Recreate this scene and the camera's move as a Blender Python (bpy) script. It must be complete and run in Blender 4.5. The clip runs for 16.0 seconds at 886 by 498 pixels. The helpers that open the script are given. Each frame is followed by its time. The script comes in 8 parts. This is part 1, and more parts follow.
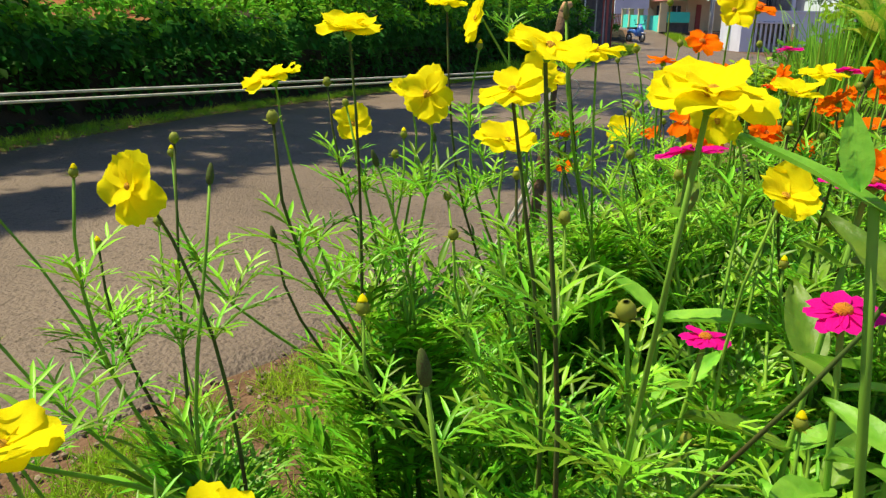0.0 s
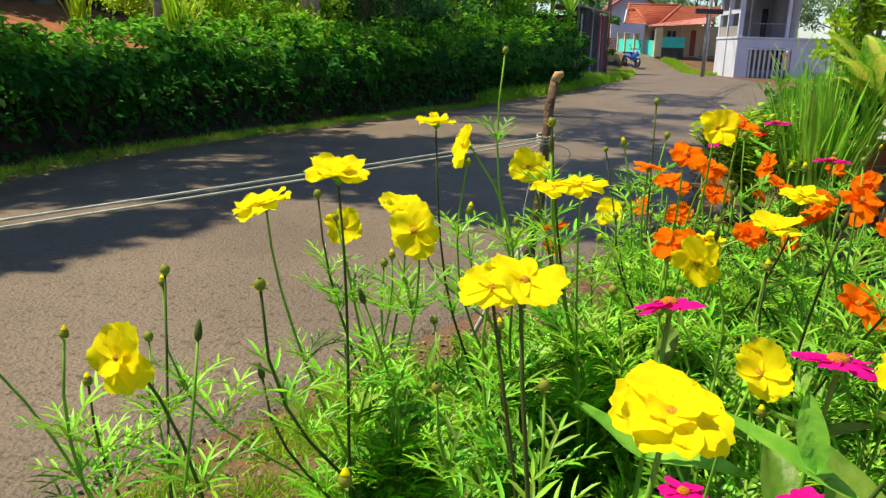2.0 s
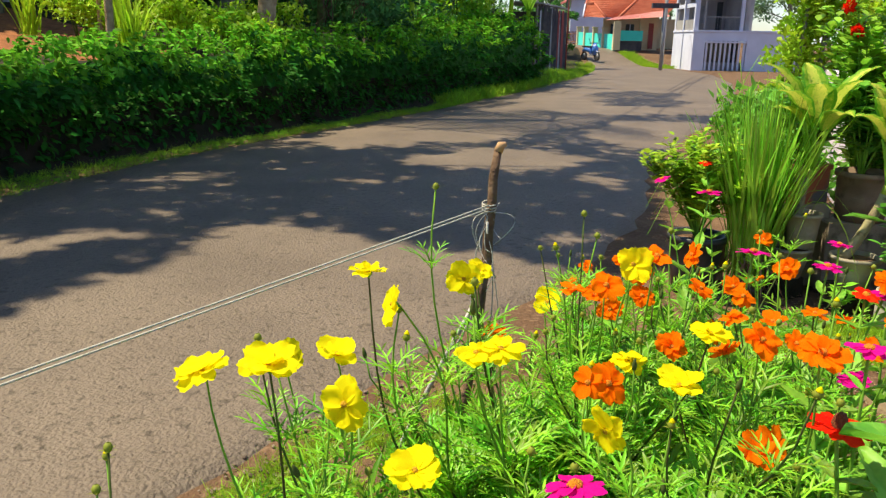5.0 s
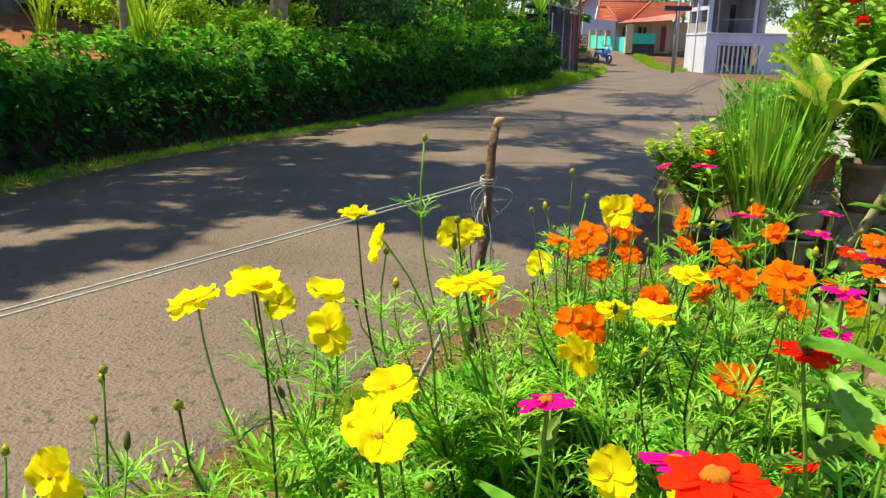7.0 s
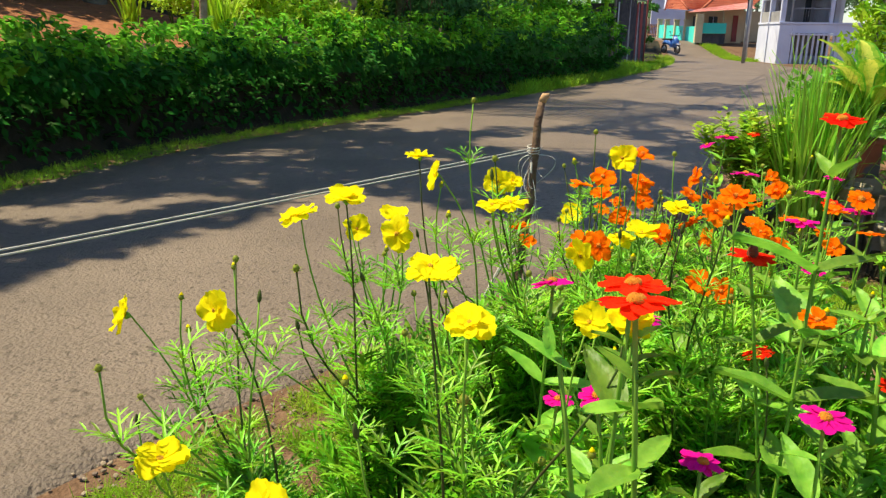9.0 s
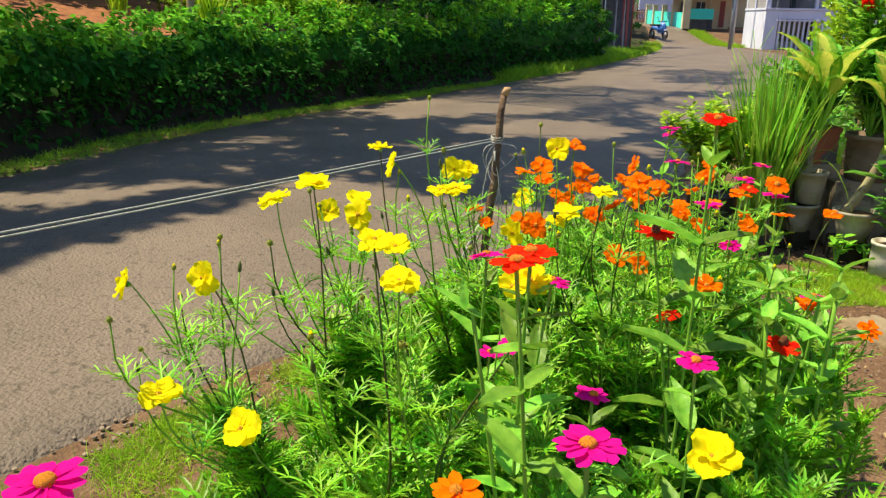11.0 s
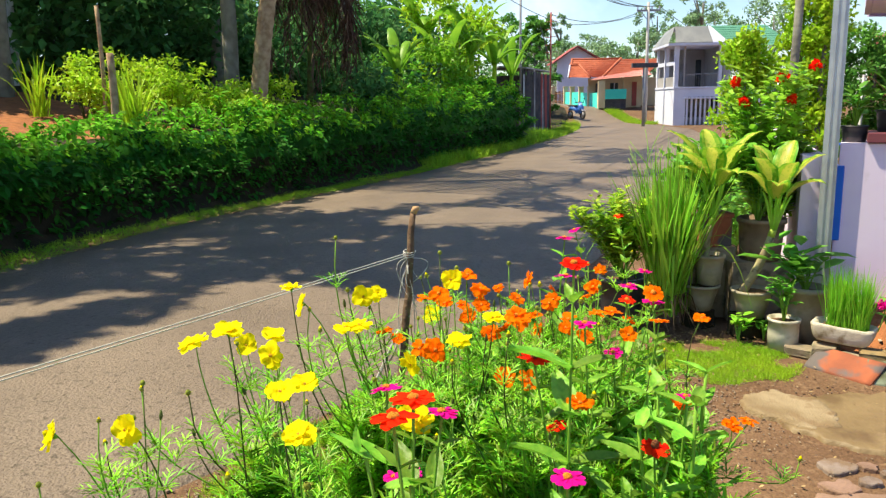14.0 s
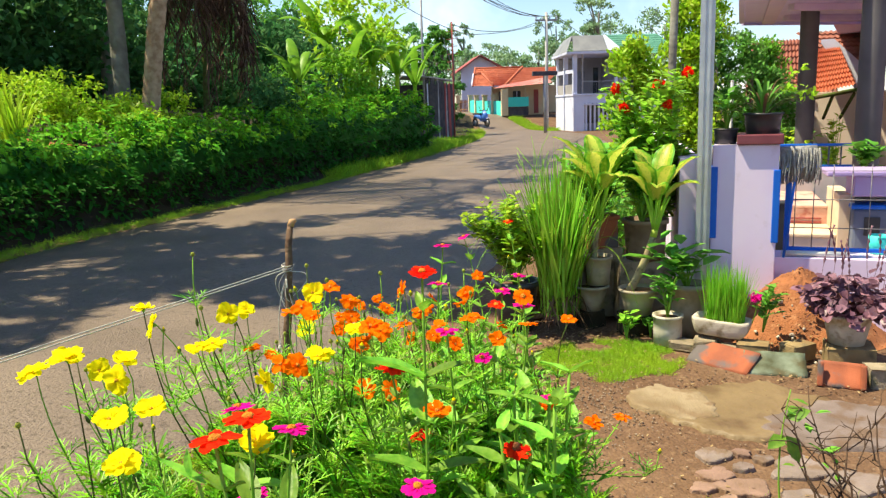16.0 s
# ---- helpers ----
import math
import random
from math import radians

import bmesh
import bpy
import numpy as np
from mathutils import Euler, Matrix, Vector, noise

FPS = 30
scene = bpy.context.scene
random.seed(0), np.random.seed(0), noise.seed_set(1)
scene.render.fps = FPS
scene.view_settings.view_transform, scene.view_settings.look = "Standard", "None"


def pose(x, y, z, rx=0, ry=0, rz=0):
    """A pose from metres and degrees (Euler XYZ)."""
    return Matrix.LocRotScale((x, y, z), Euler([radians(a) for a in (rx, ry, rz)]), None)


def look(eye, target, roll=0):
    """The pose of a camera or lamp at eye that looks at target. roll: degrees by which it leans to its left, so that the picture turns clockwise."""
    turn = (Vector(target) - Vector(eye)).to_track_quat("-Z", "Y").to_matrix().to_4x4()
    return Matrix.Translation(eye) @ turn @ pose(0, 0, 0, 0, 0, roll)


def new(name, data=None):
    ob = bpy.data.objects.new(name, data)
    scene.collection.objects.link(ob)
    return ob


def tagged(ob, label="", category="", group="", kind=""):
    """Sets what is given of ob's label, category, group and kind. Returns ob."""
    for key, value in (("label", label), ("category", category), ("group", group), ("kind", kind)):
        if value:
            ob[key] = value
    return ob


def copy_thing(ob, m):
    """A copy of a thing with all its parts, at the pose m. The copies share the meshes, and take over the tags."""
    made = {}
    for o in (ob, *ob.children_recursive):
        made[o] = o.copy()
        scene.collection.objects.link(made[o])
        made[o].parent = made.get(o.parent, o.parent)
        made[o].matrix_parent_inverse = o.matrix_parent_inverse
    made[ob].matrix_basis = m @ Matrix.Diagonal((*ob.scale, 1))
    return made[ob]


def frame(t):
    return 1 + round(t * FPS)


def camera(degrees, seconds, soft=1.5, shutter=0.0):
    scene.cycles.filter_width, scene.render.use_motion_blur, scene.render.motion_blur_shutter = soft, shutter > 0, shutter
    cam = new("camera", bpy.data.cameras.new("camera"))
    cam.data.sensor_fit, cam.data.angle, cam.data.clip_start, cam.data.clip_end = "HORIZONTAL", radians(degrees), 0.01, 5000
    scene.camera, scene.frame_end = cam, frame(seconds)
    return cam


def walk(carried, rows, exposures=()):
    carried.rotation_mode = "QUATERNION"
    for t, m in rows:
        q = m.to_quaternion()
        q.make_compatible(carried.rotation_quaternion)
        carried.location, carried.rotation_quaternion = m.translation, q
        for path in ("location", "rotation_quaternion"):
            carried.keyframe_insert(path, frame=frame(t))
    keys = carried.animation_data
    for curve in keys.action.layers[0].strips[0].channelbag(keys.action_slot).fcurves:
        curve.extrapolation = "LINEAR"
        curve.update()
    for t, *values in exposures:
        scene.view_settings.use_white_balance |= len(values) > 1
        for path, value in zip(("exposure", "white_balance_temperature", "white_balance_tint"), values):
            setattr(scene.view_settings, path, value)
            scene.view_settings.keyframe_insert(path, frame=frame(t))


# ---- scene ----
cam = camera(60.6, 16.0, soft=1.35)
PATH = [
    (0, (0.197, -0.083, 1.008), (0.058, 1.831, 0.442), 1.0),
    (0.5, (0.192, -0.075, 1.037), (0.054, 1.842, 0.482), 0.9),
    (1, (0.202, -0.068, 1.067), (0.065, 1.855, 0.536), 0.9),
    (1.5, (0.194, -0.063, 1.105), (0.063, 1.863, 0.583), 1.4),
    (2, (0.203, -0.064, 1.126), (0.074, 1.863, 0.609), 1.6),
    (2.5, (0.206, -0.064, 1.161), (0.078, 1.865, 0.651), 1.4),
    (3, (0.21, -0.069, 1.18), (0.084, 1.861, 0.671), 1.3),
    (3.5, (0.223, -0.067, 1.25), (0.106, 1.862, 0.736), 1.5),
    (4, (0.226, -0.063, 1.311), (0.111, 1.866, 0.796), 1.4),
    (4.2, (0.214, -0.06, 1.349), (0.129, 1.864, 0.808), 1.5),
    (6.3, (0.306, -0.086, 1.286), (0.28, 1.846, 0.768), 0.7),
    (6.5, (0.298, -0.091, 1.284), (0.268, 1.839, 0.763), 0.8),
    (7, (0.282, -0.118, 1.261), (0.211, 1.811, 0.737), 0.9),
    (7.5, (0.273, -0.155, 1.225), (0.139, 1.766, 0.686), 1.1),
    (8, (0.274, -0.234, 1.228), (0.087, 1.682, 0.684), 1.1),
    (8.5, (0.304, -0.337, 1.235), (0.086, 1.574, 0.689), 1.0),
    (9, (0.332, -0.442, 1.247), (0.102, 1.467, 0.697), 0.9),
    (9.2, (0.342, -0.481, 1.243), (0.099, 1.424, 0.683), 0.8),
    (11.3, (0.437, -0.657, 1.306), (0.238, 1.245, 0.721), 1.0),
    (11.5, (0.444, -0.674, 1.317), (0.244, 1.228, 0.732), 1.1),
    (12, (0.442, -0.708, 1.35), (0.245, 1.199, 0.781), 1.3),
    (12.5, (0.422, -0.744, 1.369), (0.207, 1.173, 0.843), 1.1),
    (13, (0.439, -0.761, 1.418), (0.261, 1.182, 0.976), -1.0),
    (13.4, (0.472, -0.773, 1.437), (0.36, 1.183, 1.037), -1.3),
    (13.5, (0.481, -0.771, 1.44), (0.377, 1.186, 1.043), -1.2),
    (14, (0.507, -0.773, 1.442), (0.466, 1.19, 1.06), -1.0),
    (14.5, (0.53, -0.771, 1.438), (0.525, 1.192, 1.058), -0.9),
    (15, (0.535, -0.769, 1.439), (0.561, 1.196, 1.066), -1.0),
    (15.5, (0.58, -0.762, 1.438), (0.696, 1.201, 1.073), -1.8),
    (16, (0.627, -0.77, 1.44), (0.816, 1.188, 1.076), -1.9),
]
walk(cam, [(t, look(eye, target, roll)) for t, eye, target, roll in PATH],
     [(0.0, 0.17), (2.0, 0.22), (4.2, 0.34), (6.5, 0.38), (9.0, 0.40), (12.5, 0.48), (13.5, 0.60), (16.0, 0.66)])

# ---------------------------------------------------------------- light
SUN_AZ = Vector((-0.99, 0.12, 0.0)).normalized()
SUN_EL = radians(62)
SUN = SUN_AZ * math.cos(SUN_EL) + Vector((0, 0, math.sin(SUN_EL)))
world = bpy.data.worlds.new("sky")
scene.world = world
world.use_nodes = True
wn, wl = world.node_tree.nodes, world.node_tree.links
sky = wn.new("ShaderNodeTexSky")
sky.sky_type = "NISHITA"
sky.sun_disc = False
sky.sun_elevation = SUN_EL
sky.sun_rotation = math.atan2(SUN.x, SUN.y)
sky.air_density, sky.dust_density, sky.ozone_density = 1.0, 0.3, 3.5
background = wn["Background"]
background.inputs["Strength"].default_value = 0.126
wc = wn.new("ShaderNodeTexCoord")
cloud = wn.new("ShaderNodeTexNoise")
cloud.inputs["Scale"].default_value, cloud.inputs["Detail"].default_value = 5.0, 6.0
wl.new(wc.outputs["Generated"], cloud.inputs["Vector"])
cover = wn.new("ShaderNodeValToRGB")
cover.color_ramp.elements[0].position, cover.color_ramp.elements[1].position = 0.60, 0.88
rise = wn.new("ShaderNodeSeparateXYZ")
wl.new(wc.outputs["Generated"], rise.inputs[0])
low = wn.new("ShaderNodeMapRange")
low.inputs["From Min"].default_value, low.inputs["From Max"].default_value = 0.30, 0.0
low.inputs["To Min"].default_value, low.inputs["To Max"].default_value = 0.0, 0.10
wl.new(rise.outputs["Z"], low.inputs["Value"])
haze = wn.new("ShaderNodeMath")
haze.operation = "ADD"
wl.new(cloud.outputs["Fac"], haze.inputs[0])
wl.new(low.outputs["Result"], haze.inputs[1])
wl.new(haze.outputs[0], cover.inputs["Fac"])
cloudy = wn.new("ShaderNodeMix")
cloudy.data_type = "RGBA"
cloudy.inputs["B"].default_value = (8.5, 9.2, 10.4, 1)
wl.new(cover.outputs["Color"], cloudy.inputs["Factor"])
wl.new(sky.outputs[0], cloudy.inputs["A"])
wl.new(cloudy.outputs["Result"], background.inputs["Color"])
lamp = bpy.data.lights.new("sun", "SUN")
lamp.energy, lamp.angle, lamp.color = 6.1, radians(0.6), (1.0, 0.905, 0.62)
sun = new("sun", lamp)
sun.matrix_world = look((0, 0, 30), Vector((0, 0, 30)) - SUN)

# ---------------------------------------------------------------- materials


def material(name, base, second=None, scale=8.0, rough=0.6, bump=0.0, bump_scale=40.0, spec=0.4,
             metal=0.0, fine=None, through_light=None, island=0.0, detail=4.0, objects=0.0):
    """Two noises mix base and second; island varies brightness per leaf, objects per object."""
    m = bpy.data.materials.new(name)
    m.use_nodes = True
    n, l = m.node_tree.nodes, m.node_tree.links
    b = n["Principled BSDF"]
    b.inputs["Roughness"].default_value = rough
    b.inputs["Metallic"].default_value = metal
    b.inputs["Specular IOR Level"].default_value = spec
    co = n.new("ShaderNodeTexCoord")
    big = n.new("ShaderNodeTexNoise")
    big.inputs["Scale"].default_value, big.inputs["Detail"].default_value = scale, detail
    l.new(co.outputs["Object"], big.inputs["Vector"])
    ramp = n.new("ShaderNodeValToRGB")
    ramp.color_ramp.elements[0].position, ramp.color_ramp.elements[1].position = 0.36, 0.64
    ramp.color_ramp.elements[0].color = (*base, 1)
    ramp.color_ramp.elements[1].color = (*(second or base), 1)
    l.new(big.outputs["Fac"], ramp.inputs["Fac"])
    out = ramp.outputs["Color"]
    if fine:
        small = n.new("ShaderNodeTexNoise")
        small.inputs["Scale"].default_value, small.inputs["Detail"].default_value = fine[1], 6.0
        l.new(co.outputs["Object"], small.inputs["Vector"])
        r2 = n.new("ShaderNodeValToRGB")
        r2.color_ramp.elements[0].position, r2.color_ramp.elements[1].position = fine[2], fine[3]
        l.new(small.outputs["Fac"], r2.inputs["Fac"])
        mix = n.new("ShaderNodeMix")
        mix.data_type = "RGBA"
        l.new(r2.outputs["Color"], mix.inputs["Factor"])
        l.new(out, mix.inputs["A"])
        mix.inputs["B"].default_value = (*fine[0], 1)
        out = mix.outputs["Result"]
    if island or objects:
        geo = n.new("ShaderNodeNewGeometry") if island else n.new("ShaderNodeObjectInfo")
        hsv = n.new("ShaderNodeHueSaturation")
        val, hue = n.new("ShaderNodeMapRange"), n.new("ShaderNodeMapRange")
        k = island or objects
        val.inputs["To Min"].default_value, val.inputs["To Max"].default_value = 1 - k, 1 + k
        hue.inputs["To Min"].default_value, hue.inputs["To Max"].default_value = 0.5 - 0.03 * k, 0.5 + 0.03 * k
        source = geo.outputs["Random Per Island"] if island else geo.outputs["Random"]
        l.new(source, val.inputs["Value"])
        l.new(source, hue.inputs["Value"])
        l.new(val.outputs["Result"], hsv.inputs["Value"])
        l.new(hue.outputs["Result"], hsv.inputs["Hue"])
        l.new(out, hsv.inputs["Color"])
        out = hsv.outputs["Color"]
    l.new(out, b.inputs["Base Color"])
    if bump:
        bn = n.new("ShaderNodeTexNoise")
        bn.inputs["Scale"].default_value, bn.inputs["Detail"].default_value = bump_scale, 5.0
        l.new(co.outputs["Object"], bn.inputs["Vector"])
        bp = n.new("ShaderNodeBump")
        bp.inputs["Strength"].default_value, bp.inputs["Distance"].default_value = bump, 0.02
        l.new(bn.outputs["Fac"], bp.inputs["Height"])
        l.new(bp.outputs["Normal"], b.inputs["Normal"])
    if through_light:
        tr, mx = n.new("ShaderNodeBsdfTranslucent"), n.new("ShaderNodeMixShader")
        l.new(out, tr.inputs["Color"])
        mx.inputs["Fac"].default_value = through_light
        l.new(b.outputs[0], mx.inputs[1])
        l.new(tr.outputs[0], mx.inputs[2])
        l.new(mx.outputs[0], n["Material Output"].inputs["Surface"])
    return m


def leafy(name, base, second, k=0.35, rough=0.45, glow=0.35, scale=3.0, spec=0.22):
    return material(name, base, second, scale=scale, rough=rough, through_light=glow, island=k, spec=spec)


M_SOIL = material("soil", (0.118, 0.064, 0.037), (0.17, 0.098, 0.058), 2.2, 0.92, 0.7, 45, 0.2,
                  fine=((0.23, 0.14, 0.085), 26, 0.56, 0.74))
M_RED_SOIL = material("red_soil", (0.34, 0.13, 0.055), (0.22, 0.085, 0.04), 6, 0.95, 0.6, 90, 0.2,
                      fine=((0.42, 0.2, 0.1), 25, 0.55, 0.8))
# Shade under the hedge and woods is put into this near-black earth.
M_BANK = material("shaded_earth", (0.022, 0.022, 0.012), (0.045, 0.034, 0.018), 3, 0.95, 0.8, 25, 0.2)
M_ASPHALT = material("asphalt", (0.144, 0.106, 0.082), (0.188, 0.140, 0.108), 1.1, 0.60, 0.7, 60, 0.36,
                     fine=((0.096, 0.070, 0.052), 26, 0.57, 0.66))


def chippings(m, scale, low, high):
    """Stone chips in a surface: each cell a little lighter or darker, with a raised face."""
    n, l = m.node_tree.nodes, m.node_tree.links
    b = n["Principled BSDF"]
    co = n.new("ShaderNodeTexCoord")
    cells = n.new("ShaderNodeTexVoronoi")
    cells.inputs["Scale"].default_value, cells.inputs["Randomness"].default_value = scale, 1.0
    l.new(co.outputs["Object"], cells.inputs["Vector"])
    grey = n.new("ShaderNodeSeparateColor")
    l.new(cells.outputs["Color"], grey.inputs[0])
    value = n.new("ShaderNodeMapRange")
    value.inputs["To Min"].default_value, value.inputs["To Max"].default_value = low, high
    l.new(grey.outputs[0], value.inputs["Value"])
    hsv = n.new("ShaderNodeHueSaturation")
    l.new(value.outputs["Result"], hsv.inputs["Value"])
    l.new(b.inputs["Base Color"].links[0].from_socket, hsv.inputs["Color"])
    l.new(hsv.outputs["Color"], b.inputs["Base Color"])
    bump = n.new("ShaderNodeBump")
    bump.invert = True
    bump.inputs["Strength"].default_value, bump.inputs["Distance"].default_value = 0.28, 0.010
    l.new(cells.outputs["Distance"], bump.inputs["Height"])
    l.new(b.inputs["Normal"].links[0].from_socket, bump.inputs["Normal"])
    l.new(bump.outputs["Normal"], b.inputs["Normal"])


chippings(M_ASPHALT, 75, 0.90, 1.10)
chippings(M_SOIL, 95, 0.87, 1.15)
M_GRASS = leafy("grass_green", (0.24, 0.46, 0.02), (0.38, 0.55, 0.03), 0.3)
M_VERGE = leafy("verge_grass", (0.17, 0.41, 0.02), (0.33, 0.53, 0.028), 0.4, 0.6, 0.35, 2.0)
# Sun and shade are put into the hedge's colours: dark below, bright on top.
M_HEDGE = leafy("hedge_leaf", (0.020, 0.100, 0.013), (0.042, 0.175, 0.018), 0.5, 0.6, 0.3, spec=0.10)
M_HEDGETOP = leafy("sunlit_hedge_leaf", (0.105, 0.35, 0.018), (0.22, 0.49, 0.027), 0.5, 0.6, 0.38, spec=0.10)
M_DARKLEAF = leafy("forest_leaf", (0.045, 0.145, 0.045), (0.085, 0.21, 0.055), 0.5, 0.75, 0.3, 0.6, 0.12)
M_LIMELEAF = leafy("garden_leaf", (0.28, 0.51, 0.022), (0.44, 0.62, 0.032), 0.35, 0.5, 0.4)
M_TREELEAF = leafy("tree_leaf", (0.12, 0.34, 0.03), (0.20, 0.44, 0.04), 0.4, 0.45, 0.4)
# Distance haze is put into this paler, greyer leaf green.
M_FARLEAF = leafy("hazy_far_leaf", (0.20, 0.34, 0.17), (0.28, 0.42, 0.22), 0.3, 0.6, 0.3, 0.3)
M_MIDBUSH = leafy("mid_bush_leaf", (0.08, 0.27, 0.025), (0.15, 0.38, 0.035), 0.45, 0.5, 0.35, 2.0)
M_BANANA = leafy("banana_leaf", (0.14, 0.36, 0.025), (0.26, 0.48, 0.04), 0.35, 0.4, 0.45)
M_PALMBARK = material("palm_bark", (0.46, 0.33, 0.22), (0.28, 0.18, 0.11), 9, 0.9, 0.6, 30, 0.2)
M_GREYBARK = material("grey_bark", (0.25, 0.24, 0.21), (0.16, 0.15, 0.13), 5, 0.9, 0.5, 25, 0.2)
M_DRYFROND = leafy("dry_frond", (0.15, 0.075, 0.045), (0.26, 0.16, 0.08), 0.55, 0.8, 0.15)
M_STEM = material("flower_stem", (0.22, 0.41, 0.040), (0.14, 0.30, 0.032), 14, 0.6, spec=0.15)
M_DARKSTEM = material("branch_stem", (0.070, 0.060, 0.022), (0.08, 0.14, 0.03), 14, 0.75, spec=0.1)
M_COSMOSLEAF = leafy("cosmos_leaf", (0.13, 0.38, 0.020), (0.35, 0.65, 0.036), 0.62, 0.40, 0.42, 12, 0.36)
M_ZINNIALEAF = material("zinnia_leaf", (0.15, 0.38, 0.032), (0.27, 0.53, 0.055), 45, 0.45, 0.12, 90, 0.3, through_light=0.34, objects=0.45)


def petal_material(name, base, second):
    return material(name, base, second, 40, 0.75, 0.15, 160, 0.04, through_light=0.45, objects=0.08)


M_BUDGREEN = material("bud_green", (0.16, 0.22, 0.025), (0.27, 0.27, 0.03), 160, 0.6, spec=0.2)
M_YELLOW = petal_material("yellow_petal", (0.95, 0.80, 0.004), (0.97, 0.86, 0.012))
M_ORANGE = petal_material("orange_petal", (0.97, 0.165, 0.001), (1.0, 0.235, 0.002))
M_PINK = petal_material("magenta_petal", (0.78, 0.004, 0.30), (0.84, 0.015, 0.38))
M_RED = petal_material("red_petal", (0.88, 0.012, 0.005), (0.94, 0.04, 0.006))
M_EYE = material("flower_eye", (0.82, 0.34, 0.01), (0.66, 0.16, 0.01), 90, 0.8, 0.6, 300)
M_GOLDEYE = material("golden_flower_eye", (0.78, 0.46, 0.01), (0.70, 0.30, 0.01), 90, 0.8, 0.6, 300)
M_DARKEYE = material("dark_flower_eye", (0.16, 0.045, 0.015), (0.26, 0.08, 0.02), 90, 0.8, 0.6, 300)

# ---------------------------------------------------------------- mesh tools


def mesh_np(name, verts, tris, mat=None, smooth=True):
    verts, tris = np.asarray(verts, np.float32), np.asarray(tris, np.int32)
    me = bpy.data.meshes.new(name)
    k = tris.shape[1]
    me.vertices.add(len(verts))
    me.loops.add(tris.size)
    me.polygons.add(len(tris))
    me.vertices.foreach_set("co", verts.ravel())
    me.loops.foreach_set("vertex_index", tris.ravel())
    me.polygons.foreach_set("loop_start", np.arange(0, tris.size, k, dtype=np.int32))
    me.polygons.foreach_set("use_smooth", np.full(len(tris), smooth))
    me.update(calc_edges=True)
    me.validate()
    if mat:
        me.materials.append(mat)
    return me


def grid(rows, close=False):
    """Verts and quads for rows of equally many points (rows: list of lists)."""
    a = np.asarray(rows, float)
    r, c = a.shape[:2]
    v = a.reshape(-1, 3)
    f = []
    for i in range(r - 1):
        for j in range(c if close else c - 1):
            j2 = (j + 1) % c
            f.append((i * c + j, i * c + j2, (i + 1) * c + j2, (i + 1) * c + j))
    return v, np.asarray(f)


def join(*pieces):
    vs, fs, o = [], [], 0
    for v, f in pieces:
        v = np.asarray(v, float)
        vs.append(v)
        fs.append(np.asarray(f) + o)
        o += len(v)
    return np.concatenate(vs), np.concatenate(fs)


def quads_to_tris(f):
    f = np.asarray(f)
    return np.concatenate([f[:, [0, 1, 2]], f[:, [0, 2, 3]]])


def frames_of(dirs, ups):
    """Rotation matrices whose y axis is dirs and whose z axis is near ups."""
    y = dirs / np.linalg.norm(dirs, axis=1, keepdims=True)
    x = np.cross(y, ups)
    x /= np.maximum(np.linalg.norm(x, axis=1, keepdims=True), 1e-6)
    z = np.cross(x, y)
    return np.stack([x, y, z], axis=2)


def scatter(template, places, dirs, ups, sizes):
    """Copies of a template (y along dirs, z along ups) at places, as one verts, faces pair."""
    tv, tf = np.asarray(template[0], float), np.asarray(template[1])
    rot = frames_of(np.asarray(dirs, float), np.asarray(ups, float))
    v = np.einsum("nij,kj->nki", rot, tv) * np.asarray(sizes, float).reshape(-1, 1, 1) + np.asarray(places, float)[:, None, :]
    f = tf[None] + (np.arange(len(v)) * len(tv))[:, None, None]
    return v.reshape(-1, 3), f.reshape(-1, tf.shape[1])


def tube(points, radii, sides=6, cap=True):
    """A tapered tube along points."""
    p = np.asarray(points, float)
    n = len(p)
    radii = np.broadcast_to(np.asarray(radii, float), (n,))
    t = np.gradient(p, axis=0)
    t /= np.maximum(np.linalg.norm(t, axis=1, keepdims=True), 1e-9)
    ref = np.array((0.0, 1.0, 0.0)) if abs(t[0][2]) > 0.7 else np.array((0.0, 0.0, 1.0))
    rings = []
    for i in range(n):
        a = np.cross(t[i], ref)
        a /= max(np.linalg.norm(a), 1e-9)
        b = np.cross(t[i], a)
        ang = np.linspace(0, 2 * math.pi, sides, endpoint=False)
        rings.append(p[i] + radii[i] * (np.cos(ang)[:, None] * a + np.sin(ang)[:, None] * b))
    if cap:
        rings.insert(0, np.repeat(p[:1], sides, 0))
        rings.append(np.repeat(p[-1:], sides, 0))
    return grid(rings, True)


def bend(a, b, sag=(0, 0, 0), n=6):
    """A curve from a to b, drawn aside in its middle by sag."""
    u = np.linspace(0, 1, n)[:, None]
    return (1 - u) * np.asarray(a, float) + u * np.asarray(b, float) + 4 * u * (1 - u) * np.asarray(sag, float)


def lathe(profile, sides=20, centre=(0, 0, 0)):
    """Verts and quads of a turned shape; profile: (radius, z) rows."""
    ang = np.linspace(0, 2 * math.pi, sides, endpoint=False)
    return grid([[(centre[0] + r * math.cos(a), centre[1] + r * math.sin(a), centre[2] + z) for a in ang] for r, z in profile], True)


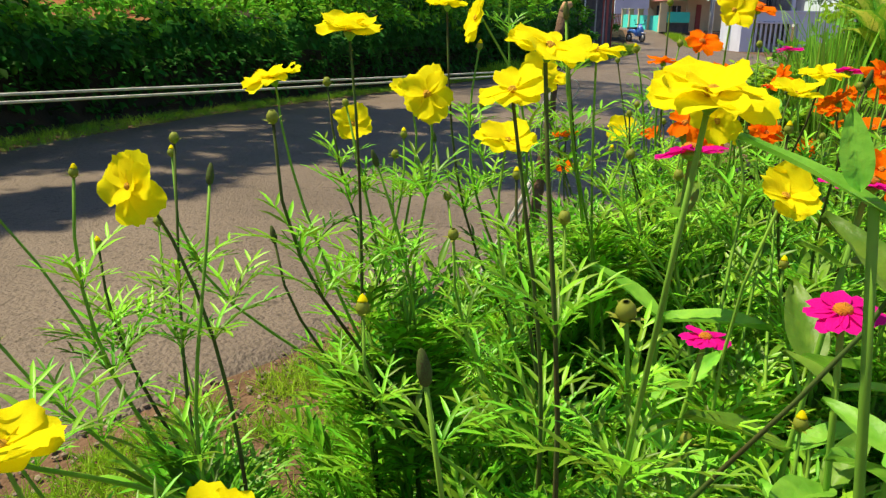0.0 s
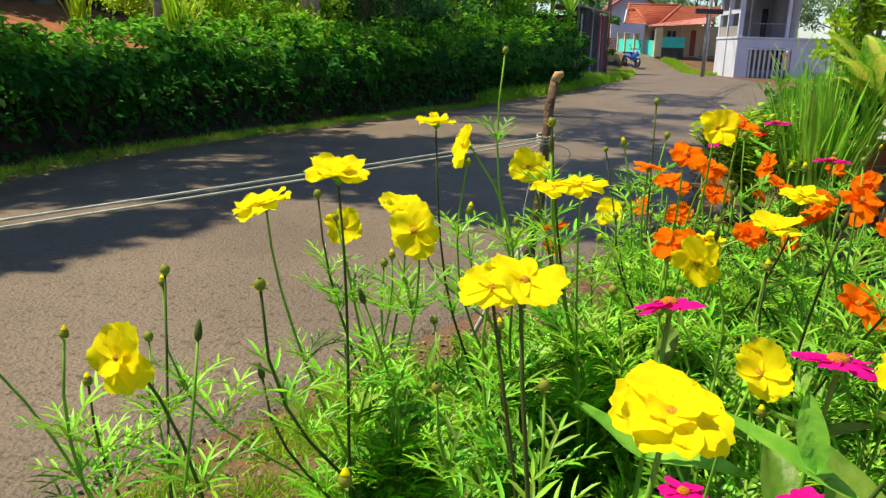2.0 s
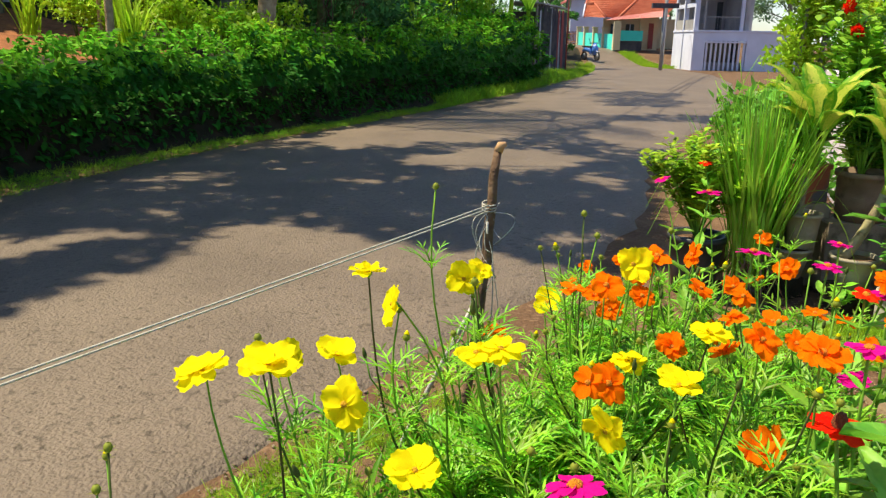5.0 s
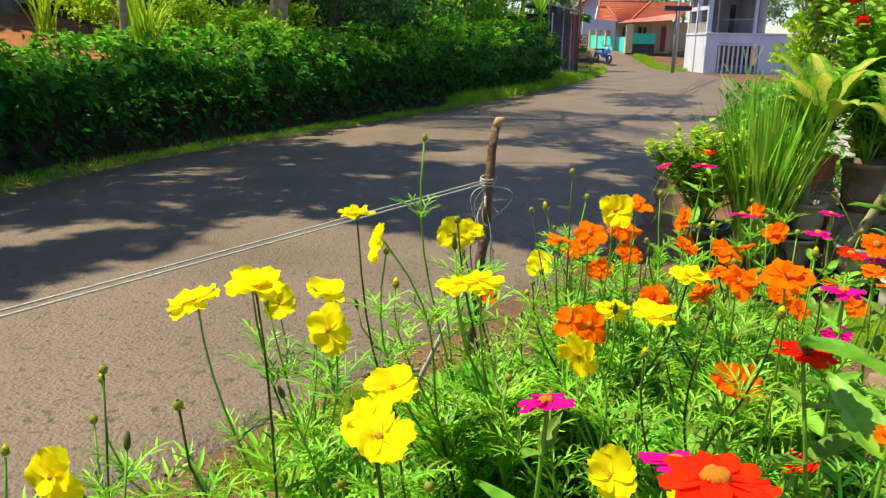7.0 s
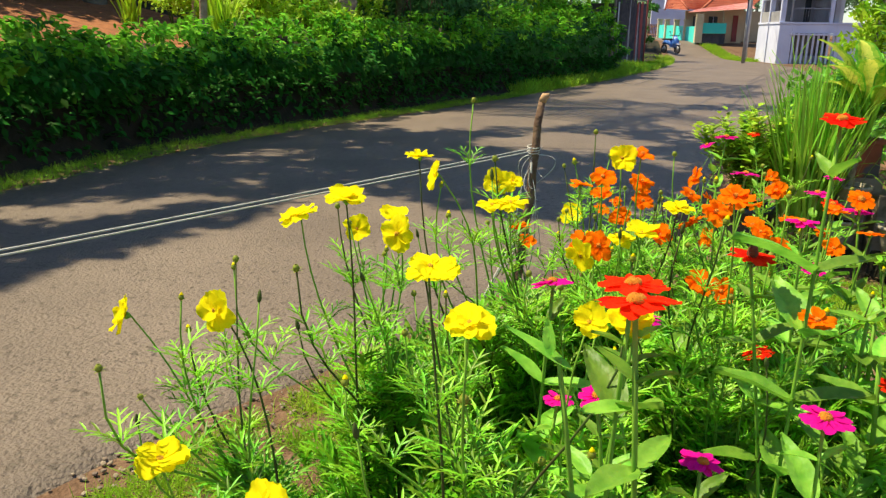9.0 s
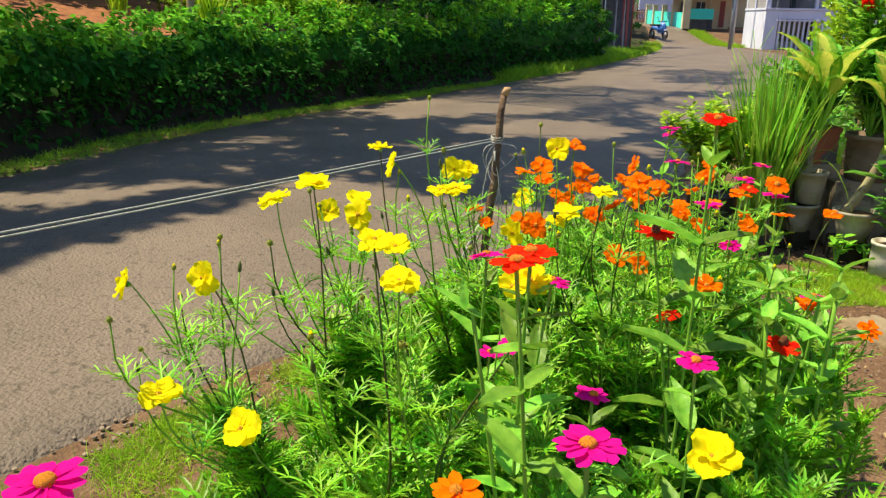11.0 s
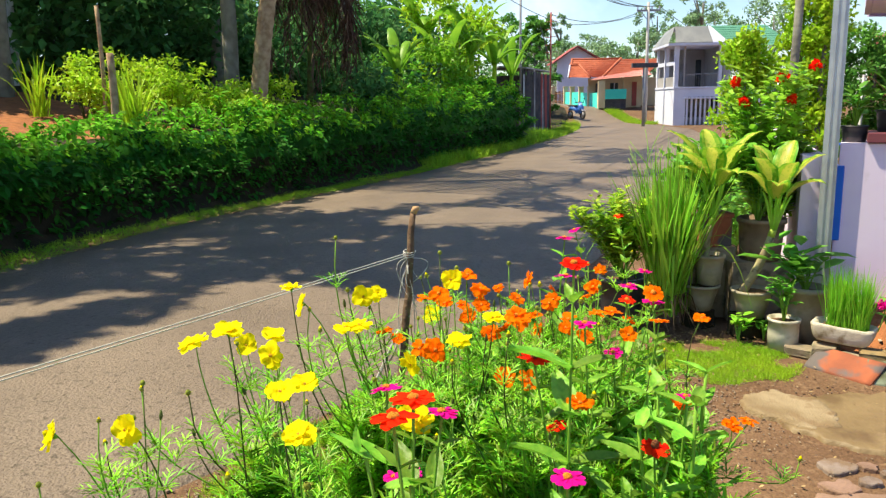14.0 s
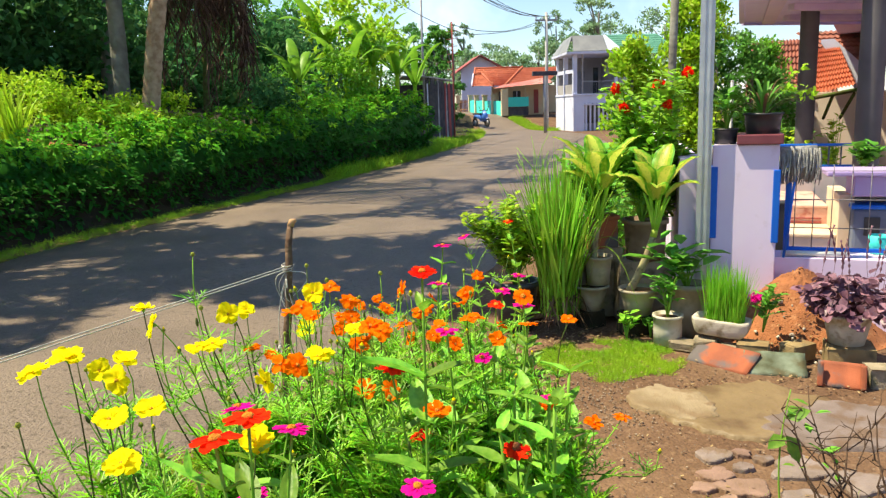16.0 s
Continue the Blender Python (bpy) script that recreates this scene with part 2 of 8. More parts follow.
def block(cx, cy, cz, sx, sy, sz, turn=0.0, bevel=0.006, rough=0.0, lean=(0, 0)):
    """A bevelled block centred at c, sizes s, turned about z (degrees)."""
    bm = bmesh.new()
    bmesh.ops.create_cube(bm, size=1)
    bmesh.ops.scale(bm, vec=(sx, sy, sz), verts=bm.verts)
    if bevel:
        bmesh.ops.bevel(bm, geom=bm.edges[:], offset=bevel, segments=2, affect="EDGES", profile=0.6)
    if rough:
        for v in bm.verts:
            v.co += Vector([random.uniform(-rough, rough) for _ in range(3)])
    bmesh.ops.transform(bm, matrix=pose(cx, cy, cz, lean[0], lean[1], turn), verts=bm.verts)
    return bm


def put(name, v, f, mat, parent=None, label="", smooth=True):
    ob = new(name, mesh_np(name, v, f, mat, smooth))
    if parent:
        ob.parent = parent
    if label:
        ob["label"] = label
    return ob


def part(name, bm, mat, parent=None, label="", smooth=False):
    me = bpy.data.meshes.new(name)
    bm.to_mesh(me)
    bm.free()
    for p in me.polygons:
        p.use_smooth = smooth
    me.materials.append(mat)
    ob = new(name, me)
    if parent:
        ob.parent = parent
    if label:
        ob["label"] = label
    return ob


def thing(name, label, category, group="", at=(0, 0, 0)):
    ob = new(name)
    ob.location = at
    return tagged(ob, label, category, group)


rng = np.random.default_rng(7)


def rand_dirs(n, up=0.0):
    d = rng.normal(size=(n, 3))
    d[:, 2] += up
    return d / np.linalg.norm(d, axis=1, keepdims=True)


# a folded leaf, 1 long along y
LEAF = (np.array([(0, 0, 0), (-0.26, 0.35, 0.06), (0, 0.4, -0.03), (0.26, 0.35, 0.06), (-0.18, 0.72, 0.02), (0, 0.75, -0.05), (0.18, 0.72, 0.02), (0, 1, -0.12)]),
        np.array([(0, 2, 1), (0, 3, 2), (1, 2, 5), (1, 5, 4), (2, 3, 6), (2, 6, 5), (4, 5, 7), (5, 6, 7)]))
SIMPLE_LEAF = (np.array([(0, 0, 0), (-0.27, 0.45, 0.05), (0.27, 0.45, 0.05), (0, 1, -0.1)]), np.array([(0, 2, 1), (1, 2, 3)]))
BLADE = (np.array([(-0.02, 0, 0), (0.02, 0, 0), (-0.018, 0.5, 0.03), (0.018, 0.5, 0.03), (0, 1, -0.12)]), np.array([(0, 1, 3), (0, 3, 2), (2, 3, 4)]))


def leaf_cloud(places, size, up=0.3, template=SIMPLE_LEAF, spread=0.35):
    n = len(places)
    return scatter(template, places, rand_dirs(n, up * 0.2), rand_dirs(n, up * 3 + 0.01), size * (1 + spread * rng.uniform(-1, 1, n)))


def clump_points(centre, radii, n, shell=0.55):
    d = rand_dirs(n)
    r = (shell + (1 - shell) * rng.random(n)) ** 0.7
    return np.asarray(centre) + d * r[:, None] * np.asarray(radii)


def along(poly, step):
    """Points every step along a polyline with their unit normals to the left."""
    p = np.asarray(poly, float)
    seg = np.linalg.norm(np.diff(p, axis=0), axis=1)
    s = np.concatenate([[0], np.cumsum(seg)])
    u = np.arange(0, s[-1], step)
    q = np.stack([np.interp(u, s, p[:, i]) for i in range(2)], axis=1)
    k = max(1, int(1.5 / step))
    ker = np.ones(2 * k + 1) / (2 * k + 1)
    qs = np.stack([np.convolve(np.pad(q[:, i], k, mode="reflect", reflect_type="odd"), ker, "valid") for i in range(2)], axis=1)
    t = np.gradient(qs, axis=0)
    t /= np.linalg.norm(t, axis=1, keepdims=True)
    return qs, np.stack([-t[:, 1], t[:, 0]], axis=1)

# ---------------------------------------------------------------- ground, road, bank
ROAD_LEFT = [(-4.9, -12), (-4.3, 0), (-3.95, 4.0), (-3.66, 6.1), (-3.32, 7.6), (-2.6, 9.5), (-1.75, 11.4), (-0.35, 14.8), (2.2, 21.8), (4.4, 28.8), (6.2, 36), (7.4, 43), (8.0, 50), (8.2, 56), (6.5, 63), (1, 70)]
ROAD_RIGHT = [(-3.4, -12), (-1.75, 0), (-1.02, 1.2), (-0.68, 1.75), (-0.34, 2.3), (0.1, 2.95), (0.85, 4.1), (1.5, 5.3), (1.95, 6.6), (2.4, 8.5), (3.5, 11), (5.2, 14.5), (7.7, 21), (9.8, 27.5), (11.3, 34.5), (11.4, 40), (10.6, 45), (9.7, 50), (9.2, 55.5), (8.7, 60), (6, 68)]


def slope(y):
    """The road climbs a little beyond the scooter."""
    u = min(1.0, max(0.0, (y - 43.5) / 8.0))
    return 0.93 * u * u * (3 - 2 * u) + max(0.0, min(y, 75) - 52) * 0.022


def edge_rows(poly, n):
    p = np.asarray(poly, float)
    s = np.concatenate([[0], np.cumsum(np.linalg.norm(np.diff(p, axis=0), axis=1))])
    u = np.linspace(0, 1, n) ** 1.5 * s[-1]
    return np.stack([np.interp(u, s, p[:, i]) for i in range(2)], axis=1)


def ground_sheet():
    xs = np.concatenate([[-900, -300, -100, -40], np.linspace(-15, 25, 41), [50, 100, 300, 900]])
    ys = np.concatenate([[-900, -100, -30], np.linspace(-6, 34, 41), np.linspace(36, 78, 22), [100, 300, 1500]])
    v, f = grid([[(x, y, -0.012 + slope(y) + (0.012 * noise.noise((x * 0.9, y * 0.9, 3)) if abs(x) < 20 and y < 40 else 0)) for x in xs] for y in ys])
    return tagged(put("ground", v, f[:, ::-1], M_SOIL), "brown trodden soil ground beside the road", "ground", kind="structure")


def road():
    n = 260
    a, b = edge_rows(ROAD_LEFT, n), edge_rows(ROAD_RIGHT, n)
    rows = []
    for i in range(n):
        w = noise.noise((b[i][0] * 3, b[i][1] * 3, 0)) * 0.07 + noise.noise((b[i][0] * 11, b[i][1] * 11, 5)) * 0.03
        w2 = noise.noise((a[i][0] * 2, a[i][1] * 2, 9)) * 0.06
        row = []
        for u in (0.0, 0.015, 0.15, 0.3, 0.45, 0.6, 0.75, 0.9, 0.96, 0.985, 1.0):
            p = a[i] * (1 - u) + b[i] * u
            p = p + (b[i] - a[i]) / 4.2 * (w * u + w2 * (1 - u))
            z = -0.025 if u in (0.0, 1.0) else 0.004 + 0.045 * math.sin(math.pi * u) ** 0.8 + (0.004 if u > 0.94 else 0.008) * noise.noise((p[0] * 0.8, p[1] * 0.8, 1))
            row.append((p[0], p[1], z + slope(p[1])))
        rows.append(row)
    v, f = grid(rows)
    return tagged(put("road", v, f, M_ASPHALT), "worn brownish asphalt village road with ragged edges", "road", kind="structure")


def bank_share(y):
    """The bank peters out before the shed."""
    return float(np.interp(y, (23, 28), (1.0, 0.2)))


def bank():
    q, nl = along(ROAD_LEFT, 0.4)
    prof = [(0.35, -0.03), (0.55, 0.12), (0.68, 0.6), (0.85, 0.78), (1.6, 0.85), (3, 1.0), (5, 1.25), (8, 1.8), (12, 2.4), (20, 3.2), (40, 5), (80, 8)]
    rows = []
    for p, n in zip(q, nl):
        low = bank_share(p[1])
        rows.append([(*(p + n * d), z * low + slope(p[1]) + 0.12 * min(1, d) * noise.noise((p[0] + d, p[1] * 0.9, d)) * (1 if z > 0.1 else 0)) for d, z in prof])
    v, f = grid(rows)
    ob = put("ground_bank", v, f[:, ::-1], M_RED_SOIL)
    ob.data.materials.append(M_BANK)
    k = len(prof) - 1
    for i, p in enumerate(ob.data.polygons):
        # all but the open red strip takes the earth coloured dark for shade
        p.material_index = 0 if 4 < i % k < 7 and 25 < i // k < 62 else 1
    return tagged(ob, "red earth bank rising behind the roadside hedge", "bank", kind="structure")


ground_sheet()
road()
bank()


def hedge():
    """A dense roadside hedge on the earth bank; sprays of leaves hang over the bank's face, which is coloured dark for
    shade.
    """
    h = thing("hedge", "dense dark green leafy hedge on an earth bank", "hedge")
    q, nl = along(ROAD_LEFT, 0.1)
    keep = (q[:, 1] > 1.5) & (q[:, 1] < 25.2)
    q, nl = q[keep], nl[keep]
    # old takes the leaf colour darkened for shade, young the sunlit one
    old, young = [], []
    for p, n in zip(q, nl):
        x, y = p
        top = 1.20 + 0.0145 * max(0, y - 8) ** 1.45 + 0.32 * noise.noise((x * 0.8, y * 0.8, 0)) + 0.20 * noise.noise((x * 2.2, y * 2.2, 0))
        top = min(top, 2.3) - 0.9 * max(0, y - 23.6)
        low = 0.52 + 0.22 * noise.noise((y * 0.8, 4, x))
        share = (9 / max(7, y)) ** 0.7
        k = 4.2 * share
        for _ in range(int(k) + (random.random() < k % 1)):
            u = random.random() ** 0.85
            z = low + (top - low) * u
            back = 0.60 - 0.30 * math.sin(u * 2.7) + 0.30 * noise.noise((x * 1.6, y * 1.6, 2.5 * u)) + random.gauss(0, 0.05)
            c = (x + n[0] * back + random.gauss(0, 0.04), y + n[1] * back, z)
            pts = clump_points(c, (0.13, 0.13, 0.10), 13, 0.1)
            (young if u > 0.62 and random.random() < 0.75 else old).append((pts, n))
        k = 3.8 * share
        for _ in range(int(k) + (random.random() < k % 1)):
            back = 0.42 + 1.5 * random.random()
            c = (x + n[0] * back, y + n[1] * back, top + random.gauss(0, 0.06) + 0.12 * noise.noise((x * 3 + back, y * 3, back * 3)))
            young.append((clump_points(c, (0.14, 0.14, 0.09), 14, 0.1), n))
        for _ in range(7):
            z = 0.06 + 0.55 * random.random() ** 0.8
            back = 0.50 + 0.18 * z + random.gauss(0, 0.05)
            old.append((clump_points((x + n[0] * back, y + n[1] * back, z), (0.07, 0.07, 0.06), 3, 0.1), n))
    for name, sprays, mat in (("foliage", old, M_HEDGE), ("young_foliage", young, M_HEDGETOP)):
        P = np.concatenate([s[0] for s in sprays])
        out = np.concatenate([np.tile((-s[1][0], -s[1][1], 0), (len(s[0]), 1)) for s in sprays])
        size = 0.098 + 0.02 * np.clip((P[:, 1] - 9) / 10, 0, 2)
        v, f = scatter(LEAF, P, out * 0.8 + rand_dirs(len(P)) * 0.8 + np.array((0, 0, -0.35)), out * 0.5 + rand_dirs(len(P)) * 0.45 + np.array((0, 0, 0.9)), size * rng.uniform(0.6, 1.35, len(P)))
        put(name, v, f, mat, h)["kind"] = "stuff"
    # A plain dark sheet behind the leaves stands in for the shaded inside.
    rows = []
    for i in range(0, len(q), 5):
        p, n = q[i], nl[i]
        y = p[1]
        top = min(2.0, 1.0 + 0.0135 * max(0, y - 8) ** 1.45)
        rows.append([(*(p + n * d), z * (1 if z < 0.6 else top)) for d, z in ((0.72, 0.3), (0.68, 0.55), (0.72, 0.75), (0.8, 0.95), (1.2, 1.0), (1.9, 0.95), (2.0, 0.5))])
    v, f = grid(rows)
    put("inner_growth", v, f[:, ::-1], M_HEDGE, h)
    return h


hedge()


def tufts(name, label, places, size, mat, blades=7, lean=0.5):
    """Many grass tufts as one sward."""
    n = len(places)
    P = np.repeat(np.asarray(places, float), blades, 0)
    P[:, :2] += rng.normal(size=(len(P), 2)) * size * 0.25
    d = rand_dirs(len(P)) * lean + np.array((0, 0, 1.0))
    v, f = scatter(BLADE, P, d, rand_dirs(len(P)) + np.array((0, 0, 0.2)), size * rng.uniform(0.5, 1.3, len(P)))
    v = v.reshape(-1, 5, 3)
    ob = put(name, v.reshape(-1, 3), f, mat)
    return tagged(ob, label, "grass", kind="stuff")


def verge():
    q, nl = along(ROAD_LEFT, 0.05)
    P = []
    for p, n in zip(q, nl):
        if 3 < p[1] < 46:
            w = 0.45 + 0.2 * noise.noise((p[0] * 0.7, p[1] * 0.7, 2)) + (0.9 if 17 < p[1] < 32 else 0.0) * max(0, math.sin((p[1] - 17) / 15 * math.pi))
            k = 11 if p[1] < 16 else 7
            for d in rng.random(k) * w - 0.14:
                P.append((*(p + n * d), 0.015 + max(0, d - 0.4) * 0.25))
    tufts("verge_grass", "bright green short grass strip along the road edge", P, 0.07, M_VERGE, 6, 1.0)
    P = []
    for p, n in zip(q, nl):
        if 16 < p[1] < 33:
            bulge = math.sin((p[1] - 16) / 17 * math.pi)
            for d in rng.random(7) * (0.35 + 0.9 * bulge) + 0.02:
                P.append((*(p + n * d), 0.015 + max(0, d - 0.4) * 0.25))
    tufts("verge_weeds", "lush knee-high green weeds where the hedge ends", P, 0.26, M_VERGE, 4, 0.7)


verge()

# ---------------------------------------------------------------- trees and garden behind the hedge


def shade_point(gx, gy, h):
    """The point at height h whose shadow falls on the road at gx, gy."""
    return Vector((gx, gy, 0)) + SUN * (h / SUN.z)


SUN_GAPS = [(-3.0, 4.2, 0.55, 0.34), (-2.4, 4.6, 0.62, 0.16), (-2.35, 3.9, 0.36, 0.07), (-2.25, 5.43, 0.30, 0.08), (-1.66, 5.30, 0.28, 0.07), (-2.25, 6.5, 0.42, 0.12), (-0.85, 6.83, 0.34, 0.09),
            (0.75, 8.45, 1.12, 0.80), (-0.9, 9.5, 0.5, 0.35), (1.1, 14.1, 0.6, 1.0), (0.9, 4.93, 0.24, 0.14), (1.64, 7.3, 0.28, 0.32), (-2.45, 7.05, 0.5, 0.22), (-0.2, 13.2, 0.7, 0.55), (1.3, 17.1, 0.8, 1.0)]


def in_light(x, y):
    """Where the canopy is open: sun patches on the road."""
    if 12 < y < 18.5 and x < left_edge(y) + 0.9:
        return False
    for cx, cy, rx, ry in SUN_GAPS:
        if ((x - cx) / rx) ** 2 + ((y - cy - 0.25 * (x - cx)) / ry) ** 2 < 1 + 0.7 * noise.noise((x * 4, y * 6, 3)):
            return True
    return y > 9.6 and noise.noise((x * 0.35, y * 0.42, 11)) > -0.12 - 0.022 * max(0, y - 12)


def near_edge(x):
    """The shade's near border on the road, as y over x."""
    return float(np.interp(x, (-4.5, -2.25, -1.95, -1.75, -1.5, -1.3, -1.1, -0.45, 0.0, 1.0, 2.0), (0.8, 2.65, 3.0, 3.5, 4.05, 4.95, 5.3, 4.75, 4.6, 4.3, 4.2)))


def left_edge(y):
    return float(np.interp(y, [p[1] for p in ROAD_LEFT], [p[0] for p in ROAD_LEFT]))


def shade_trees():
    trunks = [(-9.5, 7.5), (-8.6, 14.5), (-6.4, 21.5), (-4.0, 29.5)]
    names = ["tall roadside tree with an open leafy crown", "tall grey-barked tree behind the hedge", "leafy shade tree on the earth bank", "leafy shade tree further along the bank"]
    clumps = [[] for _ in trunks]
    y = 1.4
    while y < 31:
        step = 0.24 if y < 9 else 0.30 + 0.012 * y
        x = left_edge(y) + (-1.6 if 12 < y < 18.5 else 0.36)
        while x < left_edge(y) + 5.6:
            gx, gy = x + random.uniform(-0.06, 0.06), y + random.uniform(-0.06, 0.06)
            if gy > near_edge(gx) + 0.16 and not in_light(gx, gy):
                c = shade_point(gx, gy, random.uniform(6.6, 9.0))
                k = min(range(4), key=lambda i: (c.x - trunks[i][0]) ** 2 + (c.y - trunks[i][1]) ** 2)
                clumps[k].append((tuple(c), 0.20 if y < 9 else 0.25 + 0.006 * y))
            x += step
        y += step
    for (tx, ty), label, cl in zip(trunks, names, clumps):
        t = thing("shade_tree", label, "tree", "shade trees")
        spine = np.array([(tx, ty, 0.6), (tx + 0.1, ty, 3), (tx + 0.3, ty - 0.1, 5.5), (tx + 0.9, ty - 0.3, 7.4)])
        put("trunk", *tube(spine, (0.26, 0.2, 0.16, 0.08), 10), M_GREYBARK, t)
        P, L = [], []
        for i, (c, r) in enumerate(cl):
            P.append(clump_points(c, (r, r, r * 0.6), 64 if r < 0.21 else 75, 0.1))
            if i % 23 == 0:
                L.append(tube(bend(spine[2] + (0, 0, random.uniform(-0.6, 1.4)), c, (0, 0, 0.3)), np.linspace(0.06, 0.015, 6), 5))
        if not cl:
            continue
        P = np.concatenate(P)
        put("crown", *leaf_cloud(P, 0.15, 0.5), M_TREELEAF, t)["kind"] = "stuff"
        for v, f in L:
            put("limb", v, f, M_GREYBARK, t)


shade_trees()


def ground_at(x, y):
    """Height of the bank at x, y."""
    q = np.asarray(ROAD_LEFT, float)
    best = 1e9
    for a, b in zip(q[:-1], q[1:]):
        d = b - a
        u = np.clip(np.dot((x, y) - a, d) / np.dot(d, d), 0, 1)
        best = min(best, np.linalg.norm(a + u * d - (x, y)))
    return float(np.interp(best, (0.35, 0.55, 0.68, 0.85, 1.6, 3, 5, 8, 12, 20), (0, 0.12, 0.6, 0.78, 0.85, 1.0, 1.25, 1.8, 2.4, 3.2))) * bank_share(y)


def frond(length, droop, side=0.28, leaflets=26):
    """A feather palm leaf along y, hanging by droop; verts and tris."""
    u = np.linspace(0, 1, leaflets)
    y = length * u * (1 - 0.25 * droop * u)
    z = length * (0.25 * u - droop * u ** 2)
    pts = np.stack([np.zeros_like(u), y, z], 1)
    v, f = tube(pts, np.linspace(0.025, 0.006, leaflets), 4)
    pieces = [(v, quads_to_tris(f))]
    for s in (-1, 1):
        n = leaflets - 3
        dirs = np.stack([np.full(n, s * 0.9), np.full(n, 0.55), np.full(n, -0.5) - rng.random(n) * 0.4], 1)
        pieces.append(scatter(BLADE, pts[3:], dirs, np.tile((0, 0.3, 1.0), (n, 1)), length * side * np.sin(np.linspace(0.4, 2.9, n)) * 1.2))
        pieces[-1] = (pieces[-1][0], pieces[-1][1])
    return join(*pieces)


def turned(vf, m):
    v, f = vf
    a = np.array(m)
    return v @ a[:3, :3].T + a[:3, 3], f


def coconut_palm(base, top, label):
    t = thing("coconut_palm", label, "palm tree")
    b, a = np.asarray(base, float), np.asarray(top, float)
    n = 64
    pts = bend(b, a, (a - b) * (1, 1, 0) * -0.12, n)
    r = np.linspace(0.150, 0.120, n) + 0.011 * (np.arange(n) % 2)
    r[0:3] += (0.07, 0.04, 0.015)
    put("trunk", *tube(pts, r, 14), M_PALMBARK, t, "pale ringed palm trunk")
    for i in range(14):
        m = pose(*a, random.uniform(-15, 25), 0, i * 26 + random.uniform(-8, 8))
        put("frond", *turned(frond(2.6, random.uniform(0.4, 0.9)), m), M_TREELEAF, t)
    for i in range(7):
        m = pose(*a, 0, 0, i * 51 + random.uniform(-15, 15))
        put("old_frond", *turned(frond(2.9, random.uniform(1.15, 1.4)), m), M_DRYFROND if i % 2 else M_YELLOWFROND, t, "hanging yellowed frond")
    return t


M_YELLOWFROND = leafy("yellowing_frond", (0.36, 0.34, 0.04), (0.46, 0.40, 0.06), 0.4, 0.5, 0.4)
palm = coconut_palm((-3.09, 12.9, 0.85), (-1.90, 13.2, 6.9), "coconut palm with a pale ringed leaning trunk")


M_DEADFROND = leafy("dead_frond", (0.075, 0.042, 0.035), (0.125, 0.075, 0.055), 0.5, 0.8, 0.15, 5, 0.1)


def dry_palm():
    """A palm whose dead brown fronds hang down to eye height."""
    t = thing("dry_palm", "palm hung with dead brown drooping fronds", "palm tree")
    put("trunk", *tube(bend((-2.60, 15.3, 0.9), (-2.45, 15.4, 5.0), (0.05, 0, 0), 12), np.linspace(0.07, 0.06, 12), 10), M_DARKSTEM, t)
    for i in range(15):
        a = random.uniform(0, 2 * math.pi)
        x, y = -2.50 + 0.85 * math.cos(a), 15.3 + 0.8 * math.sin(a)
        hang = bend((-2.45, 15.4, random.uniform(3.6, 4.6)), (x, y, random.uniform(1.9, 3.1)), (0.35 * math.cos(a), 0.35 * math.sin(a), 0.5), 12)
        v, f = tube(hang, np.linspace(0.016, 0.004, 12), 4)
        pieces = [(v, quads_to_tris(f))]
        for _ in range(9):
            d = np.stack([rng.normal(size=10) * 0.32, rng.normal(size=10) * 0.32, -np.ones(10)], 1)
            pieces.append(scatter(BLADE, hang[2:] + rng.normal(size=(10, 3)) * 0.05, d, rand_dirs(10), 0.62 * rng.uniform(0.5, 1.2, 10)))
        put("dead_frond", *join(*pieces), M_DEADFROND, t)


dry_palm()


def grey_tree():
    t = thing("grey_tree", "thick grey smooth tree trunk in the garden", "tree")
    put("trunk", *tube(bend((-3.98, 14.55, 0.9), (-4.1, 14.8, 6.5), (0.08, 0, 0), 14), np.linspace(0.155, 0.13, 14) + 0.01 * rng.random(14), 12), M_GREYBARK, t)
    P = np.concatenate([clump_points((-4.2 + random.uniform(-1.5, 1.5), 14.8 + random.uniform(-1, 1), random.uniform(3.5, 6)), (0.5, 0.5, 0.4), 50) for _ in range(14)])
    put("crown", *leaf_cloud(P, 0.2, 0.4), M_DARKLEAF, t)["kind"] = "stuff"


grey_tree()


def garden_shrubs():
    """Sunlit low garden shrubs on the bank."""
    spots = [(-6.2, 13.0, 0.7), (-5.6, 12.2, 0.55), (-5.0, 12.6, 0.6), (-5.3, 14.0, 0.7), (-4.6, 13.2, 0.6), (-4.2, 12.6, 0.55), (-3.7, 13.2, 0.6), (-3.3, 12.5, 0.5), (-3.1, 13.9, 0.6), (-2.9, 12.0, 0.4)]
    for x, y, r in spots:
        z, r = ground_at(x, y), r * 1.75
        t = thing("garden_shrub", "bright yellow-green low garden shrub on red soil", "shrub", "garden shrubs")
        P = np.concatenate([clump_points((x + random.gauss(0, 0.25), y + random.gauss(0, 0.25), z + r * random.uniform(0.35, 0.95)), (0.3, 0.3, 0.2), 80, 0.2) for _ in range(10)])
        put("foliage", *leaf_cloud(P, 0.10, 0.8), M_LIMELEAF, t)["kind"] = "stuff"
        for _ in range(4):
            put("twig", *tube(bend((x, y, z - 0.05), (x + random.gauss(0, 0.2), y + random.gauss(0, 0.2), z + r * 0.8)), np.linspace(0.014, 0.006, 6), 5), M_DARKSTEM, t)


garden_shrubs()


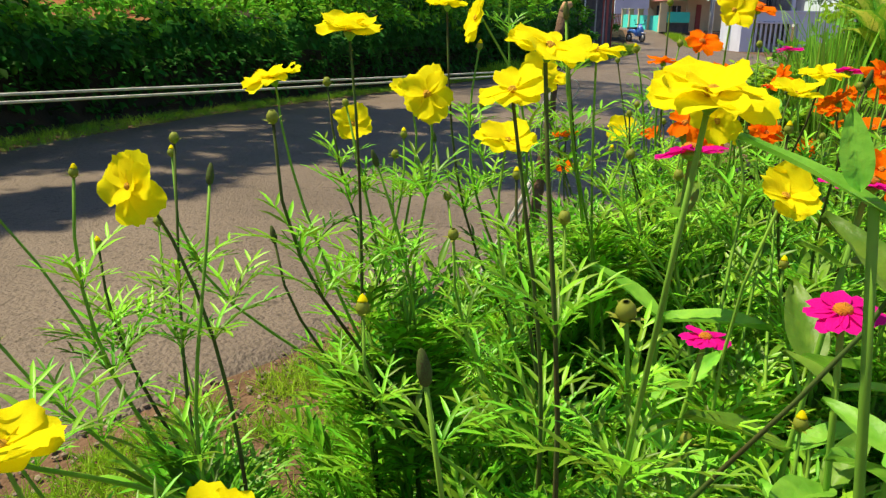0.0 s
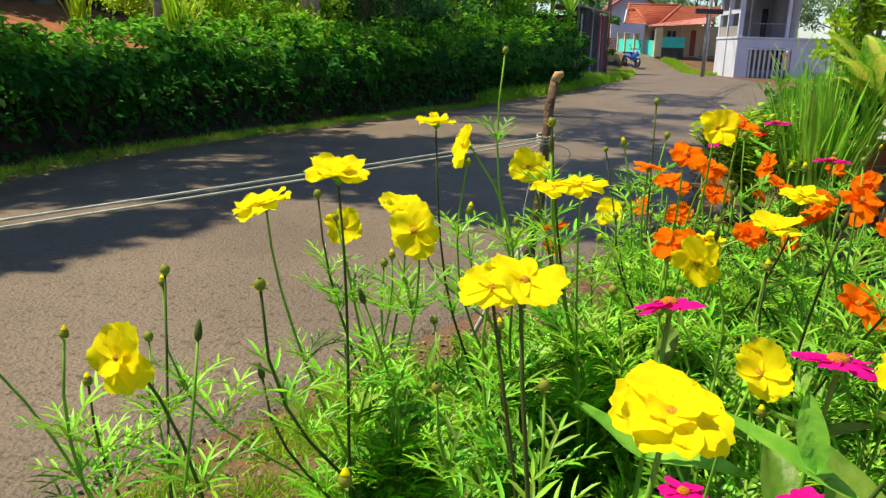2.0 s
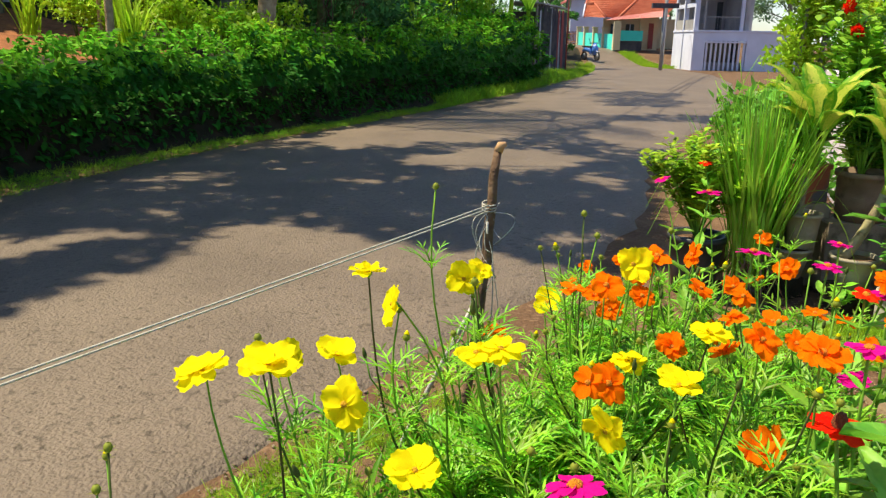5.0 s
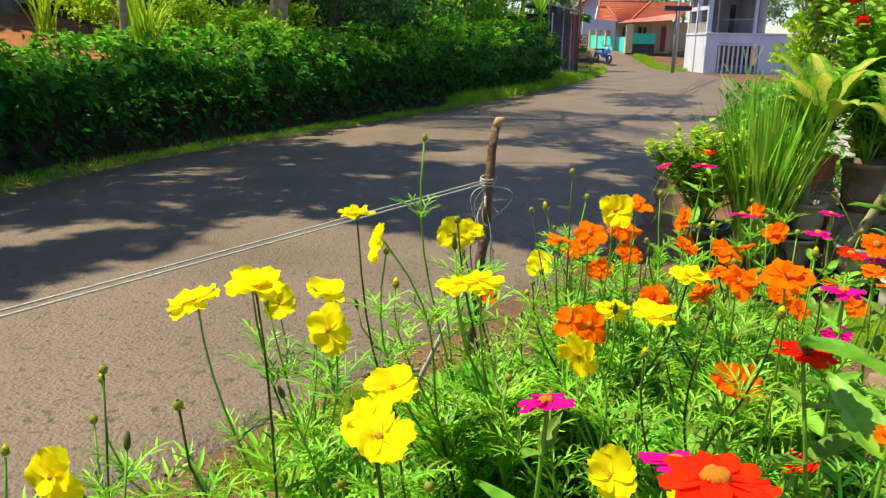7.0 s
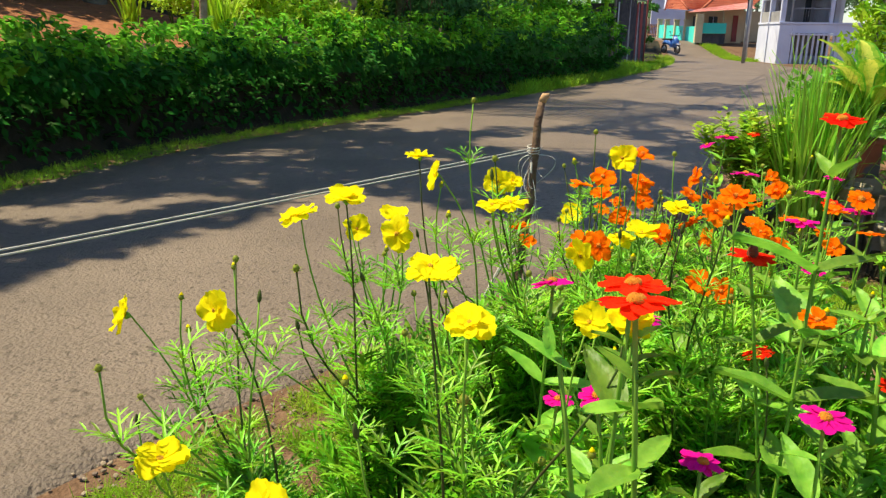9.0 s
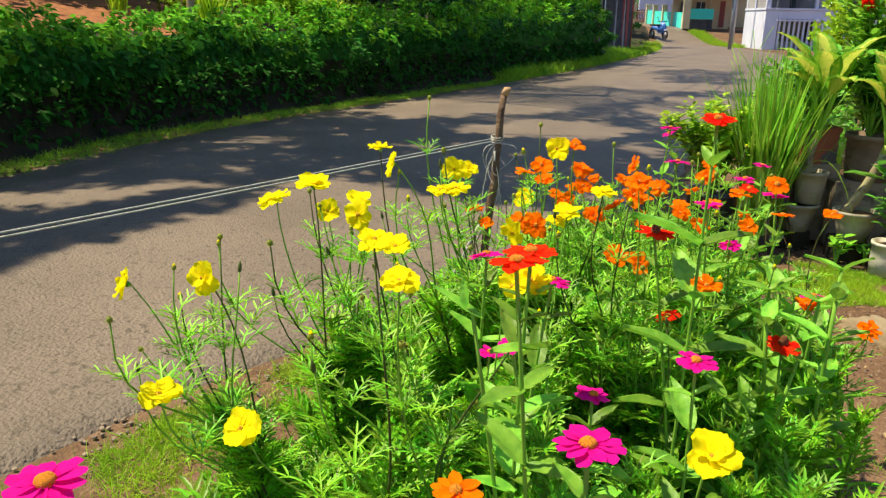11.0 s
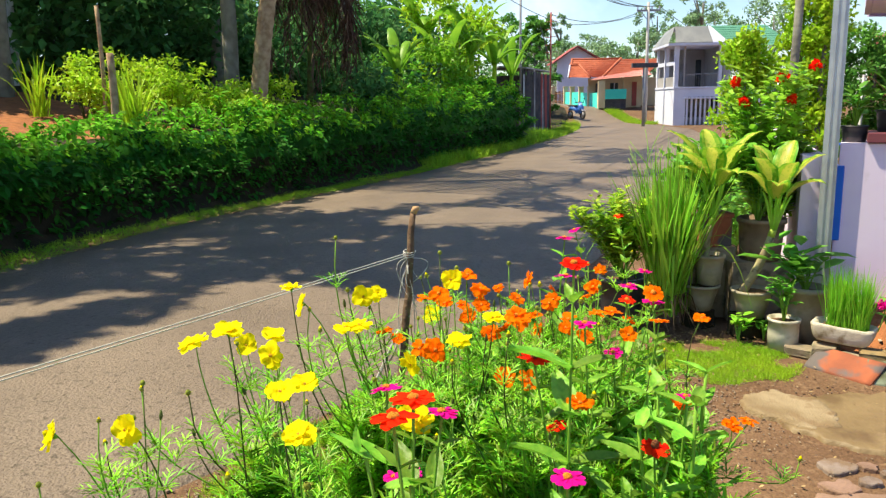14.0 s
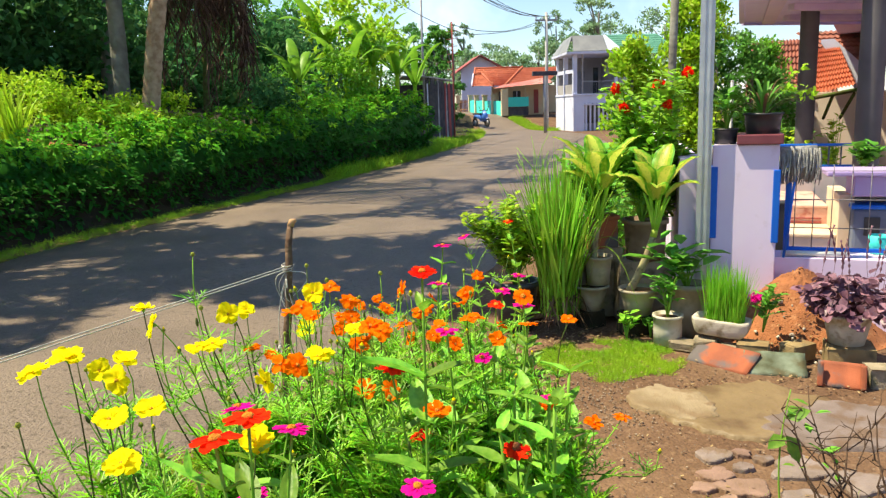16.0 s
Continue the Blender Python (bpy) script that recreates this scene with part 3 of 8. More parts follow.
def reed_clump(x, y, z, h, n, mat, label, width=1.0):
    t = thing("grass_clump", label, "grass", "grass clumps")
    P = np.tile((x, y, z), (n, 1)) + rng.normal(size=(n, 3)) * (0.08, 0.08, 0.0)
    pieces = []
    for p in P:
        a, lean = random.uniform(0, 6.28), random.uniform(0.1, 0.7)
        tip = p + np.array((math.cos(a) * lean * h * 0.7, math.sin(a) * lean * h * 0.7, h * (1 - 0.35 * lean) * random.uniform(0.7, 1.05)))
        pieces.append(strap(p, tip, 0.012 * width * random.uniform(0.7, 1.2), lean * 0.25 * h))
    put("foliage", *join(*pieces), mat, t)["kind"] = "stuff"
    return t


def strap(a, b, w, rise, n=6):
    """A strap leaf from a to b, arched by rise; verts and tris."""
    pts = bend(a, b, (0, 0, rise), n)
    d = np.asarray(b, float) - a
    s = np.array((-d[1], d[0], 0.0)) + 1e-4
    s /= np.linalg.norm(s)
    wid = w * np.sin(np.linspace(0.6, math.pi - 0.02, n))[:, None]
    v, f = grid(np.stack([pts - s * wid, pts + np.array((0, 0, -0.3 * w)), pts + s * wid], 1))
    return v, quads_to_tris(f)


for gx, gy, gh in ((-4.45, 11.0, 1.4), (-4.6, 11.15, 1.1), (-6.9, 12.8, 1.2)):
    reed_clump(gx, gy, ground_at(gx, gy), gh, 34, M_LIMELEAF, "tall lime green grass clump behind the hedge", 1.6)


def garden_posts():
    for x, y, h, r, lab in ((-4.60, 10.6, 1.30, 0.055, "weathered stump post behind the hedge"), (-5.37, 12.0, 2.0, 0.034, "thin bamboo garden stake")):
        t = thing("garden_post", lab, "post", "garden posts")
        z = ground_at(x, y)
        put("post", *tube(bend((x, y, z - 0.1), (x + 0.03, y, z + h), (0.02, 0, 0), 8), np.linspace(r * 1.2, r, 8), 8), M_PALMBARK, t)


garden_posts()


def banana_leaf(base, tip, width, arch):
    """One blade with a rib, arched, torn at the edges."""
    n = 12
    pts = bend(base, tip, (0, 0, arch), n)
    d = np.asarray(tip, float) - base
    s = np.array((-d[1], d[0], 0.0))
    s /= max(np.linalg.norm(s), 1e-6)
    w = width * np.sin(np.linspace(0.25, math.pi - 0.05, n)) ** 0.7
    rows = []
    for i in range(n):
        j = 1 - 0.18 * random.random()
        rows.append([pts[i] - s * w[i] * j - (0, 0, 0.25 * w[i]), pts[i] - s * w[i] * 0.5 + (0, 0, 0.06 * w[i]), pts[i], pts[i] + s * w[i] * 0.5 + (0, 0, 0.06 * w[i]), pts[i] + s * w[i] * j - (0, 0, 0.25 * w[i])])
    v, f = grid(rows)
    return v, quads_to_tris(f)


def banana_plant(x, y, h, leaves=8, size=1.0):
    t = thing("banana_plant", "banana plant with broad arching green leaves", "banana plant", "banana plants")
    z = ground_at(x, y)
    put("stem", *tube(bend((x, y, z), (x + 0.1, y, z + h)), np.linspace(0.13, 0.07, 6), 10), M_LIMELEAF, t)
    for i in range(leaves):
        a = i * 2.4 + random.uniform(-0.4, 0.4)
        up = random.uniform(0.1, 1.4)
        tip = (x + math.cos(a) * 1.1 * size, y + math.sin(a) * 1.1 * size, z + h + up * size)
        put("leaf", *banana_leaf((x + 0.1, y, z + h - 0.1), tip, random.uniform(0.12, 0.18) * size, 0.34 * size), M_BANANA, t)


for bx, by, bh, bs in ((-1.05, 18.6, 1.3, 0.9), (0.1, 21.4, 1.5, 1.1), (0.9, 23.4, 2.1, 1.1), (-0.5, 23.0, 2.4, 1.2), (1.75, 26.4, 2.3, 1.2), (2.5, 28.6, 2.2, 1.1), (0.8, 27.5, 2.8, 1.3)):
    banana_plant(bx, by, bh, 8, bs)


def forest():
    """The dark wood behind the garden."""
    q, nl = along(ROAD_LEFT, 1.0)
    P = []
    for p, n in zip(q, nl):
        if not 2 < p[1] < 42:
            continue
        far = 9.0 if p[1] < 15 else max(3.4, 9.0 - (p[1] - 15) * 0.45)
        for row, hz in ((far, 4.5), (far + 2.0, 8), (far + 4, 10), (far + 6, 10), (far + 8, 11)):
            if p[1] > 19:
                row, hz = row + 2.5, hz * 0.55
            for _ in range(9):
                c = p + n * (row + random.uniform(-1, 1)) + np.array((random.uniform(-0.6, 0.6), random.uniform(-0.6, 0.6)))
                z = ground_at(*c)
                P.append(clump_points((c[0], c[1], z + random.uniform(0.1, 1.0) ** 1.3 * min(hz, 2.2 + 0.9 * row)), (0.9, 0.9, 0.8), 75, 0.2))
    P = np.concatenate(P)
    ob = put("woods", *leaf_cloud(P, 0.27, 0.35), M_DARKLEAF)
    tagged(ob, "dark dense tropical wood behind the garden", "woods", kind="stuff")


forest()


def lush_row():
    """Brighter mixed bushes behind the far half of the hedge; the first three are coloured dark for canopy shade."""
    for i in range(9):
        y = 15.5 + i * 1.05
        x = left_edge(y) - 1.5 - 0.9 * random.random()
        t = thing("bush", "lush mid-green leafy bush behind the hedge", "bush", "bushes behind the hedge")
        z = ground_at(x, y)
        h = random.uniform(1.2, 2.2) * (0.6 if i < 3 else 1.0) + (0.9 if i > 4 and i % 2 else 0)
        P = np.concatenate([clump_points((x + random.gauss(0, 0.4), y + random.gauss(0, 0.4), z + h * random.uniform(0.3, 1.0)), (0.42, 0.42, 0.32), 60, 0.3) for _ in range(9)])
        # the wood's dark leaf colour stands in for shade on the first three
        put("foliage", *leaf_cloud(P, 0.15, 0.6), M_DARKLEAF if i < 3 else random.choice((M_TREELEAF, M_MIDBUSH, M_BANANA)), t)["kind"] = "stuff"
        put("stem", *tube(bend((x, y, z - 0.1), (x, y, z + h * 0.7)), np.linspace(0.03, 0.012, 6), 5), M_DARKSTEM, t)


lush_row()


def lush_trees():
    """Bright leafy trees between the bananas, open to the sun."""
    for x, y, h in ((-0.1, 22.6, 4.0), (0.5, 25.4, 4.2), (1.2, 27.6, 4.4)):
        t = thing("lush_tree", "bright lime green leafy tree behind the hedge", "tree", "lush trees")
        z = ground_at(x, y)
        put("trunk", *tube(bend((x, y, z - 0.1), (x + 0.15, y, z + h * 0.75)), np.linspace(0.06, 0.025, 6), 7), M_GREYBARK, t)
        P = np.concatenate([clump_points((x + random.gauss(0, 0.55), y + random.gauss(0, 0.55), z + h * random.uniform(0.35, 1.0)), (0.4, 0.4, 0.25), 50, 0.2) for _ in range(22)])
        put("crown", *leaf_cloud(P, 0.19, 0.6), M_LIMELEAF, t)["kind"] = "stuff"


lush_trees()


def garden_hut():
    t = thing("white_hut", "plain white-walled hut beyond the red soil", "hut")
    part("wall", block(-10.75, 15.2, 2.6, 3.4, 2.4, 3.0, 14), material("hut_plaster", (0.66, 0.66, 0.70), (0.58, 0.58, 0.61), 1.5, 0.9, 0.15, 20), t)
    part("base_course", block(-10.75, 15.2, 1.2, 3.46, 2.46, 0.5, 14), M_BANK, t)
    part("roof", block(-10.75, 15.1, 4.2, 4.2, 3.2, 0.12, 14), M_DARKLEAF, t)


garden_hut()

# ---------------------------------------------------------------- the far end of the road
M_WHITE = material("white_plaster", (0.66, 0.67, 0.83), (0.58, 0.59, 0.75), 1.2, 0.85, 0.1, 30)
M_GREYWALL = material("grey_plaster", (0.30, 0.28, 0.29), (0.37, 0.35, 0.35), 1.0, 0.9, 0.15, 20)
M_CREAM = material("cream_plaster", (0.70, 0.56, 0.36), (0.62, 0.48, 0.30), 1.2, 0.85, 0.1, 30)
M_TEAL = material("teal_paint", (0.05, 0.64, 0.57), (0.07, 0.70, 0.62), 1.5, 0.6, 0.05, 30)
M_ROOFRED = material("clay_roof", (0.40, 0.10, 0.05), (0.48, 0.145, 0.075), 2.0, 0.8, 0.3, 12, objects=0.1)
M_ROOFPINK = material("pinkish_sheet_roof", (0.60, 0.22, 0.19), (0.66, 0.28, 0.23), 1.5, 0.5)
M_ROOFGREY = material("grey_sheet_roof", (0.22, 0.22, 0.23), (0.28, 0.28, 0.28), 2.0, 0.5)
M_GREENROOF = material("green_sheet_roof", (0.06, 0.20, 0.13), (0.08, 0.25, 0.17), 2.0, 0.5)
M_DARKGLASS = material("dark_window_glass", (0.03, 0.035, 0.045), (0.05, 0.06, 0.07), 2.0, 0.12, spec=0.7)
M_DARKWOOD = material("dark_slats", (0.05, 0.05, 0.07), (0.10, 0.09, 0.10), 4.0, 0.8, 0.3, 30)
M_REDDISH = material("faded_red_board", (0.35, 0.08, 0.07), (0.28, 0.07, 0.07), 4.0, 0.8)
M_CONCRETEPOLE = material("concrete_pole", (0.50, 0.48, 0.49), (0.42, 0.40, 0.41), 3.0, 0.9)
M_METALGREY = material("grey_metal", (0.30, 0.30, 0.33), (0.22, 0.22, 0.25), 4.0, 0.5, metal=0.3)
M_BLUEPLASTIC = material("blue_paint", (0.05, 0.15, 0.55), (0.07, 0.2, 0.6), 6.0, 0.35, spec=0.6)
M_BLACK = material("black_rubber", (0.02, 0.02, 0.022), (0.035, 0.035, 0.035), 8.0, 0.6)
M_WIRE = material("black_cable", (0.03, 0.03, 0.035), (0.05, 0.05, 0.05), 3.0, 0.7)


def slab_mesh(corners, thick):
    """A flat slab from four corners, thick downwards."""
    c = np.asarray(corners, float)
    v = np.concatenate([c, c - (0, 0, thick)])
    f = [(0, 1, 2, 3), (7, 6, 5, 4), (0, 4, 5, 1), (1, 5, 6, 2), (2, 6, 7, 3), (3, 7, 4, 0)]
    return v, np.array(f)


def box(name, x0, x1, y0, y1, z0, z1, mat, parent, label="", bevel=0.01):
    return part(name, block((x0 + x1) / 2, (y0 + y1) / 2, (z0 + z1) / 2, x1 - x0, y1 - y0, z1 - z0, 0, min(bevel, 0.3 * min(x1 - x0, y1 - y0, z1 - z0))), mat, parent, label)


def ribbed_roof(name, a, b, c, d, mat, parent, ribs=24, amp=0.05, label=""):
    """A tiled slope with corners a, b (eave) and c, d (ridge), with raised courses down the slope."""
    a, b, c, d = (np.asarray(p, float) for p in (a, b, c, d))
    nrm = np.cross(b - a, d - a)
    nrm /= np.linalg.norm(nrm)
    if nrm[2] < 0:
        nrm = -nrm
    rows = []
    for k in range(9):
        for step in (0, 1):
            u = (k + step * 0.97) / 9
            row = []
            for i in range(ribs * 2 + 1):
                s = i / (ribs * 2)
                p = (a * (1 - s) + b * s) * (1 - u) + (d * (1 - s) + c * s) * u
                row.append(p + nrm * (amp * (i % 2) + amp * 0.8 * (1 - step)))
            rows.append(row)
    v, f = grid(rows)
    ob = put(name, v, f, mat, parent, label, smooth=False)
    return ob


def white_house():
    h = thing("white_house", "white two-storey house with an open grey balcony", "house")
    # ground floor
    box("side_wall", 11.9, 12.1, 40.0, 43.8, -0.1, 1.88, M_WHITE, h)
    box("wall", 12.1, 12.52, 40.0, 40.2, -0.1, 1.88, M_WHITE, h)
    box("wall", 14.6, 17.5, 40.0, 40.2, -0.1, 1.88, M_WHITE, h)
    box("lintel", 12.52, 14.6, 40.0, 40.2, 1.46, 1.88, M_WHITE, h)
    gate = box("gate", 12.52, 14.6, 40.24, 40.28, -0.02, 0.4, M_METALGREY, h, "white barred gate")
    for i in range(9):
        box("bar", 12.58 + i * 0.235, 12.68 + i * 0.235, 40.04, 40.10, 0.0, 1.46, M_WHITE, gate)
    box("gate_rail", 12.45, 14.65, 39.9, 40.0, 1.36, 1.44, M_WHITE, gate)
    box("dark_entry", 12.52, 14.6, 41.2, 41.3, 0.0, 1.5, M_DARKGLASS, h)
    box("floor_slab", 11.86, 17.5, 39.95, 43.8, 1.885, 1.98, M_WHITE, h)
    # open upper storey
    box("back_wall", 12.0, 16.0, 43.4, 43.6, 1.98, 4.05, M_GREYWALL, h)
    box("end_wall", 14.5, 14.7, 40.3, 43.4, 1.98, 4.05, M_GREYWALL, h)
    box("parapet", 11.93, 12.02, 40.25, 43.6, 1.98, 2.5, M_GREYWALL, h)
    box("side_rail", 11.93, 12.02, 40.25, 43.6, 3.1, 3.3, M_WHITE, h)
    for y in (40.02, 41.9, 43.5):
        box("pillar", 11.9, 12.12, y, y + 0.22, 1.98, 4.05, M_WHITE, h)
    box("pillar", 12.38, 12.46, 40.04, 40.12, 1.98, 4.05, M_GREYWALL, h)
    box("pillar", 14.2, 14.36, 40.04, 40.2, 1.98, 4.05, M_WHITE, h)
    win = box("window", 12.7, 13.5, 43.33, 43.39, 2.4, 3.3, M_METALGREY, h)
    box("window_frame", 13.08, 13.12, 43.30, 43.33, 2.4, 3.3, M_GREYWALL, win)
    box("door", 14.0, 14.3, 43.33, 43.39, 1.98, 3.5, M_DARKGLASS, h)
    rail = box("railing", 12.46, 14.2, 40.1, 40.13, 2.6, 2.65, M_METALGREY, h, "thin metal balcony railing")
    for i in range(13):
        box("baluster", 12.55 + i * 0.13, 12.562 + i * 0.13, 40.11, 40.12, 1.98, 2.6, M_METALGREY, rail)
    put("eave", *slab_mesh([(11.45, 39.7, 4.18), (14.55, 39.7, 4.18), (14.55, 44, 4.18), (11.7, 44, 4.18)], 0.12), M_WHITE, h, smooth=False)
    put("roof", *slab_mesh([(11.82, 39.74, 4.22), (13.72, 39.74, 4.22), (13.62, 40.4, 5.06), (11.95, 40.4, 5.06)], 0.05), M_ROOFGREY, h, smooth=False)
    put("gable", *slab_mesh([(13.74, 39.75, 4.22), (14.52, 39.75, 4.22), (13.75, 40.4, 5.08), (13.64, 40.4, 5.08)], 0.05), M_WHITE, h, smooth=False)
    put("roof", *slab_mesh([(11.7, 43.9, 4.22), (11.48, 39.75, 4.22), (11.93, 40.4, 5.06), (12.3, 43.5, 5.06)], 0.05), M_ROOFGREY, h, smooth=False)
    put("roof", *slab_mesh([(11.95, 40.4, 5.06), (13.66, 40.4, 5.06), (13.66, 43.5, 5.06), (12.3, 43.5, 5.06)], 0.05), M_ROOFGREY, h, smooth=False)
    ribbed_roof("green_roof", (14.5, 44.2, 4.3), (19.5, 43.4, 4.2), (19.0, 46.5, 5.6), (14.6, 46.5, 5.6), M_GREENROOF, h, 30, 0.025, "dark green sheet roof")


white_house()


def teal_house():
    h = thing("tiled_house", "low house with red clay roof and cream pillars", "house")
    z0 = 0.85
    box("wall", 9.7, 14.5, 53.4, 53.6, z0, 2.85, M_CREAM, h)
    for x in (10.2, 11.2):
        w = box("window", x, x + 0.55, 53.32, 53.39, 1.7, 2.5, M_DARKGLASS, h)
        box("window_frame", x + 0.25, x + 0.30, 53.28, 53.32, 1.7, 2.5, M_WHITE, w)
    box("front_wall", 11.45, 12.6, 50.2, 50.4, z0, 2.9, M_CREAM, h, "whitish front wall")
    box("door", 12.0, 12.3, 50.12, 50.19, z0 + 0.1, 2.5, M_REDDISH, h, "faded red door")
    box("pillar", 9.62, 10.05, 49.1, 49.5, z0, 2.55, M_CREAM, h)
    # main slope, the wing beside it, and the small gabled slope
    ribbed_roof("roof", (8.15, 52, 2.85), (10.25, 52, 2.82), (12.35, 55.5, 4.18), (8.85, 55.5, 4.2), M_ROOFRED, h, 34, 0.04)
    ribbed_roof("roof", (10.2, 51, 2.75), (13.2, 51, 2.98), (15.4, 55.5, 4.2), (12.35, 55.5, 4.2), M_ROOFRED, h, 34, 0.04)
    ribbed_roof("roof", (8.0, 51.2, 2.86), (9.45, 51.2, 2.78), (8.95, 53.0, 3.68), (8.35, 53.0, 3.68), M_ROOFRED, h, 16, 0.04)
    for a, b in (((10.2, 50.98, 2.86), (12.35, 55.45, 4.28)), ((8.8, 55.5, 4.26), (12.4, 55.5, 4.26)), ((9.45, 51.2, 2.86), (8.95, 53.0, 3.78)), ((8.3, 53, 3.76), (8.98, 53, 3.76)), ((8.15, 52, 2.9), (8.85, 55.5, 4.28))):
        put("ridge", *tube([a, b], 0.07, 6), M_ROOFRED, h)
    put("barge_board", *tube([(7.95, 51.15, 2.86), (8.33, 52.9, 3.74)], 0.05, 5), M_WHITE, h)
    ribbed_roof("porch_roof", (9.05, 49.3, 2.60), (12.9, 48.6, 2.86), (13.0, 50.6, 3.3), (10.0, 50.8, 2.86), M_ROOFPINK, h, 30, 0.02, "faded pinkish sheet porch roof")
    g = thing("pale_gable_house", "pale gabled house behind the tiled roof", "house")
    put("wall", *join(slab_mesh([(8.9, 64, 4.6), (12.4, 64, 4.6), (12.4, 64.3, 4.6), (8.9, 64.3, 4.6)], 3.6), slab_mesh([(8.9, 64, 4.6), (10.5, 64, 5.68), (10.5, 64.3, 5.68), (8.9, 64.3, 4.6)], 0.1), slab_mesh([(10.5, 64, 5.68), (12.4, 64, 4.6), (12.4, 64.3, 4.6), (10.5, 64.3, 5.68)], 0.1)), M_WHITE, g, smooth=False)
    put("gable_wall", *grid([[(8.9, 63.97, 4.55), (10.5, 63.97, 5.62), (12.4, 63.97, 4.55)], [(8.9, 63.97, 4.5), (10.5, 63.97, 4.5), (12.4, 63.97, 4.5)]]), M_WHITE, g, smooth=False)
    for a, b in (((8.5, 4.45), (10.5, 5.78)), ((12.9, 4.4), (10.5, 5.78))):
        put("roof", *slab_mesh([(a[0], 63.4, a[1]), (b[0], 63.4, b[1]), (b[0], 68, b[1]), (a[0], 68, a[1])], 0.12), M_REDDISH, g, smooth=False)
    # garden wall: teal panels between cream posts
    f = thing("garden_wall", "teal garden wall between cream posts", "wall")
    pts = [(8.98, 59.4), (9.14, 57.1), (9.38, 54.6), (9.58, 52.0), (9.82, 49.4)]
    for (ax, ay), (bx, by) in zip(pts[:-1], pts[1:]):
        L, ang = math.hypot(bx - ax, by - ay), math.degrees(math.atan2(by - ay, bx - ax))
        z = slope((ay + by) / 2)
        part("panel", block((ax + bx) / 2, (ay + by) / 2, z + 0.42, L - 0.3, 0.12, 1.0, ang), M_TEAL, f)
    for x, y in pts[:-1] + [(8.25, 61.4)]:
        z = slope(y)
        p = box("post", x - 0.16, x + 0.16, y - 0.16, y + 0.16, z - 0.1, z + 1.25, M_CREAM, f)
        box("post_cap", x - 0.2, x + 0.2, y - 0.2, y + 0.2, z + 1.25, z + 1.33, M_CREAM, p)
    part("panel", block(10.75, 49.3, 1.72, 1.4, 0.12, 0.62, 0), M_TEAL, f)
    part("wall_base", block(10.75, 49.4, 1.1, 1.4, 0.1, 0.6, 0), M_DARKWOOD, f, "dark lower wall")
    gt = thing("wooden_gate", "brown wooden slat gate between cream posts", "gate")
    for i in range(7):
        u = i / 6
        part("slat", block(8.86 - 0.46 * u, 59.7 + 1.5 * u, 1.6, 0.06, 0.05, 0.95, 0), M_TERRACOTTA_FAR, gt)
    for z in (1.3, 1.9):
        put("rail", *tube([(8.9, 59.6, z), (8.36, 61.3, z)], 0.03, 5), M_TERRACOTTA_FAR, gt)


M_TERRACOTTA_FAR = material("gate_wood", (0.28, 0.14, 0.07), (0.20, 0.10, 0.05), 5, 0.8)
teal_house()


def utility_pole(x, y, h, label, arm=0.62):
    t = thing("utility_pole", label, "utility pole", "utility poles")
    put("pole", *tube([(x, y, -0.2), (x, y, h * 0.5), (x, y, h)], (0.10, 0.09, 0.075), 10), M_CONCRETEPOLE, t)
    a = box("crossarm", x - arm, x + arm, y - 0.05, y + 0.05, h - 0.48, h - 0.38, M_METALGREY, t)
    for dx in (-arm + 0.04, -0.2, 0.2, arm - 0.04):
        put("insulator", *lathe([(0.0, 0), (0.045, 0), (0.03, 0.06), (0.05, 0.09), (0.03, 0.16), (0, 0.18)], 8, (x + dx, y, h - 0.38)), M_WHITE, a)
    for s in (-1, 1):
        put("brace", *tube([(x, y, h - 0.95), (x + s * 0.42, y, h - 0.48)], 0.022, 5), M_METALGREY, t)


utility_pole(10.92, 42.0, 6.5, "grey concrete utility pole with a crossarm")


def cables():
    tops = [((10.32, 42, 6.3), (3.4, 22, 5.0), 0.25), ((10.72, 42, 6.3), (1.2, 14, 4.75), 0.5), ((11.12, 42, 6.3), (2.0, 18.5, 5.6), 0.6), ((11.5, 42, 6.3), (-0.4, 12, 5.2), 0.7),
            ((10.6, 42, 5.9), (5.6, 34.9, 4.75), 0.15), ((5.6, 34.9, 4.75), (-0.2, 20, 5.6), 0.35), ((10.4, 42, 6.0), (4.35, 31.0, 4.8), 0.4), ((11.5, 42, 6.3), (14.0, 40.5, 4.25), 0.1)]
    for a, b, sag in tops:
        v, f = tube(bend(a, b, (0, 0, -sag), 24), 0.014, 4)
        tagged(put("overhead_cable", v, f, M_WIRE), "thin black overhead cable between utility poles", "cable", "overhead cables")


cables()


def sign_post():
    t = thing("sign_post", "grey post with a flat dark board", "sign post")
    put("post", *tube([(9.87, 38, -0.1), (9.85, 38, 3.1)], 0.085, 10), M_METALGREY, t)
    box("board", 9.22, 10.48, 37.88, 38.12, 2.92, 3.14, M_DARKWOOD, t)


sign_post()


M_PALESLAT = material("weathered_slat", (0.40, 0.40, 0.44), (0.30, 0.30, 0.33), 6, 0.85)


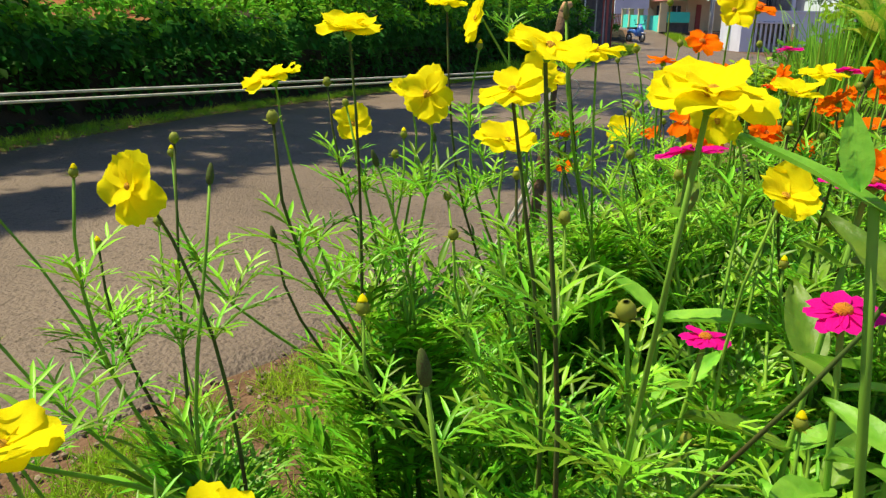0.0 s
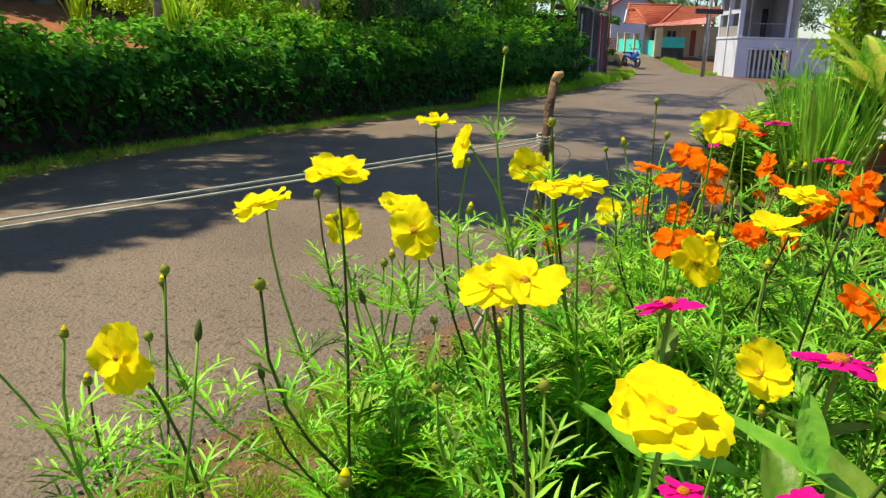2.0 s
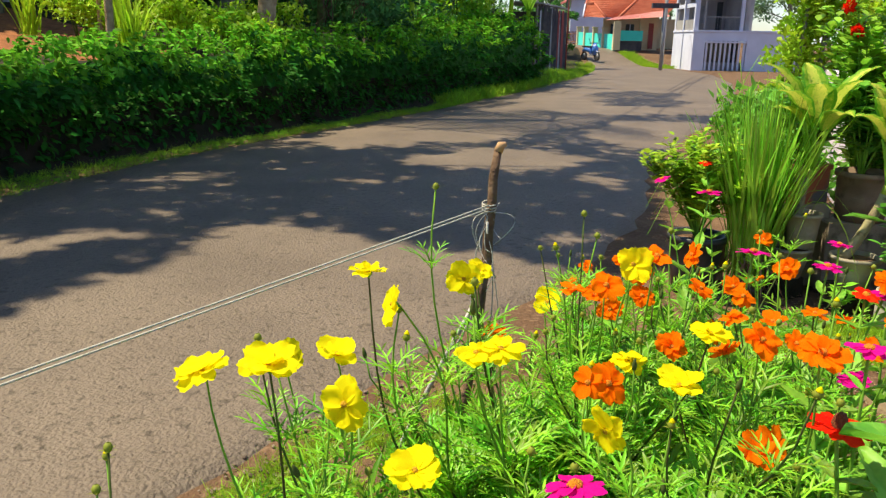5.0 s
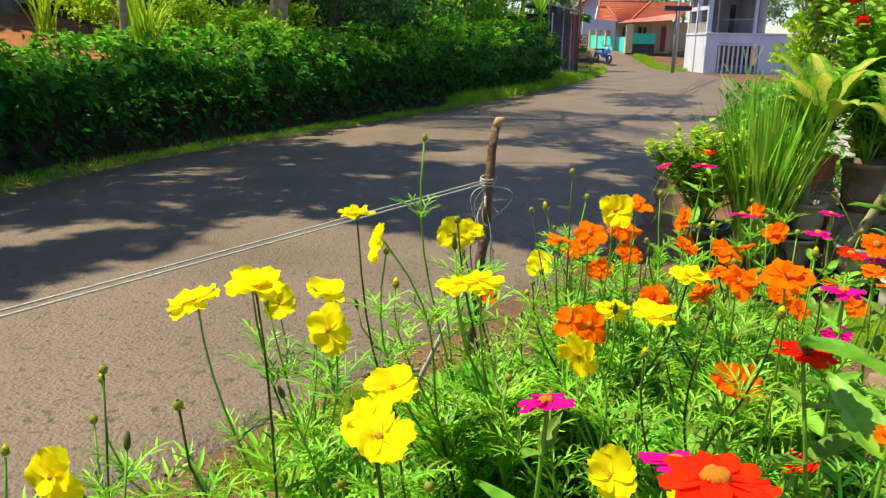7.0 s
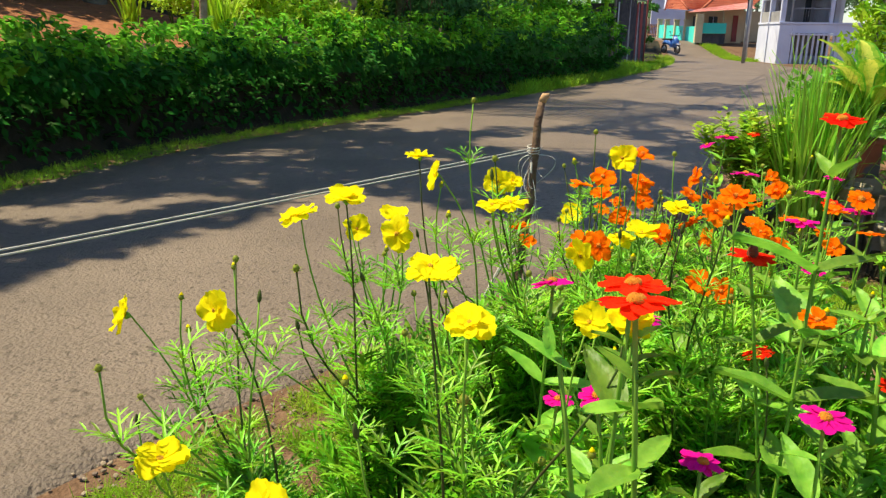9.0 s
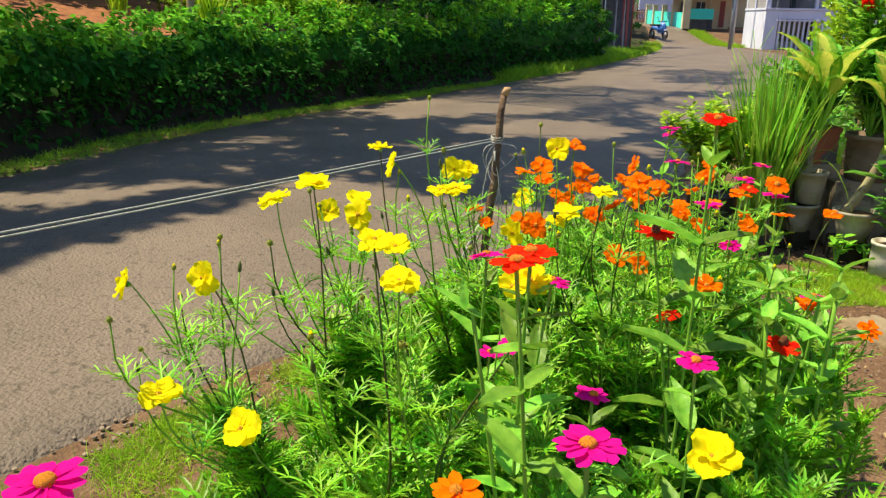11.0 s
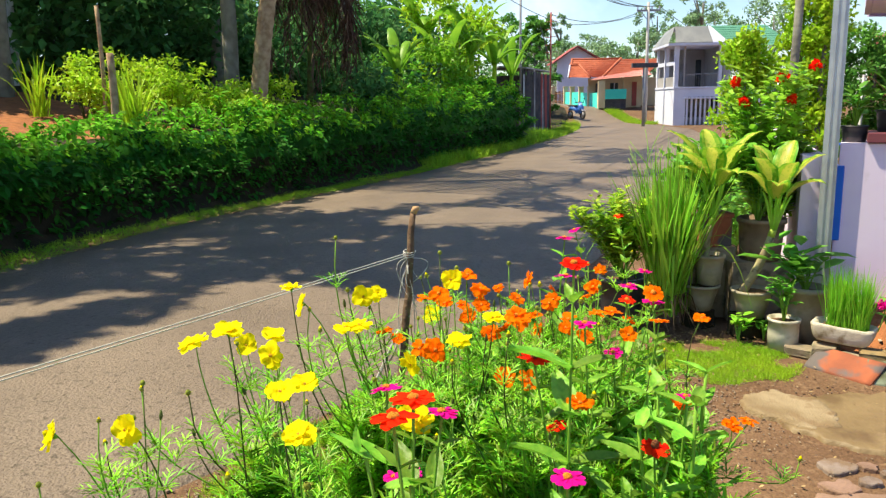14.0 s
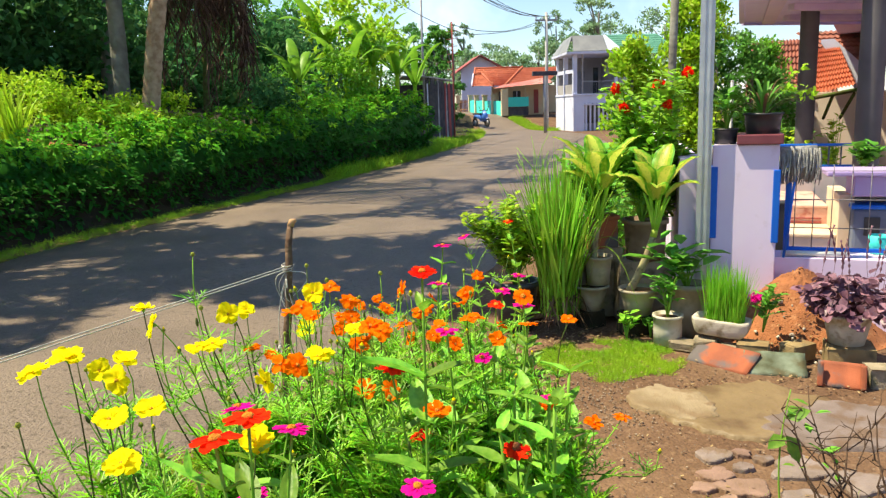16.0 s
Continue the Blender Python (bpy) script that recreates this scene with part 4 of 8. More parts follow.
def slat_shed():
    t = thing("slat_shed", "dark slatted wooden shed at the roadside", "shed")
    box("back_wall", 2.2, 4.4, 33.2, 33.3, 0.1, 2.5, M_DARKWOOD, t)
    for i in range(22):
        u = i / 21
        x, y = 3.08 + 1.45 * u, 30.5 + 2.4 * u * u
        part("slat", block(x, y, 1.42 - 0.1 * u, 0.075 - 0.01 * (i % 2), 0.03, 2.6 - 0.08 * (i % 3) - 0.25 * u, 40 * u, 0.006, 0, (0, random.uniform(-1.5, 1.5))), M_REDDISH if i in (14, 17, 18) else (M_PALESLAT if i in (9, 15) else M_DARKWOOD), t)
    put("roof", *slab_mesh([(2.2, 30.3, 2.80), (3.3, 30.3, 2.74), (4.7, 33.4, 2.66), (2.2, 33.4, 2.8)], 0.06), M_ROOFGREY, t, smooth=False)
    part("white_board", block(3.22, 30.42, 1.9, 0.05, 0.03, 1.1, 0, 0.004), M_WHITE, t, "narrow white board")
    put("corner_post", *tube([(3.08, 30.45, 0.1), (3.08, 30.45, 6.6)], 0.045, 8), M_METALGREY, t)
    put("aerial_post", *tube([(4.35, 31.0, 0.1), (4.35, 31.0, 4.9)], 0.03, 6), M_REDDISH, t)
    for k in range(6):
        z = 3.0 + 0.3 * k
        put("aerial_arm", *tube([(4.12, 31.0, z), (4.58, 31.0, z + 0.05)], 0.012, 4), M_REDDISH, t)


slat_shed()


def scooter(x, y, turn):
    """A parked scooter."""
    t = thing("scooter", "blue and white motor scooter parked at the roadside", "scooter", at=(x, y, 0.03 + slope(y)))
    t.rotation_euler = (0, 0, radians(turn))
    for wy in (-0.62, 0.6):
        ang = np.linspace(0, 2 * math.pi, 20, endpoint=False)
        v, f = tube([(0, wy + 0.22 * math.cos(a), 0.27 + 0.22 * math.sin(a)) for a in np.append(ang, 0)], 0.05, 6)
        w = put("wheel", v, f, M_BLACK, t)
        put("rim", *turned(lathe([(0, -0.03), (0.17, -0.02), (0.17, 0.02), (0, 0.03)], 14), pose(0, wy, 0.27, 0, 90, 0)), M_METALGREY, w)
    put("body", *tube([(0, 0.75, 0.55), (0, 0.45, 0.68), (0, 0.05, 0.62), (0, -0.1, 0.4)], (0.06, 0.15, 0.16, 0.1), 10), M_BLUEPLASTIC, t)
    put("front_shield", *tube([(0, -0.42, 0.35), (0, -0.42, 0.7), (0, -0.32, 0.98)], (0.15, 0.2, 0.1), 10), M_BLUEPLASTIC, t, "blue front shield")
    part("seat", block(0, 0.32, 0.8, 0.26, 0.72, 0.1, 0, 0.03), M_BLACK, t)
    part("footboard", block(0, -0.18, 0.33, 0.28, 0.42, 0.06, 0, 0.02), M_METALGREY, t)
    put("handlebar", *tube([(-0.32, -0.28, 1.0), (0, -0.34, 1.02), (0.32, -0.28, 1.0)], 0.025, 6), M_BLACK, t)
    put("headlight", *lathe([(0, 0.1), (0.07, 0.06), (0.08, 0)], 10, (0, -0.44, 0.86)), M_WHITE, t)
    put("fork", *tube([(0, -0.6, 0.27), (0, -0.38, 0.9)], 0.035, 6), M_METALGREY, t)
    part("mudguard", block(0, -0.64, 0.54, 0.14, 0.34, 0.05, 0, 0.02), M_WHITE, t)
    for s in (-1, 1):
        put("mirror", *tube([(s * 0.26, -0.3, 1.02), (s * 0.34, -0.3, 1.2), (s * 0.36, -0.28, 1.24)], (0.012, 0.012, 0.05), 6), M_BLACK, t)


scooter(7.75, 46.0, 28)


def far_tree(x, y, h, w, mat, label, n=26, leaf=0.5, leaves=46, bare=0.35):
    """A tree far off: trunk, forking limbs and ragged clumps of leaves."""
    t = thing("far_tree", label, "tree", "far trees")
    z0 = slope(y)
    put("trunk", *tube(bend((x, y, z0 - 0.1), (x + 0.3, y, z0 + h * 0.85), (0.15, 0, 0)), np.linspace(0.02 * h, 0.006 * h, 6), 7), M_GREYBARK, t)
    P = []
    for i in range(n):
        a, r = random.uniform(0, 6.28), w * math.sqrt(random.random())
        z = h * random.uniform(bare, 1.0)
        k = 1.1 - 0.8 * abs(z / h - 0.62)
        c = (x + r * k * math.cos(a), y + r * k * math.sin(a), z0 + z)
        P.append(clump_points(c, (w * 0.24, w * 0.24, w * 0.15), leaves, 0.15))
        if i % 4 == 0:
            put("limb", *tube(bend((x + 0.2, y, z0 + z * 0.7), c, (0, 0, 0.1)), np.linspace(0.008 * h, 0.002 * h, 6), 5), M_GREYBARK, t)
    put("crown", *leaf_cloud(np.concatenate(P), leaf, 0.4), mat, t)["kind"] = "stuff"


M_MIDLEAF = leafy("mid_leaf", (0.10, 0.28, 0.05), (0.17, 0.38, 0.06), 0.4, 0.5, 0.35, 1.0)
for x, y, h, w in ((5.0, 39, 5.4, 0.85), (4.5, 39.5, 5.7, 0.8), (3.6, 41, 5.8, 1.3), (4.6, 47, 5.0, 1.3), (2.0, 35, 5.0, 1.3)):
    far_tree(x, y, h, w, M_MIDLEAF, "leafy green tree beside the road's far end", 44, 0.15, 110, 0.15)
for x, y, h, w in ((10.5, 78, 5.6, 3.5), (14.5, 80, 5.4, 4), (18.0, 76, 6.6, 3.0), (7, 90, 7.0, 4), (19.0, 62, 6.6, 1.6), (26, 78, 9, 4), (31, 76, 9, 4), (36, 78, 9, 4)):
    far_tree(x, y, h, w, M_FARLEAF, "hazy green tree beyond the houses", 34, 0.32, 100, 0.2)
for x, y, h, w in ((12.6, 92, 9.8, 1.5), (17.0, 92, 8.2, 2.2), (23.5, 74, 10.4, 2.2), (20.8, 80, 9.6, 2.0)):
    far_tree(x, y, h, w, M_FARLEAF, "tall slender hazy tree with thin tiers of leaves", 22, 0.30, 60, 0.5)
for x, y, h, w in ((-6, 60, 9, 4), (-12, 55, 10, 4)):
    far_tree(x, y, h, w, M_TREELEAF, "leafy green tree beside the road's far end", 30, 0.4, 80, 0.2)


def far_verge():
    P = []
    for _ in range(1500):
        y = random.uniform(41.5, 48.8)
        x = float(np.interp(y, (41, 48.8), (10.75, 9.9))) + random.uniform(0, 0.9)
        P.append((x, y, slope(y) + 0.01))
    for _ in range(900):
        y = random.uniform(30, 45)
        P.append((left_edge(y) - random.uniform(-0.1, 1.5), y, slope(y) + 0.03))
    tufts("far_verge_grass", "green grass patch at the far roadside", P, 0.20, M_GRASS, 6, 0.7)


far_verge()

# ---------------------------------------------------------------- yard, pots, gate wall
M_PINKWALL = material("pinkish_wall", (0.70, 0.56, 0.77), (0.76, 0.64, 0.82), 2.5, 0.85, 0.02, 60, fine=((0.52, 0.40, 0.45), 9, 0.62, 0.9))
M_PURPLE = material("lilac_paint", (0.38, 0.27, 0.56), (0.44, 0.33, 0.61), 2.0, 0.7, 0.05, 30)
M_LILACLIGHT = material("pale_lilac_paint", (0.58, 0.46, 0.66), (0.64, 0.52, 0.70), 2.0, 0.7, 0.05, 30)
M_CRATE = material("blue_grey_crate", (0.10, 0.12, 0.19), (0.14, 0.17, 0.25), 6, 0.6, 0.05, 40)
M_CANOPY = material("lilac_canopy_paint", (0.60, 0.50, 0.80), (0.66, 0.56, 0.84), 2.0, 0.7, 0.05, 30)
M_HOUSECREAM = material("pinkish_cream_plaster", (0.76, 0.62, 0.52), (0.68, 0.54, 0.45), 1.6, 0.85, 0.1, 30)
M_GALV = material("galvanised_steel", (0.52, 0.54, 0.56), (0.44, 0.46, 0.49), 12, 0.42, metal=0.55)
M_BLUE = material("blue_gloss_paint", (0.006, 0.105, 0.56), (0.010, 0.14, 0.62), 5, 0.4, spec=0.3)
M_MAROON = material("maroon_tile", (0.17, 0.04, 0.055), (0.22, 0.06, 0.07), 5, 0.5)
M_BLACKPOT = material("black_plastic", (0.022, 0.024, 0.028), (0.04, 0.04, 0.045), 9, 0.45)
M_CLAYGREY = material("weathered_pot", (0.27, 0.23, 0.17), (0.37, 0.32, 0.24), 9, 0.9, 0.2, 130, fine=((0.20, 0.18, 0.11), 14, 0.55, 0.8))
M_BUCKET = material("dirty_white_bucket", (0.50, 0.46, 0.38), (0.62, 0.58, 0.49), 8, 0.6, 0.1, 90, fine=((0.26, 0.22, 0.12), 13, 0.50, 0.68))
M_BROWNPOT = material("brown_pot", (0.20, 0.13, 0.085), (0.28, 0.19, 0.13), 8, 0.85, 0.2, 110, fine=((0.12, 0.08, 0.05), 12, 0.55, 0.7))
M_WHITEWASH = material("whitewashed_cement", (0.62, 0.56, 0.48), (0.50, 0.43, 0.34), 11, 0.9, 0.25, 120, fine=((0.26, 0.20, 0.12), 15, 0.50, 0.66))
M_CONCRETE = material("concrete", (0.27, 0.20, 0.13), (0.38, 0.30, 0.21), 6, 0.92, 0.3, 120, fine=((0.14, 0.11, 0.07), 11, 0.52, 0.66))
M_SLAB = material("worn_paving", (0.17, 0.112, 0.055), (0.225, 0.155, 0.08), 3.0, 0.55, 0.35, 30, fine=((0.13, 0.08, 0.04), 5, 0.52, 0.66))
M_TERRACOTTA = material("terracotta", (0.36, 0.10, 0.045), (0.25, 0.075, 0.04), 9, 0.85, 0.25, 220, fine=((0.12, 0.10, 0.10), 6, 0.52, 0.60))
M_MOSSTILE = material("mossy_tile", (0.06, 0.065, 0.03), (0.20, 0.24, 0.18), 7, 0.7, 0.25, 220, fine=((0.085, 0.075, 0.035), 9, 0.48, 0.62))
M_YELLOWSTONE = material("ochre_stone", (0.22, 0.145, 0.065), (0.32, 0.23, 0.11), 8, 0.9, 0.35, 170, fine=((0.14, 0.11, 0.06), 12, 0.54, 0.7))
M_STONE = material("field_stone", (0.17, 0.13, 0.09), (0.27, 0.21, 0.15), 9, 0.9, 0.4, 90, fine=((0.10, 0.09, 0.05), 14, 0.55, 0.7), objects=0.3)
M_PURPLELEAF = leafy("purple_leaf", (0.15, 0.06, 0.095), (0.30, 0.165, 0.215), 0.5, 0.4, 0.25, 9, 0.35)
M_DIEFF = material("variegated_leaf", (0.68, 0.66, 0.11), (0.54, 0.60, 0.08), 14, 0.42, fine=((0.32, 0.50, 0.04), 85, 0.56, 0.68), through_light=0.40, spec=0.4, objects=0.2)
M_LEMON = leafy("lemongrass", (0.24, 0.52, 0.035), (0.42, 0.66, 0.08), 0.5, 0.5, 0.45, 6)
M_CANE = material("cane_stem", (0.27, 0.21, 0.12), (0.36, 0.32, 0.17), 12, 0.7, 0.3, 60, fine=((0.14, 0.10, 0.06), 26, 0.55, 0.68))
M_SHRUBLEAF = leafy("shrub_leaf", (0.20, 0.40, 0.02), (0.42, 0.58, 0.035), 0.5, 0.5, 0.35, 6)
M_SHOOT = material("young_cane", (0.42, 0.46, 0.05), (0.30, 0.38, 0.05), 20, 0.5, 0.1, 90)
M_CANEMID = material("cane_mid_leaf", (0.34, 0.52, 0.04), (0.22, 0.44, 0.03), 30, 0.42, 0.1, 90, fine=((0.52, 0.60, 0.08), 70, 0.54, 0.66), through_light=0.40, spec=0.35)
M_CANERIM = leafy("cane_rim_leaf", (0.10, 0.33, 0.025), (0.18, 0.44, 0.035), 0.2, 0.4, 0.35, 12)
M_CHIVE = leafy("chives", (0.20, 0.52, 0.03), (0.30, 0.60, 0.05), 0.3, 0.45, 0.35, 6)
M_POTLEAF = leafy("pot_plant_leaf", (0.10, 0.31, 0.035), (0.18, 0.43, 0.055), 0.35, 0.4, 0.3, 6)
M_MOP = material("grey_mop_strings", (0.26, 0.25, 0.25), (0.34, 0.33, 0.32), 40, 0.95, 0.6, 120)
M_PIPE = material("white_pipe", (0.66, 0.65, 0.62), (0.58, 0.57, 0.54), 12, 0.5)
M_PINKTILE = material("pink_tile", (0.60, 0.33, 0.27), (0.68, 0.45, 0.38), 7, 0.5, 0.05, 40, fine=((0.46, 0.17, 0.13), 9, 0.55, 0.66))
M_SANDTILE = material("sandy_tile", (0.62, 0.47, 0.33), (0.70, 0.57, 0.43), 4, 0.6, 0.05, 40)
M_GREYPLASTER = material("grey_plaster", (0.55, 0.52, 0.50), (0.46, 0.43, 0.42), 5, 0.85, 0.1, 60)
M_TILEFLOOR = material("pale_floor_tile", (0.46, 0.30, 0.26), (0.54, 0.38, 0.33), 3, 0.35)
# Shade is put into the colour: dark grey for a pale column.
M_COLUMN = material("shaded_column", (0.085, 0.075, 0.08), (0.12, 0.11, 0.115), 3, 0.7)
M_WIREMESH = material("wire_mesh", (0.12, 0.12, 0.14), (0.18, 0.17, 0.18), 20, 0.5, metal=0.4)

WALL_AT, WALL_DIR, WALL_OUT = Vector((2.819, 3.88, 0)), Vector((0.89, -0.455, 0)).normalized(), Vector((-0.455, -0.89, 0)).normalized()
WALL_TURN = math.degrees(math.atan2(WALL_DIR.y, WALL_DIR.x))


def on_wall(u, out, z):
    """A place u along the gate wall, out in front of its face, at height z."""
    p = WALL_AT + WALL_DIR * u + WALL_OUT * out
    return (p.x, p.y, z)


def wall_block(name, u0, u1, o0, o1, z0, z1, mat, parent, label="", bevel=0.006):
    c = on_wall((u0 + u1) / 2, (o0 + o1) / 2, (z0 + z1) / 2)
    return part(name, block(*c, u1 - u0, abs(o1 - o0), z1 - z0, WALL_TURN, min(bevel, 0.3 * abs(o1 - o0))), mat, parent, label)


def gate_wall():
    w = thing("gate_pillar", "pinkish plastered gate pillar with blue painted edges", "pillar")
    wall_block("pillar", 0.0, 0.39, -0.36, 0.0, -0.1, 1.155, M_PINKWALL, w)
    wall_block("blue_edge", -0.012, 0.034, -0.10, 0.012, 0.56, 1.02, M_BLUE, w, "blue gloss painted strip")
    wall_block("blue_edge", 0.360, 0.402, -0.10, 0.012, 0.54, 1.0, M_BLUE, w, "blue gloss painted strip")
    wall_block("cap", 0.14, 0.41, -0.34, 0.03, 1.158, 1.218, M_MAROON, w, "maroon tiled cap")
    low = tagged(wall_block("wall_low", 0.39, 1.9, -0.30, -0.06, -0.1, 0.44, M_PINKWALL, None), "low pinkish wall under the gate", "wall", kind="structure")
    # the fence wall that runs on along the road
    a, b = Vector((2.72, 3.98)), Vector((4.3, 8.6))
    ang = math.degrees(math.atan2(b.y - a.y, b.x - a.x))
    mid = (a + b) / 2
    tagged(part("wall_fence", block(mid.x, mid.y, 0.5, (b - a).length, 0.14, 1.15, ang), M_PINKWALL, None), "pinkish plastered fence wall along the road", "wall", kind="structure")
    x, y = on_wall(-0.045, 0.05, 0)[:2]
    web = [(-0.0385, 0.0), (-0.024, 0.0), (-0.024, -0.006), (-0.012, -0.006), (-0.012, 0.0), (0.012, 0.0), (0.012, -0.006), (0.024, -0.006), (0.024, 0.0), (0.0385, 0.0), (0.0385, 0.004), (-0.0385, 0.004)]
    flange = [(-0.0425, 0.0), (-0.0387, 0.0), (-0.0387, 0.04), (-0.0425, 0.04)]
    post = thing("steel_channel", "galvanised steel channel post beside the pillar", "post")
    for nm, outline in (("ribbed_web", web), ("flange", flange), ("flange", [(-px, py) for px, py in flange[::-1]])):
        rows = []
        for z in (-0.05, 1.0, 2.0, 3.1):
            m = pose(x - 0.012 * z / 3, y, z, 0, 0, WALL_TURN)
            rows.append([tuple(m @ Vector((px, py, 0))) for px, py in outline])
        put(nm, *grid(rows, True), M_GALV, post, smooth=False)
    g = thing("post", "dark weathered wooden post behind the hibiscus", "post")
    put("post", *tube([(3.11, 5.3, 0), (3.12, 5.3, 1.6), (3.16, 5.32, 3.2)], 0.034, 8), M_GREYBARK, g)


gate_wall()


def wire_gate():
    g = thing("wire_gate", "blue framed gate with wire mesh", "gate")
    for u in (0.44, 1.62):
        wall_block("stile", u, u + 0.035, -0.16, -0.13, 0.45, 1.05 if u > 1 else 0.98, M_BLUE, g)
    for z in (0.47,):
        wall_block("rail", 0.44, 1.65, -0.16, -0.135, z, z + 0.025, M_BLUE, g)
    for i in range(11):
        u = 0.5 + i * 0.105
        v, f = tube([on_wall(u, -0.14, 0.45), on_wall(u, -0.14, 1.02)], 0.0035, 4)
        put("wire", v, f, M_WIREMESH, g)
    for i in range(3):
        v, f = tube([on_wall(0.45, -0.138, 0.62 + i * 0.18), on_wall(1.64, -0.138, 0.62 + i * 0.18)], 0.003, 4)
        put("wire", v, f, M_WIREMESH, g)
    p = thing("white_pipe", "short white plastic pipe lying on the low wall", "pipe")
    put("pipe", *tube([on_wall(0.43, -0.08, 0.462), on_wall(0.82, -0.1, 0.462)], 0.018, 10), M_PIPE, p)
    m = thing("mop", "grey string mop standing upside down, blue handle", "mop")
    put("handle", *tube([on_wall(0.44, -0.03, 0.442), on_wall(0.50, -0.05, 1.10)], 0.009, 8), M_BLUE, m, "blue mop handle")
    put("head", *tube([on_wall(0.40, -0.045, 1.115), on_wall(0.60, -0.055, 1.125)], 0.022, 8), M_MOP, m)
    for i in range(150):
        u = 0.385 + 0.235 * random.random()
        a = on_wall(u, random.uniform(-0.06, -0.03), 1.13)
        b = on_wall(u + random.gauss(0, 0.012), random.uniform(-0.08, 0.0), random.uniform(0.90, 0.97))
        put("string", *tube(bend(a, b, (random.gauss(0, 0.006), -0.02, 0.02), 5), 0.0034, 4), M_MOP, m)


wire_gate()


def pot(name, label, x, y, z, r, h, mat, taper=0.75, category="pot", soil=True):
    t = thing(name, label, category, "pots along the wall")
    v, f = lathe([(0, 0), (r * taper, 0), (r * (taper + 1) / 2, h * 0.5), (r * 0.97, h * 0.9), (r * 1.06, h * 0.9), (r * 1.06, h), (r * 0.93, h), (r * 0.9, h * 0.88), (0, h * 0.88)], 24, (x, y, z))
    put("vessel", v, f, mat, t)
    if soil:
        put("potting_soil", *lathe([(0, h * 0.9), (r * 0.6, h * 0.91), (r * 0.88, h * 0.885)], 16, (x, y, z)), M_SOIL, t)
    return t


def leafy_plant(name, label, x, y, z, w, h, mat, n, leaf, stems=5, template=LEAF):
    t = thing(name, label, "plant", "potted plants")
    P, S = [], []
    for _ in range(stems):
        a, l = random.uniform(0, 6.28), w * random.uniform(0.2, 0.8)
        tip = (x + math.cos(a) * l, y + math.sin(a) * l, z + h * random.uniform(0.65, 1.0))
        pts = bend((x, y, z), tip, (0, 0, 0.05), 7)
        put("stem", *tube(pts, np.linspace(0.006, 0.003, 7), 5), M_STEM, t)
        P.append(foliage_along(pts, 0.25, 1.0, n // stems, leaf, template))
    put("foliage", *join(*P), mat, t)["kind"] = "stuff"
    return t


def foliage_along(points, lo, hi, n, size, template):
    s = np.linspace(0, 1, len(points))
    at = lo + (hi - lo) * rng.random(n)
    P = np.stack([np.interp(at, s, points[:, i]) for i in range(3)], 1) + rng.normal(size=(n, 3)) * size * 0.25
    a = rng.random(n) * 2 * math.pi
    d = np.stack([np.cos(a), np.sin(a), 0.1 + 0.7 * rng.random(n)], 1)
    return scatter(template, P, d, np.stack([-np.cos(a) * 0.3, -np.sin(a) * 0.3, np.ones(n)], 1), size * rng.uniform(0.6, 1.25, n))


# pots and their plants
pot("flower_pot", "large dark grey pot holding a shrub", 1.56, 4.02, 0.0, 0.15, 0.32, M_BLACKPOT)
leafy_plant("shrub", "bushy yellow-green shrub with small leaves in a pot", 1.56, 4.02, 0.28, 0.44, 0.58, M_SHRUBLEAF, 2100, 0.064, 30)
leafy_plant("weed", "low leafy green weed beside the bowl pot", 2.17, 3.60, 0.0, 0.10, 0.16, M_CHIVE, 26, 0.07, 4)
leafy_plant("weed", "low leafy green weed in front of the pots", 2.33, 3.62, 0.0, 0.09, 0.10, M_POTLEAF, 30, 0.05, 4)
pot("bucket", "dirty white plastic bucket used as a planter", 2.385, 3.49, 0.0, 0.086, 0.18, M_BUCKET, 0.97, "bucket")
leafy_plant("seedling", "young leafy plant growing in the white bucket", 2.385, 3.49, 0.15, 0.13, 0.30, M_POTLEAF, 60, 0.075, 6)
pot("flower_pot", "grey pot with a broad-leaved plant", 2.56, 3.60, 0.0, 0.11, 0.34, M_CLAYGREY, 0.8)
leafy_plant("pot_plant", "dark green broad-leaved plant in a grey pot", 2.54, 3.58, 0.3, 0.26, 0.26, M_POTLEAF, 60, 0.15, 8)
pot("bowl_pot", "wide weathered pot of the variegated plant", 2.29, 3.74, 0.12, 0.118, 0.17, M_CLAYGREY, 0.65)
pot("bowl_pot", "wide weathered bowl pot beside the stones", 2.06, 3.98, 0.10, 0.11, 0.17, M_CLAYGREY, 0.6)
pot("flower_pot", "grey weathered pot of the taller dumb cane", 2.10, 3.965, 0.275, 0.09, 0.19, M_CLAYGREY, 0.8)
pot("flower_pot", "large brown weathered pot on a concrete block", 2.47, 4.11, 0.40, 0.145, 0.27, M_BROWNPOT, 0.85)
pot("flower_pot", "large cream plastic pot with a purple plant", 3.19, 2.98, 0.11, 0.125, 0.17, M_WHITEWASH, 0.72)


